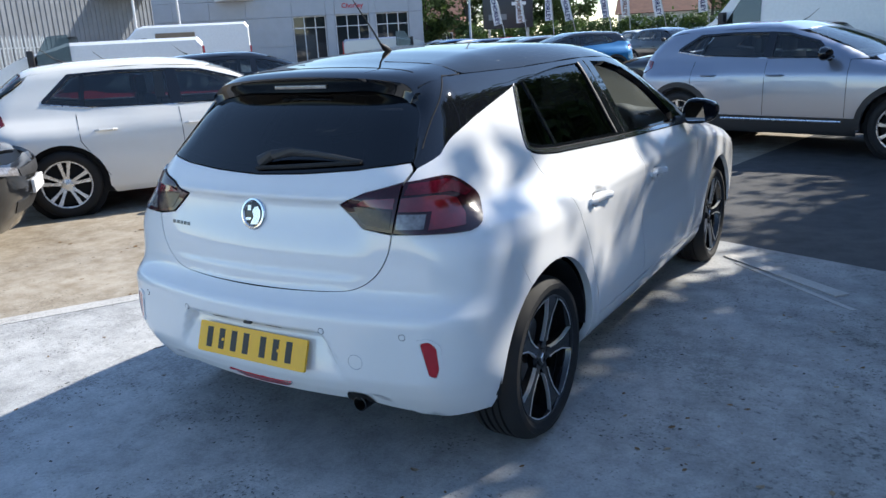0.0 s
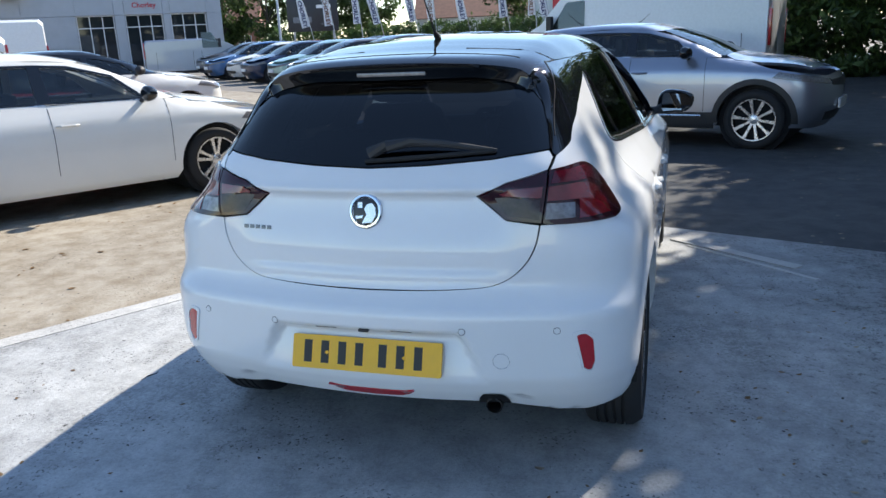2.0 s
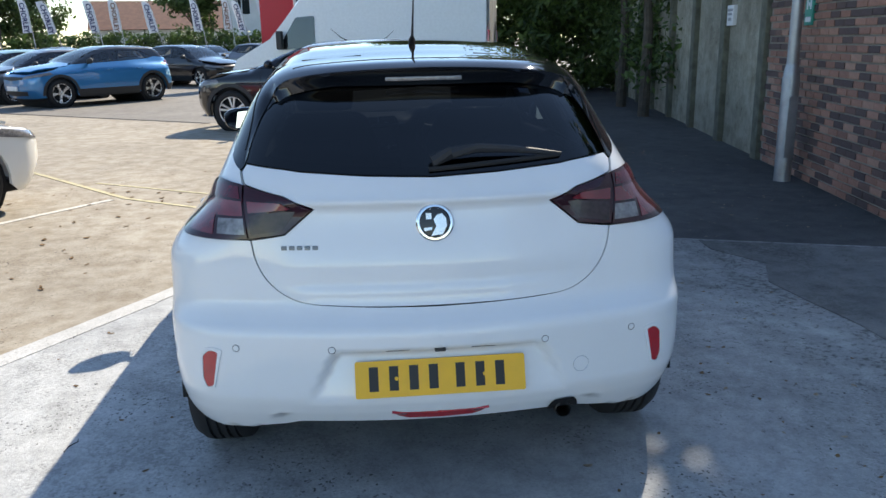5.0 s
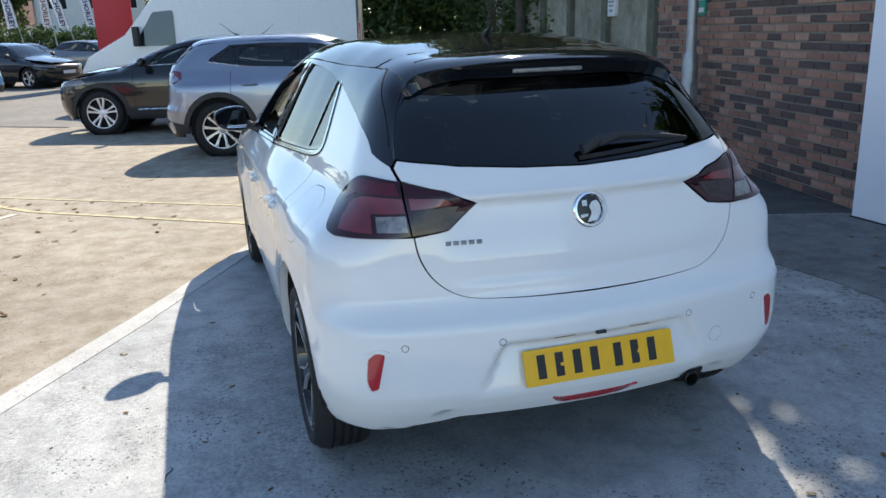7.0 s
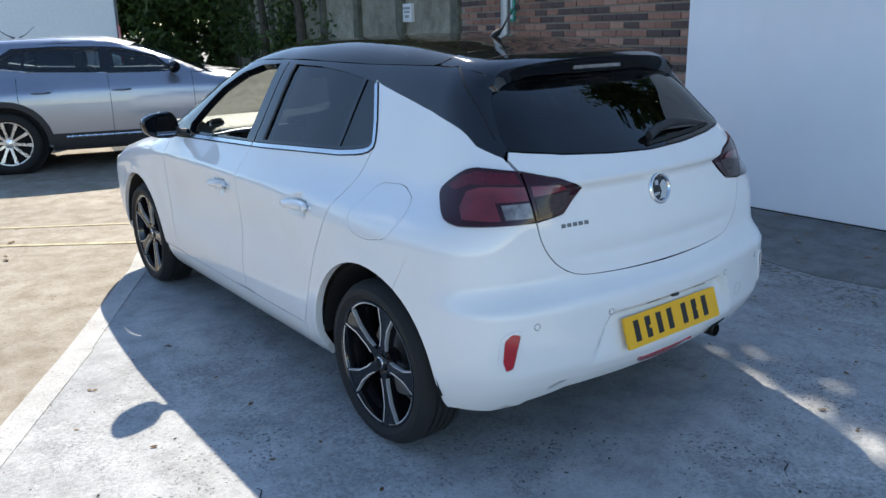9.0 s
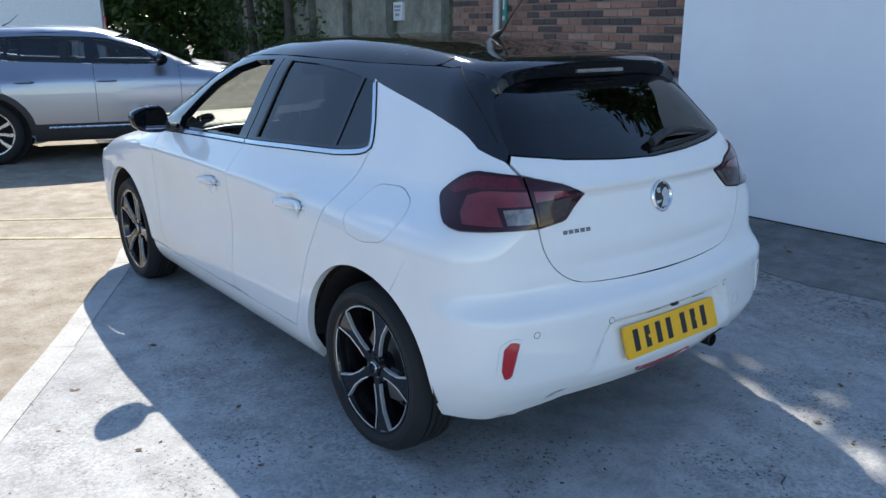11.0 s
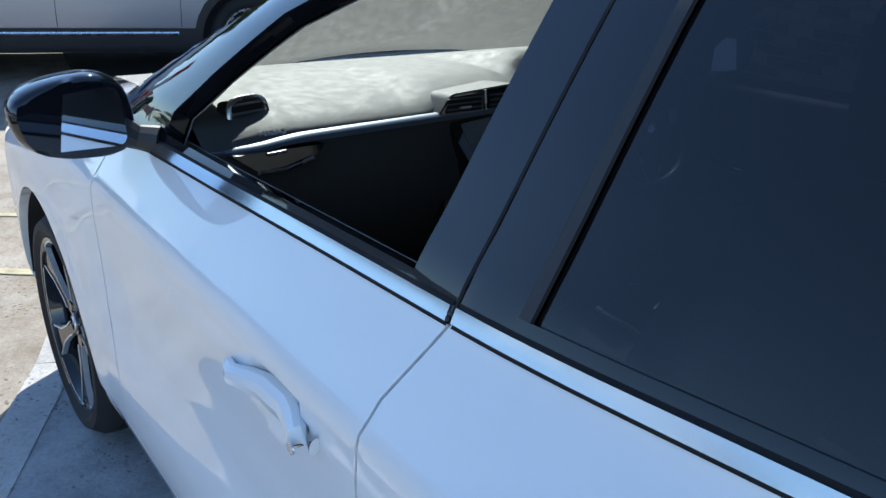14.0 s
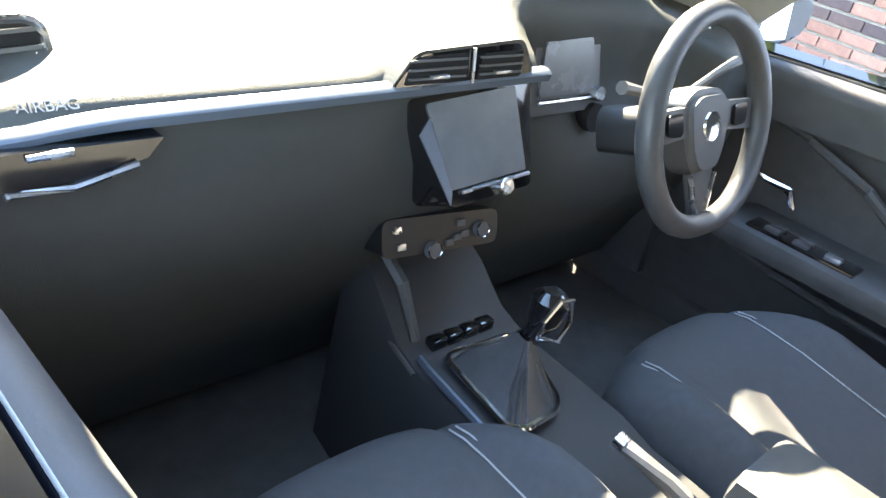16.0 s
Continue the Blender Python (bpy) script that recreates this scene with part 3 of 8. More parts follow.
M_BRICK = brick_mat()
M_BRICK2 = brick_mat(True)
M_MORTAR = plain("grey_mortar", (0.27, 0.245, 0.21), 0.95, vary=0.2, scale=30, bumpy=0.4)
M_OLDWALL = concrete("stained_render", (0.27, 0.25, 0.20), (0.46, 0.43, 0.34), (0.5, 0.48, 0.42), (0.04, 0.045, 0.03), 0.8)
M_MOSS = plain("mossy_pilaster", (0.12, 0.12, 0.09), 0.95, vary=0.4, scale=7, bumpy=0.5)
M_BOARD = plain("white_board", (0.76, 0.78, 0.83), 0.20, vary=0.05, scale=0.9)
WALL_H = 3.1
bm = bmesh.new()
box(bm, -0.04, 4.2, 0.012, 0.30, -0.05, WALL_H)
bmesh.ops.transform(bm, matrix=WM_, verts=bm.verts)
brick_wall = tagged(mesh_ob("wall_east", bm, M_MORTAR, smooth=0), "red and dark mottled brick yard wall", "wall", kind="structure")
bm = bmesh.new()
box(bm, 4.2, 19.0, 0.03, 0.30, -0.05, WALL_H)
bmesh.ops.transform(bm, matrix=WM_, verts=bm.verts)
old_wall = tagged(mesh_ob("wall_north", bm, M_OLDWALL, smooth=0), "damp stained rendered wall in tree shade", "wall", kind="structure")
for i in range(8):
    u = 4.25 + i * 1.75
    bm = bmesh.new()
    box(bm, u - 0.11, u + 0.11, -0.05, 0.08, -0.02, WALL_H + 0.05, 0.012)
    bmesh.ops.transform(bm, matrix=WM_, verts=bm.verts)
    part("pilaster", bm, M_MOSS, old_wall, "dark mossy pilaster")
for name, u0, u1 in (("coping", -0.04, 4.2), ("coping", 4.2, 19.0)):
    bm = bmesh.new()
    box(bm, u0, u1, -0.05, 0.36, WALL_H, WALL_H + 0.08, 0.01)
    bmesh.ops.transform(bm, matrix=WM_, verts=bm.verts)
    part(name, bm, M_OLDWALL, brick_wall if u0 < 0 else old_wall)
# white boarding on the wall
bm = bmesh.new()
box(bm, 3.575, 3.66, -9.0, 2.555, 0.012, 3.3, 0.004)
tagged(mesh_ob("white_hoarding", bm, M_BOARD, smooth=0), "tall plain white hoarding panel", "panel")
bm = bmesh.new()
box(bm, 3.56, 3.68, -9.0, 2.56, -0.01, 0.012)
tagged(mesh_ob("hoarding_base", bm, M_GAP, smooth=0), "dark timber sole under the hoarding", "batten")

# lamp post with a wider foot
M_GALV = plain("galvanised_steel", (0.36, 0.38, 0.40), 0.45, 0.75, 0.15, 9)
post = thing("lamp_post", "grey galvanised lamp post with thicker base", "lamp post", Matrix.Translation((4.02, 5.34, 0)))
bm = bmesh.new()
lathe(bm, [(-0.02, 0.085), (0.02, 0.082), (1.02, 0.082), (1.10, 0.072), (1.16, 0.058)], 20, axis="z")
part("post_base", bm, M_GALV, post)
bm = bmesh.new()
lathe(bm, [(1.10, 0.056), (3.0, 0.05), (5.6, 0.04), (5.62, 0.0)], 16, axis="z")
part("shaft", bm, M_GALV, post)
bm = bmesh.new()
box(bm, -0.05, 0.05, -0.0885, -0.078, 0.25, 0.85, 0.004)
part("access_door", bm, M_GALV, post)
bm = bmesh.new()
box(bm, -0.5, 0.06, -0.05, 0.05, 5.55, 5.64, 0.02)
part("lantern", bm, M_GALV, post)


def wall_sign(name, label, u, z, w, h, mat, bars=(), bar_mat=None, off=-0.02):
    s = thing(name, label, "sign")
    m = WM_ @ Matrix.Translation((u, off, z))
    bm = bmesh.new()
    box(bm, -w / 2, w / 2, -0.004, 0.05, -h / 2, h / 2, 0.002)
    bmesh.ops.transform(bm, matrix=m, verts=bm.verts)
    part("plate", bm, mat, s)
    for (x0, x1, z0, z1) in bars:
        bm = bmesh.new()
        box(bm, x0, x1, -0.006, 0.0, z0, z1)
        bmesh.ops.transform(bm, matrix=m, verts=bm.verts)
        part("bar", bm, bar_mat, s)
    return s


M_SIGNW = plain("sign_white", (0.72, 0.73, 0.74), 0.5, vary=0.05)
M_SIGNG = plain("sign_green", (0.02, 0.28, 0.20), 0.45, vary=0.05)
M_SIGNT = plain("sign_grey_print", (0.30, 0.31, 0.33), 0.6)
wall_sign("wall_notice", "small white printed notice on the wall", 5.75, 1.70, 0.30, 0.26, M_SIGNW, [(-0.12, 0.12, 0.05, 0.085), (-0.10, 0.10, 0.0, 0.03), (-0.07, 0.07, -0.07, -0.03)], M_SIGNT)
wall_sign("assembly_sign", "green and white safety sign by the lamp post", 2.92, 1.68, 0.20, 0.30, M_SIGNG, [(-0.07, 0.07, -0.12, -0.07), (-0.06, -0.03, 0.0, 0.10), (0.03, 0.06, 0.0, 0.10), (-0.015, 0.015, 0.03, 0.07)], M_SIGNW)

# ---------------------------------------------------------------- trees and ivy
def leaf_mat(name, a, b, trans=0.35):
    m, t, bs = base_mat(name)
    g = t.nodes.new("ShaderNodeNewGeometry")
    r = ramp(t, g.outputs["Random Per Island"], ((0.0, a), (0.6, b), (1.0, tuple(min(1, c * 1.5) for c in b))))
    t.links.new(r.outputs[0], bs.inputs["Base Color"])
    bs.inputs["Roughness"].default_value = 0.5
    tr = t.nodes.new("ShaderNodeBsdfTranslucent")
    t.links.new(r.outputs[0], tr.inputs[0])
    mx = t.nodes.new("ShaderNodeMixShader")
    mx.inputs[0].default_value = trans
    out = t.nodes["Material Output"]
    t.links.new(bs.outputs[0], mx.inputs[1])
    t.links.new(tr.outputs[0], mx.inputs[2])
    t.links.new(mx.outputs[0], out.inputs[0])
    return m


M_LEAF = leaf_mat("tree_leaf", (0.034, 0.062, 0.016), (0.075, 0.12, 0.030))
M_HEDGE = leaf_mat("hedge_leaf", (0.03, 0.06, 0.014), (0.075, 0.125, 0.03), 0.25)
M_BARK = plain("bark", (0.075, 0.062, 0.048), 0.9, vary=0.35, scale=10, bumpy=0.6)


def leaves(rng, centres, count, spread, size):
    """Many small bent leaf blades round given centres, as arrays."""
    C = np.array(centres, float)[rng.integers(len(centres), size=count)]
    p = C[:, :3] + rng.normal(0, 1, (count, 3)) * np.array([spread, spread, spread * 0.75]) * C[:, 3:4]
    u = rng.normal(0, 1, (count, 3))
    u /= np.linalg.norm(u, axis=1)[:, None]
    w = np.cross(u, rng.normal(0, 1, (count, 3)))
    w /= np.maximum(np.linalg.norm(w, axis=1), 1e-6)[:, None]
    s = (size * rng.uniform(0.6, 1.35, count))[:, None]
    n = np.cross(u, w) * s * 0.2
    V = np.stack([p - u * s, p + w * s * 0.5 + n, p + u * s, p - w * s * 0.5 + n], 1).reshape(-1, 3)
    b = np.arange(count)[:, None] * 4
    F = np.concatenate([b + np.array([[0, 1, 2]]), b + np.array([[0, 2, 3]])], 0)
    return V.tolist(), F.tolist()


def tree(x, y, seed, h=7.5, r=2.6, count=9000, size=0.085, lean=(0, 0), label="broad-leaved tree with dense green crown behind the wall", low=0.45, name="tree"):
    rng = np.random.default_rng(seed)
    t = thing(name, label, "tree", Matrix.Translation((x, y, 0)))
    bm = bmesh.new()
    cx, cy = lean
    tube(bm, [(0, 0, -0.05), (cx * 0.1, cy * 0.1, h * 0.2), (cx * 0.35, cy * 0.35, h * 0.45), (cx * 0.8, cy * 0.8, h * 0.75)], [0.17 * h / 7, 0.13 * h / 7, 0.10 * h / 7, 0.04], 10)
    trunk = part("trunk", bm, M_BARK, t)
    cen = []
    for k in range(26):
        a, q = rng.uniform(0, 2 * math.pi), rng.uniform(0.15, 1.0) ** 0.5
        zz = rng.uniform(low, 0.95)
        rr = r * q * math.sqrt(max(0.05, 1 - ((zz - 0.66) / 0.42) ** 2))
        c = (cx * zz + rr * math.cos(a), cy * zz + rr * math.sin(a), h * zz, rng.uniform(0.7, 1.2))
        cen.append(c)
        if k % 3 == 0:
            bm = bmesh.new()
            tube(bm, [(cx * 0.35, cy * 0.35, h * 0.42), ((c[0] + cx * 0.4) * 0.5, (c[1] + cy * 0.4) * 0.5, (c[2] + h * 0.42) * 0.52), c[:3]], [0.06, 0.04, 0.012], 6)
            part("limb", bm, M_BARK, t)
    V, F = leaves(rng, cen, count, 0.42 * r / 2.6, size)
    me = bpy.data.meshes.new("crown")
    me.from_pydata(V, [], F)
    me.materials.append(M_LEAF)
    o = new("crown", me)
    o.parent = t
    return t


for i, (x, y, h, r) in enumerate(((6.3, 3.6, 7.0, 1.8), (6.5, 6.2, 7.4, 2.0), (6.9, 8.8, 7.8, 2.0), (7.2, 11.4, 8.0, 2.1), (7.6, 14.2, 8.2, 2.2), (8.2, 17.4, 8.6, 2.4), (9.0, 21.5, 9.0, 3.0))):
    tree(x, y, 3 + i, h, r, 7500 if i < 2 else 11000, 0.135, (-0.35, 0.1))
tree(5.4, 5.2, 21, 6.6, 1.6, 3000, 0.125, (-0.2, 0.0))
tree(5.5, 7.7, 22, 6.8, 1.6, 3600, 0.125, (-0.2, 0.0))
tree(5.9, 1.2, 17, 6.8, 1.6, 5200, 0.125, (-0.2, -0.3))
# ivy hanging over the far wall
rng = np.random.default_rng(12)
cen = []
for k in range(70):
    u = rng.uniform(9.0, 19.5)
    p = WM_ @ Vector((u, rng.uniform(-0.25, 0.2), rng.uniform(0.9, 3.6)))
    cen.append((p.x, p.y, p.z, 1.0))
V, F = leaves(rng, cen, 9000, 0.28, 0.075)
me = bpy.data.meshes.new("ivy")
me.from_pydata(V, [], F)
me.materials.append(M_LEAF)
tagged(new("ivy", me), "ragged dark ivy hanging over the wall", "ivy", kind="stuff")
for u, off in ((9.6, -0.45), (11.8, -0.55)):
    p = WM_ @ Vector((u, off, 0))
    st = thing("bare_tree", "thin bare-stemmed tree before the wall", "tree")
    bm = bmesh.new()
    tube(bm, [p + Vector((0, 0, -0.03)), p + Vector((0.03, 0, 1.6)), p + Vector((-0.08, 0.1, 3.4)), p + Vector((0.1, 0.2, 5.5))], [0.11, 0.09, 0.08, 0.05], 10)
    part("trunk", bm, M_BARK, st)
    V, F = leaves(rng, [(p.x + rng.normal(0, 0.5), p.y + rng.normal(0, 0.5), rng.uniform(4.2, 6.0), 1.0) for _ in range(8)], 1500, 0.35, 0.08)
    me = bpy.data.meshes.new("crown")
    me.from_pydata(V, [], F)
    me.materials.append(M_LEAF)
    o = new("crown", me)
    o.parent = st

# ---------------------------------------------------------------- the white hatchback
H_SIDE = [(0.18, 0.775), (0.24, 0.825), (0.30, 0.852), (0.40, 0.866), (0.55, 0.871), (0.68, 0.871), (0.78, 0.869), (0.845, 0.867), (0.87, 0.863), (0.90, 0.850), (0.925, 0.835), (0.96, 0.813), (1.0, 0.789), (1.04, 0.771), (1.09, 0.742), (1.2, 0.683), (1.3, 0.626), (1.37, 0.583), (1.45, 0.52)]
H_LOW = [(0.0, 0.95), (0.35, 0.978), (0.7, 1.0), (3.0, 1.0), (3.6, 0.985), (4.06, 0.93)]
H_HIGH = [(0.0, 0.85), (0.35, 0.885), (0.7, 0.91), (1.0, 0.93), (1.3, 0.965), (1.7, 1.0), (2.2, 1.0), (2.8, 0.985), (3.3, 0.97), (4.06, 0.9)]
H_FRONT = [(0.18, 3.86), (0.3, 3.97), (0.45, 4.04), (0.6, 4.05), (0.72, 4.02), (0.82, 3.95), (0.9, 3.8), (1.0, 3.6), (1.46, 3.2)]
H = Hull(
    H_SIDE, H_LOW, H_HIGH,
    rear=[(0.18, 0.16), (0.24, 0.10), (0.30, 0.052), (0.36, 0.012), (0.42, -0.012), (0.50, -0.014), (0.58, -0.014), (0.618, -0.013), (0.632, -0.006), (0.655, 0.018), (0.68, 0.038), (0.70, 0.046), (0.80, 0.057), (0.93, 0.076), (0.985, 0.085), (1.005, 0.089), (1.02, 0.097), (1.066, 0.127), (1.15, 0.208), (1.25, 0.31), (1.33, 0.41), (1.37, 0.48), (1.46, 0.7)],
    front=H_FRONT,
    top=[(-0.1, 1.33), (0.30, 1.365), (0.45, 1.392), (0.60, 1.413), (0.75, 1.431), (0.95, 1.451), (1.4, 1.468), (1.8, 1.456), (2.1, 1.415), (2.3, 1.350), (2.6, 1.205), (2.9, 1.055), (3.0, 1.012), (3.1, 0.99), (3.4, 0.935), (3.8, 0.845), (4.06, 0.74)],
    crown=0.038, k=(0.20, 0.16, 0.10), dimples=((1.95, 0.80, 0.085, 0.042, 0.03), (1.165, 0.826, 0.085, 0.042, 0.03)), recess=(0.285, 0.325, 0.395, 0.54, 0.572, 0.042))


def body_relief(x, y, z):
    """Pressed-in shapes of the body: hollow door sides, wheel arch lips, tailgate lip and bumper lip."""
    along = step01(1.02, 1.35, y) * (1 - step01(2.55, 2.85, y))
    side = -0.017 * along * step01(0.42, 0.60, z) * (1 - step01(0.66, 0.845, z))
    side = side + 0.006 * step01(0.45, 0.9, y) * (1 - step01(2.5, 3.0, y)) * np.exp(-(((z - 0.868) / 0.018) ** 2))
    for cy, cz, cr in ((0.682, 0.308, 0.386), (3.235, 0.308, 0.384)):
        d = np.sqrt((y - cy) ** 2 + (z - cz) ** 2)
        side = side + 0.006 * np.exp(-(((d - cr) / 0.045) ** 2)) * step01(0.22, 0.36, z)
    mid = 1 - step01(0.40, 0.50, x)
    back = mid * (0.012 * step01(0.80, 0.96, z) * (1 - step01(0.978, 0.998, z)) - 0.004 * np.exp(-(((z - 1.004) / 0.010) ** 2)))
    back = back + 0.004 * (1 - step01(0.36, 0.50, x)) * step01(0.745, 0.757, z) * (1 - step01(0.757, 0.80, z))
    lip = 0.347 - 0.085 * step01(0.47, 0.60, x)
    back = back + 0.013 * (1 - step01(-0.004, 0.004, z - lip)) * (1 - step01(0.62, 0.70, x))
    return side, back


H.relief = body_relief
H.tight = 0.12
# the same body, pushed back over the window: the blade is a smooth run-on of the roof
HS = Hull(H_SIDE, H_LOW, H_HIGH,
    rear=[(0.18, 0.16), (0.6, -0.01), (1.02, 0.097), (1.066, 0.127), (1.15, 0.208), (1.20, 0.252), (1.25, 0.290), (1.29, 0.306), (1.33, 0.314), (1.37, 0.318), (1.46, 0.33)],
    front=H_FRONT,
    top=[(-0.1, 1.362), (0.30, 1.392), (0.45, 1.402), (0.60, 1.4145), (0.75, 1.431), (0.95, 1.451), (1.4, 1.468), (1.8, 1.456), (2.1, 1.415), (2.3, 1.350), (2.6, 1.205), (2.9, 1.055), (3.0, 1.012), (3.1, 0.99), (3.4, 0.935), (3.8, 0.845), (4.06, 0.74)],
    crown=0.038, k=(0.20, 0.16, 0.10))
HS.relief, HS.tight = H.relief, H.tight

car = thing("hatchback_car", "white five-door hatchback with gloss black roof on pale concrete", "car")

RAIL = [(0.46, 0.485), (0.6, 0.505), (0.8, 0.525), (1.1, 0.548), (1.4, 0.565), (1.7, 0.572), (2.0, 0.568), (2.2, 0.565), (2.4, 0.578), (2.6, 0.605), (2.8, 0.645), (2.97, 0.69)]


def on_top(x, y):
    return HS.shoot(np.array([(x, y, 0.6)], float), np.array([(0, 0, 1.0)]))[0]


rail_pts = [on_top(x, y) for y, x in RAIL]
rail_s = [(H.to_s(p), p[2]) for p in rail_pts]

SHUT_C = [("S", 0.845, 1.070), ("S", 0.866, 1.0), ("S", 0.888, 0.925), ("S", 0.955, 0.79), ("S", 1.04, 0.645), ("S", 1.11, 0.48), ("S", 1.155, 0.37), ("S", 1.172, 0.335)]
SHUT_B = [("S", 1.708, 0.998), ("S", 1.745, 0.91), ("S", 1.757, 0.80), ("S", 1.757, 0.345)]
SHUT_A = [("S", 2.70, 0.955), ("S", 2.71, 0.86), ("S", 2.705, 0.6), ("S", 2.66, 0.40), ("S", 2.60, 0.335)]
SHUT_C = smooth_run(SHUT_C, 3)
TG_CURVE = smooth_run([("R", 0.0, 0.683), ("R", 0.18, 0.686), ("R", 0.30, 0.691), ("R", 0.40, 0.70), ("R", 0.465, 0.726), ("R", 0.515, 0.772), ("R", 0.545, 0.83), ("R", 0.556, 0.89)])
WIN_BACK = [("S", 0.845, 1.078), ("S", 0.90, 1.175), ("S", 0.985, 1.307)]
BLACKLINE = smooth_run([("S", 0.985, 1.307), ("S", 0.93, 1.288), ("S", 0.70, 1.238), ("S", 0.52, 1.195), ("S", 0.42, 1.163), ("S", 0.345, 1.12)], 3) + [("R", 0.588, 1.088)]
TL_TOP = [("R", 0.575, 1.050), ("R", 0.63, 1.056), ("S", 0.30, 1.058), ("S", 0.335, 1.05), ("S", 0.385, 1.015), ("S", 0.412, 0.98)]
TL_LOW = [("S", 0.412, 0.98), ("S", 0.38, 0.945), ("S", 0.32, 0.905), ("S", 0.262, 0.892), ("R", 0.62, 0.892), ("R", 0.561, 0.895)]
# the outer end of the lamp is rounded
lamp_end = smooth_run([p for p in TL_TOP if p[0] == "S"] + [p for p in TL_LOW[1:] if p[0] == "S"], 3)
TL_TOP = [p for p in TL_TOP if p[0] == "R"] + lamp_end[:10]
TL_LOW = lamp_end[9:] + [p for p in TL_LOW if p[0] == "R"]
ARCH_R, ARCH_F = (0.682, 0.308, 0.386), (3.235, 0.308, 0.384)

# painted panels
quarter = SHUT_C + [("S", 1.172, 0.25)] + arch(*ARCH_R, -9, 118)[:] + [("S", 0.40, 0.82), ("S", 0.372, 0.938), ("S", 0.412, 0.98)] + TL_TOP[::-1][1:] + [("R", 0.578, 1.052)] + BLACKLINE[::-1] + WIN_BACK[::-1][1:]
flap = [("S", 0.735, 0.967), ("S", 0.60, 0.975), ("S", 0.515, 0.94), ("S", 0.49, 0.885), ("S", 0.54, 0.81), ("S", 0.66, 0.788), ("S", 0.757, 0.80), ("S", 0.793, 0.85)]
flap = [("S", u, z) for u, z in rounded([(u, z) for _, u, z in flap], 0.035)]
flap_in = [("S", 0.6525 + (u - 0.6525) * 0.986, 0.872 + (z - 0.872) * 0.98) for _, u, z in flap]
skin("quarter_panel", H, car, M_WHITE, quarter, step=0.03, edge=0.016, sides=(1,))
skin("quarter_panel", H, car, M_WHITE, quarter, holes=[flap], step=0.03, edge=0.016, sides=(-1,))
skin("fuel_flap", H, car, M_WHITE, flap_in, step=0.03, edge=0.016, sides=(-1,))
bumper = TG_CURVE + TL_LOW[::-1][1:-1] + [("S", 0.3735, 0.935), ("S", 0.4015, 0.818)] + arch(*ARCH_R, 118.4, 186)[:] + [("S", 0.27, 0.27), ("R", 0.70, 0.258), ("R", 0.60, 0.262), ("R", 0.50, 0.282), ("R", 0.44, 0.30), ("R", 0.30, 0.30), ("R", 0.0, 0.298)]
skin("rear_bumper", H, car, M_WHITE, bumper, step=0.022, edge=0.014, join=True, label="white rear bumper with parking sensors")
tg = [("R", u * 0.9905, z + 0.0046 * (1 - u / 0.57)) for _, u, z in TG_CURVE] + [("R", 0.45, 0.905), ("R", 0.357, 0.981), ("R", 0.45, 1.022), ("R", 0.568, 1.053), ("R", 0.578, 1.085), ("R", 0.564, 1.104), ("R", 0.40, 1.085), ("R", 0.2, 1.071), ("R", 0.0, 1.064)]
tailgate = skin("tailgate", H, car, M_WHITE, tg, step=0.024, edge=0.014, join=True)[0]
rglass = [("R", 0.0, 1.068), ("R", 0.2, 1.075), ("R", 0.40, 1.089), ("R", 0.565, 1.108), ("R", 0.548, 1.17), ("R", 0.493, 1.312), ("R", 0.44, 1.345), ("R", 0.0, 1.362)]
rear_glass = skin("rear_window", H, car, M_PRIVACY, rglass, step=0.05, edge=0.03, join=True, off=0.002, flange=0.004, label="dark tinted rear window")[0]
frit = [("R", 0.0, 1.0682), ("R", 0.2, 1.0752), ("R", 0.40, 1.0892), ("R", 0.561, 1.109), ("R", 0.544, 1.17), ("R", 0.489, 1.312), ("R", 0.44, 1.344), ("R", 0.0, 1.361)]
frit_in = [("R", 0.0, 1.093), ("R", 0.2, 1.099), ("R", 0.40, 1.113), ("R", 0.512, 1.13), ("R", 0.497, 1.17), ("R", 0.448, 1.285), ("R", 0.40, 1.308), ("R", 0.0, 1.325)]
skin("window_border", H, rear_glass, M_GAP, frit + [frit_in[7]] + frit_in[::-1][1:], step=0.06, edge=0.03, join=True, off=-0.004, flange=0.004)

doorR = [("S", 0.849, 1.066), ("S", 0.93, 1.045), ("S", 1.05, 1.031), ("S", 1.702, 1.004)] + [(k, u - 0.0022, z) for k, u, z in SHUT_B] + [("S", 1.755, 0.338), ("S", 1.60, 0.328), ("S", 1.18, 0.328)] + [(k, u + 0.005, z) for k, u, z in SHUT_C[::-1][:-1]]
rear_doors = skin("rear_door", H, car, M_WHITE, doorR, step=0.022, edge=0.018)
doorF = [(k, u + 0.0022, z) for k, u, z in SHUT_B[::-1]] + [("S", 2.2, 0.985), ("S", 2.66, 0.965)] + [(k, u - 0.002, z) for k, u, z in SHUT_A] + [("S", 2.56, 0.33), ("S", 1.90, 0.328), ("S", 1.762, 0.338)]
front_doors = skin("front_door", H, car, M_WHITE, doorF, step=0.022, edge=0.018)
sill = [("S", 1.08, 0.20), ("S", 1.07, 0.245), ("S", 1.176, 0.25), ("S", 1.178, 0.323), ("S", 1.6, 0.323), ("S", 2.56, 0.325), ("S", 2.60, 0.329), ("S", 2.83, 0.329), ("S", 2.84, 0.20)]
skin("sill", H, car, M_WHITE, sill, step=0.05, edge=0.03)
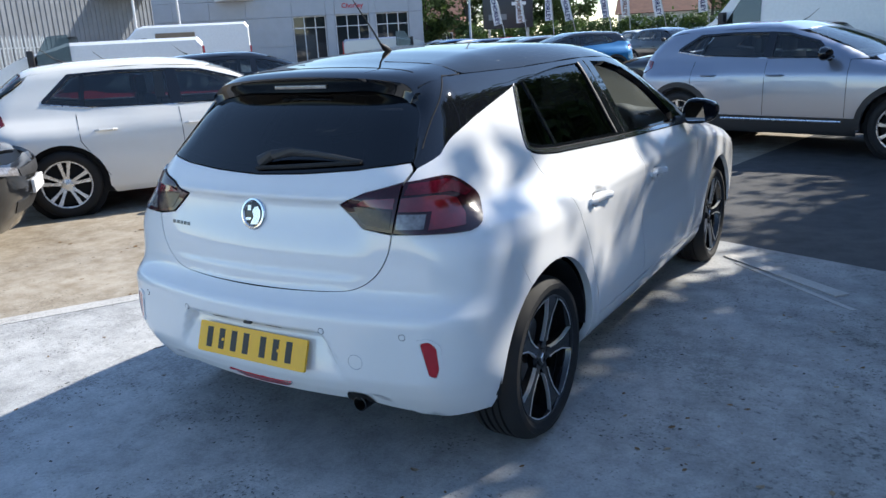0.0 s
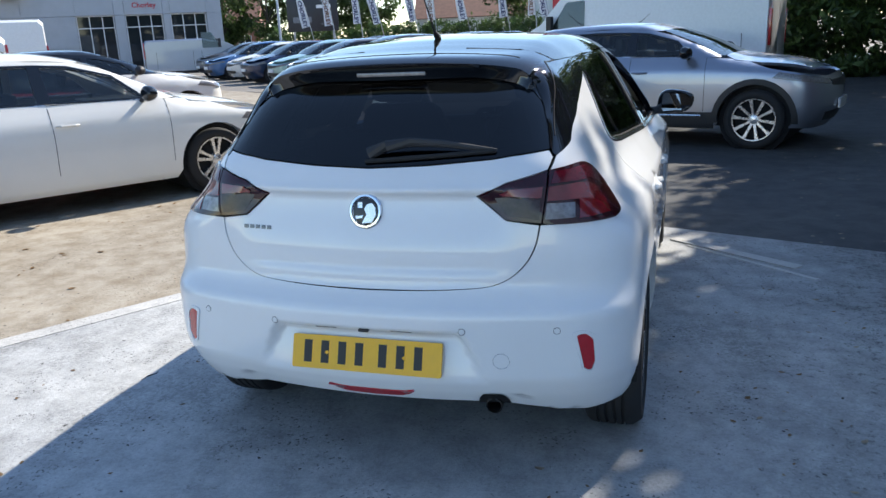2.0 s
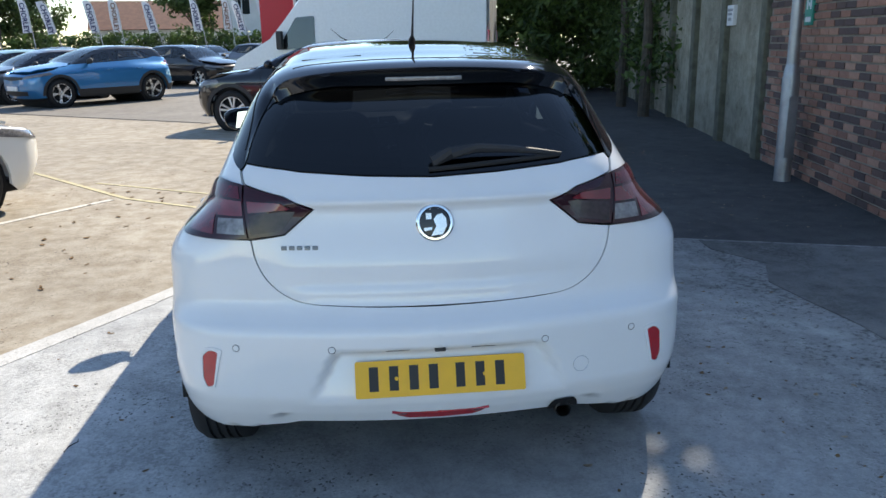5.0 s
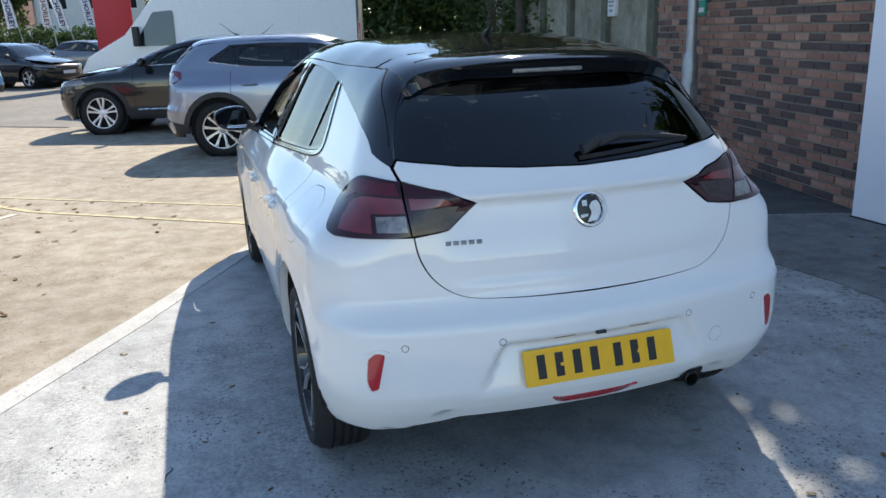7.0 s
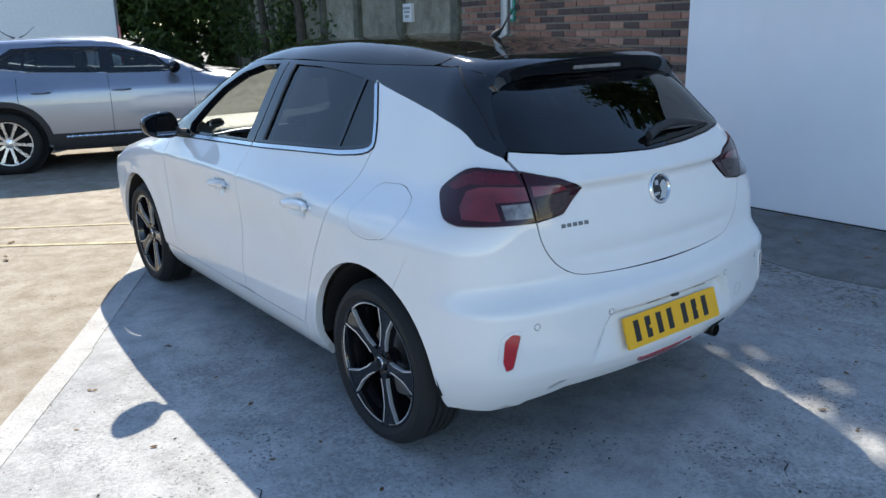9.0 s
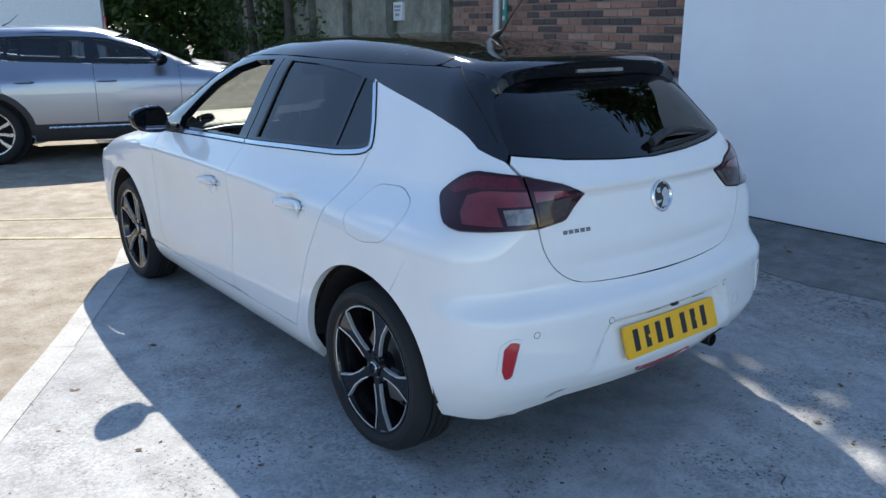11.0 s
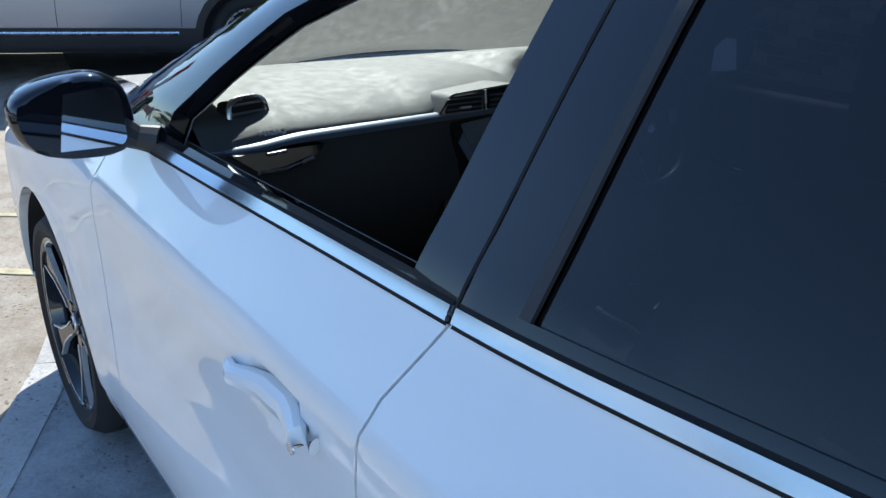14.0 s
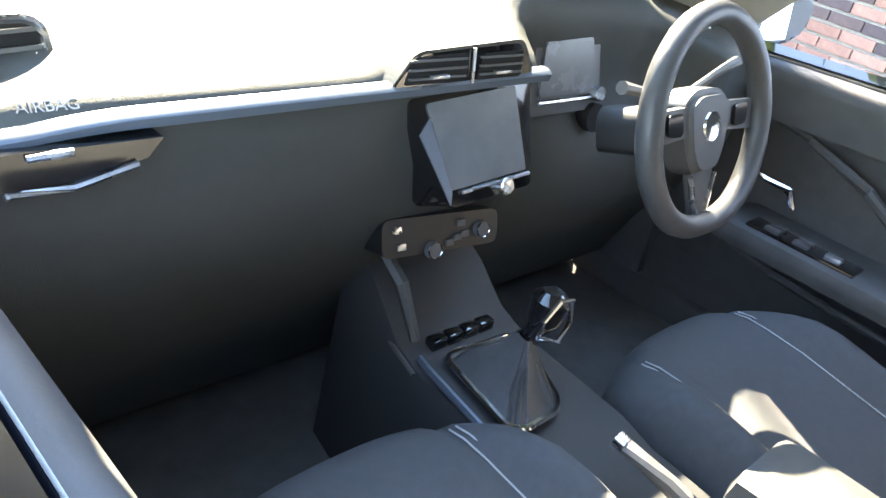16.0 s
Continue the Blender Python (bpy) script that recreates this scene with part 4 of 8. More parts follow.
fender = [(k, u + 0.003, z) for k, u, z in SHUT_A] + [("S", 2.83, 0.334)] + arch(*ARCH_F, 175, 5) + [("S", 3.66, 0.40), ("S", 3.72, 0.62), ("S", 3.66, 0.74), ("S", 3.5, 0.83), ("S", 3.1, 0.93), ("S", 2.86, 0.972), ("S", 2.72, 0.972)]
skin("front_wing", H, car, M_WHITE, fender, step=0.035, edge=0.02)
nose = [("N", 0.0, 0.24), ("N", 0.5, 0.24), ("S", 3.6, 0.25)] + arch(*ARCH_F, -8, 4)[:] + [("S", 3.665, 0.40), ("S", 3.725, 0.62), ("S", 3.665, 0.735), ("N", 0.6, 0.74), ("N", 0.4, 0.75), ("N", 0.0, 0.76)]
skin("front_bumper", H, car, M_WHITE, nose, step=0.05, edge=0.03, join=True)
hood = [(0.0, 3.02), (0.45, 2.99), (0.66, 2.95), (0.705, 3.0), (0.70, 3.25), (0.66, 3.6), (0.56, 3.84), (0.3, 3.93), (0.0, 3.96)]
skin("bonnet", H, car, M_WHITE, hood, plan=True, step=0.05, edge=0.03, join=True)

# black roof, pillars and window frames
roof = [(0.0, 0.655), (0.40, 0.655), (0.468, 0.660), (0.496, 0.674), (0.5125, 0.705)] + [(x - 0.002, y) for y, x in RAIL[2:7]] + [(0.566, 2.14), (0.53, 2.20), (0.3, 2.235), (0.0, 2.245)]
roof_ob = skin("roof", HS, car, M_ROOFBLACK, roof, plan=True, step=0.04, edge=0.025, join=True, label="gloss black roof panel", inner=0.02)[0]
screen = [(0.0, 2.25), (0.3, 2.24), (0.525, 2.206), (0.545, 2.3), (0.565, 2.45), (0.59, 2.6), (0.628, 2.8), (0.665, 2.95), (0.45, 2.98), (0.0, 3.01)]
skin("windscreen", H, car, M_CLEAR, screen, plan=True, step=0.06, edge=0.04, join=True, flange=0.004)
HATCH_SEAM = smooth_run([("S", 0.575, 1.362), ("S", 0.53, 1.333), ("S", 0.485, 1.297), ("S", 0.44, 1.260), ("S", 0.40, 1.226), ("S", 0.36, 1.190), ("S", 0.31, 1.142)], 2)
WIN_F = [("S", 2.50, 1.003), ("S", 1.785, 1.026), ("S", 1.764, 1.352), ("S", 1.95, 1.342), ("S", 2.12, 1.302), ("S", 2.28, 1.225), ("S", 2.42, 1.115), ("S", 2.50, 1.04)]
WIN_R = [("S", 1.625, 1.036), ("S", 1.06, 1.058), ("S", 0.95, 1.071), ("S", 0.872, 1.092), ("S", 0.915, 1.175), ("S", 0.995, 1.298), ("S", 1.2, 1.33), ("S", 1.4, 1.347), ("S", 1.615, 1.352)]
frame_out = [("S", 2.70, 0.969), ("S", 2.2, 0.989), ("S", 1.708, 1.006), ("S", 1.05, 1.034), ("S", 0.93, 1.048)] + WIN_BACK + BLACKLINE[1:] + [("R", 0.577, 1.096)] + HATCH_SEAM[::-1] + rail_s[1:] + [("S", 2.92, 0.985), ("S", 2.74, 0.972)]
skin("pillar_frame", HS, car, M_BLACKGLOSS, frame_out, holes=[WIN_F, WIN_R], step=0.035, edge=0.014, inner=0.035, label="gloss black window frame and pillars")
skin("rear_side_window", H, car, M_PRIVACY, [("S", 1.632, 1.028), ("S", 1.06, 1.05), ("S", 0.94, 1.064), ("S", 0.862, 1.087), ("S", 0.908, 1.175), ("S", 0.99, 1.305), ("S", 1.2, 1.337), ("S", 1.4, 1.354), ("S", 1.62, 1.36)], step=0.08, edge=0.04, off=-0.006, flange=0.003, label="dark tinted side window")
skin("window_divider", H, car, M_BLACKGLOSS, [("S", 1.066, 1.05), ("S", 1.086, 1.049), ("S", 1.066, 1.32), ("S", 1.051, 1.316)], step=0.05, edge=0.03, off=-0.001, flange=0.01)

# shut line and rubber edge on the middle pillar
skin("pillar_gap", H, car, M_GAP, [("S", 1.7060, 1.008), ("S", 1.7100, 1.008), ("S", 1.6930, 1.358), ("S", 1.6890, 1.358)], step=0.06, edge=0.03, off=0.0012, flange=0.002)
skin("window_seal", H, car, M_PLASTIC, [("S", 1.616, 1.036), ("S", 1.630, 1.036), ("S", 1.622, 1.353), ("S", 1.608, 1.353)], step=0.06, edge=0.03, off=0.002, flange=0.006)

# spoiler over the rear window: a flat blade with a sharp lip, turned down at both ends
def rear_pt(x, z, off):
    q = H.mark("R", abs(x), z)
    return Vector(q) + Vector(H.normal(np.array([q]))[0]) * off


def blade_pt(p):
    """The point of the blade's surface that is seen from inside the cabin towards p."""
    o = np.array([(p[0] * 0.55, 0.95, 1.12)])
    d = np.array([p]) - o
    return Vector(HS.shoot(o, d / np.linalg.norm(d), 1.5)[0])


stations = []
for k in range(15):
    x = 0.44 * k / 14
    lip = (x, 0.338 + 0.046 * (x / 0.44) ** 2.4, 1.392 - 0.028 * (x / 0.44) ** 2)
    stations.append(((x, 0.652, on_top(x, 0.652)[2]), lip, 1.0))
stations.append((tuple(on_top(0.468, 0.657)), (0.455, 0.389, 1.359), 0.97))
stations.append((tuple(on_top(0.497, 0.671)), (0.466, 0.394, 1.350), 0.92))
stations.append((tuple(on_top(0.511, 0.672)), (0.475, 0.398, 1.341), 0.88))
stations.append((tuple(on_top(0.5065, 0.62)), (0.482, 0.400, 1.333), 0.84))
hatch_pts = [HS.mark(*q) for q in HATCH_SEAM]
hatch_lip = pchip([(0, 0.487), (0.22, 0.494), (0.4, 0.503), (0.55, 0.5265), (0.72, 0.540), (0.86, 0.5535), (1.0, 0.5645)])
hatch_z = pchip([(0, 1.325), (0.22, 1.305), (0.4, 1.275), (0.55, 1.233), (0.72, 1.198), (0.86, 1.163), (1.0, 1.12)])
for k, q in enumerate(hatch_pts):
    u = k / (len(hatch_pts) - 1)
    lx, lz = float(hatch_lip(u)), float(hatch_z(u))
    grow = max(0.0, 0.8 * (1 - u / 0.5))
    flush = rear_pt(lx, lz, 0.003)
    lip = flush.lerp(blade_pt((lx, 0.398 - 0.05 * u, lz)), float(1 - step01(0.05, 0.55, u)))
    stations.append((tuple(q), tuple(lip), grow))
stations.append((tuple(rear_pt(0.577, 1.096, 0.0)), tuple(rear_pt(0.5695, 1.106, 0.003)), 0.0))
bm = bmesh.new()
vr = []
for seam, lip, grow in stations:
    seam = Vector(seam)
    lip_p = blade_pt(lip) if grow > 0.81 else Vector(lip)
    run = [seam + Vector((0, 0.0, -0.02)), seam + Vector((0, 0, 0.0006))]
    for j in range(1, 8):
        u = j / 7
        q = blade_pt(seam.lerp(lip_p, u))
        run.append(q.lerp(seam.lerp(lip_p, u), 0.0 if grow > 0.81 else u ** 2))
    edge = lip_p + Vector((0, 0.004, -0.011 * max(grow, 0.1)))
    under = rear_pt(max(0.0, lip_p.x - 0.004 - 0.014 * grow * min(1, lip_p.x / 0.3)), min(1.322, lip_p.z - 0.045 * grow - 0.003), 0.0025)
    run += [edge, edge.lerp(under, 0.5) + Vector((0, 0, 0.006 * grow)), under]
    vr.append(run)
full = [[Vector((-v.x, v.y, v.z)) for v in st] for st in vr[:0:-1]] + vr
rows = [[bm.verts.new(p) for p in st] for st in full]
for a, b in zip(rows, rows[1:]):
    for k in range(len(a) - 1):
        bm.faces.new((a[k], a[k + 1], b[k + 1], b[k]))
bmesh.ops.recalc_face_normals(bm, faces=bm.faces)
spoiler = part("roof_spoiler", bm, M_BLACKGLOSS, car, "gloss black roof spoiler", smooth=40)
# open joint between the hatch and the body
for sx in (1, -1):
    bm = bmesh.new()
    run = [on_top(x, y) for x, y in ((0.20, 0.6535), (0.40, 0.6535), (0.468, 0.6585), (0.4965, 0.6725), (0.5105, 0.674), (0.5065, 0.62))] + hatch_pts
    tube(bm, [(q[0] * sx, q[1], q[2] + 0.0003) for q in run], 0.0026, 6)
    part("hatch_gap", bm, M_GAP, car)
# fine seam across the blade
bm = bmesh.new()
run = []
for k in range(-16, 17):
    x = 0.44 * k / 16
    q = blade_pt((abs(x), 0.52 - 0.05 * (abs(x) / 0.44) ** 3, 1.40))
    run.append((math.copysign(q.x, x), q.y, q.z + 0.0002))
tube(bm, run, 0.0016, 5)
part("blade_seam", bm, M_GAP, spoiler)
bm = bmesh.new()
box(bm, -0.125, 0.125, 0.385, 0.42, 1.338, 1.352, 0.004)
part("brake_light", bm, M_CLEARLENS, spoiler, "slim high brake light")


# lamps
def lamp_pair(name, mat, outline, off=0.007, parent=car, label="", **kw):
    return skin(name, H, parent, mat, outline, step=0.025, edge=0.012, off=off, flange=0.022, label=label, **kw)


lamp_out = lamp_pair("tail_light", M_SMOKE, [("R", 0.572, 1.048)] + TL_TOP[1:] + TL_LOW[1:-1] + [("R", 0.562, 0.897)], label="smoked dark red tail light")
lamp_in = lamp_pair("tail_light", M_SMOKE, [("R", 0.557, 0.897), ("R", 0.452, 0.909), ("R", 0.365, 0.981), ("R", 0.452, 1.017), ("R", 0.566, 1.046)], label="smoked dark red tail light on tailgate")
for k, (sgn, ob_out, ob_in) in enumerate(((1, lamp_out[0], lamp_in[0]), (-1, lamp_out[1], lamp_in[1]))):
    one = dict(step=0.02, edge=0.012, flange=0.002, sides=(sgn,), label="")
    skin("red_segment", H, ob_out, M_REDLENS, [("R", 0.574, 1.003), ("R", 0.65, 1.004), ("S", 0.27, 1.0), ("S", 0.305, 0.985), ("S", 0.295, 0.94), ("S", 0.262, 0.908), ("R", 0.668, 0.905), ("R", 0.661, 0.957), ("R", 0.572, 0.962)], off=0.0085, **one)
    skin("upper_lens", H, ob_out, M_DARKLENS, [("R", 0.585, 1.042), ("S", 0.30, 1.047), ("S", 0.345, 1.03), ("S", 0.385, 0.995), ("S", 0.345, 0.985), ("S", 0.30, 1.008), ("R", 0.62, 1.010), ("R", 0.580, 1.010)], off=0.0085, **one)
    skin("clear_segment", H, ob_out, M_CLEARLENS, [("R", 0.571, 0.955), ("R", 0.650, 0.950), ("R", 0.655, 0.908), ("R", 0.569, 0.909)], off=0.0085, **one)
    skin("red_segment", H, ob_in, M_REDLENS, [("R", 0.555, 0.971), ("R", 0.44, 0.984), ("R", 0.43, 0.990), ("R", 0.46, 1.001), ("R", 0.557, 1.004)], off=0.0085, **one)
    skin("clear_segment", H, ob_in, M_SMOKECLEAR, [("R", 0.552, 0.965), ("R", 0.45, 0.977), ("R", 0.415, 0.975), ("R", 0.457, 0.922), ("R", 0.55, 0.908)], off=0.0085, **one)
REFL = [("R", 0.672, 0.560), ("R", 0.700, 0.566), ("R", 0.722, 0.545), ("R", 0.727, 0.47), ("R", 0.716, 0.438), ("R", 0.695, 0.446)]
refl_ring = [("R", 0.700 + (u - 0.700) * 1.5, 0.502 + (z - 0.502) * 1.16) for _, u, z in REFL]
skin("reflector_surround", H, car, M_WHITE, refl_ring, holes=[REFL], step=0.02, edge=0.008, off=0.0035, flange=0.010, round_r=0.010)
skin("reflector", H, car, M_BRIGHTRED, [("R", 0.700 + (u - 0.700) * 0.95, 0.502 + (z - 0.502) * 0.97) for _, u, z in REFL], step=0.02, edge=0.01, off=0.002, flange=0.010, label="narrow red bumper reflector", round_r=0.006)
skin("fog_reflector", H, car, M_BRIGHTRED, [("R", 0.0, 0.338), ("R", 0.10, 0.341), ("R", 0.152, 0.352), ("R", 0.13, 0.33), ("R", 0.10, 0.318), ("R", 0.0, 0.314)], step=0.02, edge=0.012, off=0.006, flange=0.015, join=True, label="slim red lens under the plate")


# ---------------------------------------------------------------- wheels and fittings of the hatchback
def wheel(name, parent, c, R=0.308, width=0.205, rim_r=0.238, outward=1, style="double", face=M_RIMFACE, dark=M_RIMBLACK, seg=48):
    """A wheel with its axle along x; outward is the sign of the outer side. c: centre of the outer face."""
    w = thing(name, "", "")
    w.matrix_world = Matrix.Translation(c) @ (Matrix.Identity(4) if outward > 0 else Matrix.Rotation(math.pi, 4, "Z"))
    w.parent = parent
    for key in ("label", "category"):
        if key in w:
            del w[key]
    bm = bmesh.new()
    h = R - rim_r
    prof = [(-0.012, rim_r), (-0.004, rim_r + 0.008), (0.006, rim_r + h * 0.35), (0.004, rim_r + h * 0.62), (-0.012, R - 0.016), (-0.028, R - 0.004)]
    for k in range(1, 5):
        x = -0.028 - (width - 0.056) * k / 5
        prof += [(x + 0.006, R), (x + 0.004, R - 0.009), (x - 0.004, R - 0.009), (x - 0.006, R)]
    prof += [(-width + 0.028, R - 0.004), (-width + 0.012, R - 0.016), (-width, rim_r + h * 0.4), (-width + 0.012, rim_r)]
    lathe(bm, prof, seg, closed=False)
    mesh_ob("tyre", bm, M_RUBBER, w, smooth=35)
    bm = bmesh.new()
    lathe(bm, [(-0.010, rim_r + 0.004), (-0.004, rim_r + 0.003), (-0.006, rim_r - 0.006), (-0.03, rim_r - 0.014), (-0.10, rim_r - 0.022), (-width + 0.02, rim_r - 0.012), (-width + 0.014, rim_r)], seg)
    mesh_ob("rim", bm, dark, w, smooth=40)
    bm = bmesh.new()
    lathe(bm, [(-0.105, 0.0), (-0.105, rim_r * 0.62), (-0.125, rim_r * 0.62), (-0.125, 0.0)], 32)
    mesh_ob("brake_disc", bm, M_DISC if style == "double" else M_GAP, w)
    bm = bmesh.new()
    lathe(bm, [(-0.19, 0.0), (-0.19, rim_r - 0.02)], 24)
    mesh_ob("wheel_back", bm, M_GAP, w)
    if style == "double":
        ri, ro = 0.052, rim_r - 0.002
        hub = bmesh.new()
        lathe(hub, [(-0.06, 0.066), (-0.038, 0.062), (-0.030, 0.046), (-0.034, 0.034), (-0.026, 0.031), (-0.024, 0.0)], 28)
        mesh_ob("hub", hub, dark, w)
        cap = bmesh.new()
        lathe(cap, [(-0.0245, 0.022), (-0.022, 0.021), (-0.0205, 0.019)], 20)
        mesh_ob("cap_ring", cap, M_CHROME, w)
        for k in range(5):
            a = 2 * math.pi * k / 5 + math.radians(-90)
            m = Matrix.Rotation(a, 4, "X")
            bm = bmesh.new()
            # a dark spoke wedge, flared to the rim
            pts = [(-0.020, 0.04), (-0.017, 0.10), (-0.022, 0.16), (-0.050, ro), (0.050, ro), (0.022, 0.16), (0.017, 0.10), (0.020, 0.04)]
            lo = [bm.verts.new((-0.060, y, z)) for y, z in pts]
            hi = [bm.verts.new((-0.030 + 0.018 * (z - 0.04) / (ro - 0.04), y, z)) for y, z in pts]
            bm.faces.new(hi)
            bm.faces.new(lo[::-1])
            for i in range(8):
                bm.faces.new((lo[i], lo[(i + 1) % 8], hi[(i + 1) % 8], hi[i]))
            bmesh.ops.recalc_face_normals(bm, faces=bm.faces)
            bmesh.ops.transform(bm, matrix=m, verts=bm.verts)
            spoke = mesh_ob("spoke", bm, dark, w)
            for s in (-1, 1):
                bm = bmesh.new()
                e = [(s * 0.020, 0.062), (s * 0.0175, 0.10), (s * 0.023, 0.16), (s * 0.051, ro - 0.001)]
                i_ = [(s * 0.0155, 0.066), (s * 0.0125, 0.10), (s * 0.0175, 0.16), (s * 0.0435, ro - 0.006)]
                out, inn = [], []
                for (y, z) in e:
                    out.append(bm.verts.new((-0.027 + 0.018 * (z - 0.04) / (ro - 0.04), y, z)))
                for (y, z) in i_:
                    inn.append(bm.verts.new((-0.0275 + 0.018 * (z - 0.04) / (ro - 0.04), y, z)))
                low = [bm.verts.new(v.co + Vector((-0.014, 0, 0))) for v in out]
                for i in range(3):
                    bm.faces.new((out[i], out[i + 1], inn[i + 1], inn[i]))
                    bm.faces.new((out[i], out[i + 1], low[i + 1], low[i]))
                bmesh.ops.recalc_face_normals(bm, faces=bm.faces)
                bmesh.ops.transform(bm, matrix=m, verts=bm.verts)
                mesh_ob("spoke_face", bm, face, w)
            # silver lip between the spokes
            bm = bmesh.new()
            n = 8
            prev = None
            for j in range(n + 1):
                t = a + math.radians(13.5 + 45 * j / n)
                cs, sn = -math.sin(t), math.cos(t)
                a0, a1 = bm.verts.new((-0.0085, cs * (ro - 0.009), sn * (ro - 0.009))), bm.verts.new((-0.0065, cs * (ro + 0.001), sn * (ro + 0.001)))
                if prev:
                    bm.faces.new((prev[0], prev[1], a1, a0))
                prev = (a0, a1)
            mesh_ob("lip", bm, face, w)
    else:
        n = 5 if style == "five" else 10
        hub = bmesh.new()
        lathe(hub, [(-0.06, 0.07), (-0.03, 0.06), (-0.022, 0.03), (-0.02, 0.0)], 20)
        mesh_ob("hub", hub, face, w)
        for k in range(n):
            bm = bmesh.new()
            wd = 0.013 if n == 10 else 0.026
            pts = [(-wd * 1.2, 0.04), (-wd, 0.13), (-wd * 1.5, rim_r), (wd * 1.5, rim_r), (wd, 0.13), (wd * 1.2, 0.04)]
            lo = [bm.verts.new((-0.055, y, z)) for y, z in pts]
            hi = [bm.verts.new((-0.028 + 0.02 * (z - 0.04) / rim_r, y, z)) for y, z in pts]
            bm.faces.new(hi)
            for i in range(6):
                bm.faces.new((lo[i], lo[(i + 1) % 6], hi[(i + 1) % 6], hi[i]))
            bmesh.ops.recalc_face_normals(bm, faces=bm.faces)
            bmesh.ops.transform(bm, matrix=Matrix.Rotation(2 * math.pi * (k + 0.3) / n if style != "twin" else 2 * math.pi * (k // 2) / 5 + (0.2 if k % 2 else -0.2), 4, "X"), verts=bm.verts)
            mesh_ob("spoke", bm, face, w)
        bm = bmesh.new()
        lathe(bm, [(-0.012, rim_r - 0.012), (-0.005, rim_r - 0.006), (-0.004, rim_r + 0.003)], seg)
        mesh_ob("lip", bm, face, w)
    return w


for sx in (1, -1):
    for cy in (0.665, 3.235):
        wheel("wheel", car, (sx * 0.852, cy, 0.3115), R=0.311, outward=sx)
        bm = bmesh.new()
        n = 28
        rings = []
        for x in (0.845, 0.80, 0.45):
            rings.append([bm.verts.new((sx * x, cy + 0.378 * math.cos(radians(2 + 176 * k / n)), 0.308 + 0.378 * math.sin(radians(2 + 176 * k / n)))) for k in range(n + 1)])
        for a, b in zip(rings, rings[1:]):
            for k in range(n):
                bm.faces.new((a[k], a[k + 1], b[k + 1], b[k]))
        bm.faces.new(rings[-1])
        part("wheel_arch_liner", bm, M_GAP, car)
bm = bmesh.new()
box(bm, -0.66, 0.66, 0.35, 3.85, 0.215, 0.30, 0.02)
box(bm, -0.78, 0.78, 1.10, 2.83, 0.20, 0.30, 0.02)
part("underbody", bm, M_GAP, car)
# unseen boxes added under bonnet and wings to keep sun out of the car's shadow
bm = bmesh.new()
box(bm, -0.62, 0.62, 2.82, 3.80, 0.29, 0.76, 0.03)
part("engine", bm, M_GAP, car)
for sx in (1, -1):
    bm = bmesh.new()
    box(bm, min(sx * 0.58, sx * 0.775), max(sx * 0.58, sx * 0.775), 2.92, 3.58, 0.69, 0.765, 0.01)
    part("inner_wing", bm, M_GAP, car)
bm = bmesh.new()
cyl(bm, (-0.5, 0.72, 0.25), (0.5, 0.72, 0.25), 0.05, seg=10)
part("rear_axle", bm, M_GAP, car)
for cy in (0.682, 3.235):
    bm = bmesh.new()
    cyl(bm, (-0.75, cy, 0.308), (0.75, cy, 0.308), 0.04, seg=10)
    part("axle", bm, M_GAP, car)


def rear_at(x, z, off=0.0):
    p = H.mark("R", abs(x), z)
    nrm = H.normal(np.array([p]))[0]
    p = p + nrm * off
    s = -1 if x < 0 else 1
    return Vector((p[0] * s, p[1], p[2])), Vector((nrm[0] * s, nrm[1], nrm[2]))


def side_at(y, z, sx, off=0.0):
    p = H.mark("S", y, z)
    nrm = H.normal(np.array([p]))[0]
    p = p + nrm * off
    return Vector((p[0] * sx, p[1], p[2])), Vector((nrm[0] * sx, nrm[1], nrm[2]))


def facing(p, nrm, up=(0, 0, 1)):
    """A frame at p: local z along nrm, local y near up."""
    z = nrm.normalized()
    x = Vector(up).cross(z).normalized()
    y = z.cross(x)
    return Matrix.Translation(p) @ Matrix((x, y, z)).transposed().to_4x4()


# number plate, its writing as plain bars
pm = facing(Vector((0, -0.004, 0.474)), Vector((0, -0.106, 0.036)))
bm = bmesh.new()
slab(bm, rounded([(-0.26, -0.0555), (0.26, -0.0555), (0.26, 0.0555), (-0.26, 0.0555)], 0.008), -0.006, 0.004, pm)
plate = part("number_plate", bm, M_PLATE, car, "yellow rear number plate")
for x in (-0.182, -0.121, -0.06, 0.0, 0.082, 0.143, 0.204):
    bm = bmesh.new()
    box(bm, x - 0.036, x - 0.008, -0.036, 0.038, 0.0035, 0.0048, 0, pm)
    part("dark_bar", bm, M_PLATEINK, plate)
for x in (-0.135, 0.135):
    bm = bmesh.new()
    cyl(bm, pm @ Vector((x, 0.0, 0.004)), pm @ Vector((x, 0, 0.007)), 0.006, seg=10)
    part("screw", bm, M_PLATE, plate)
# round badge, plain
p, nrm = rear_at(0, 0.934)
bmx = facing(p, nrm)
bm = bmesh.new()
lathe(bm, [(-0.004, 0.058), (0.006, 0.0575), (0.010, 0.053), (0.0105, 0.047), (0.006, 0.0445), (0.004, 0.043)], 40, axis="z")
bmesh.ops.transform(bm, matrix=bmx, verts=bm.verts)
badge = part("badge", bm, M_CHROME, tailgate, "round chrome badge")
bm = bmesh.new()
lathe(bm, [(0.0035, 0.044), (0.005, 0.03), (0.0055, 0.0)], 32, axis="z")
bmesh.ops.transform(bm, matrix=bmx, verts=bm.verts)
o = part("badge_disc", bm, plain("dark_chrome", (0.035, 0.037, 0.04), 0.2, 0.4), badge)
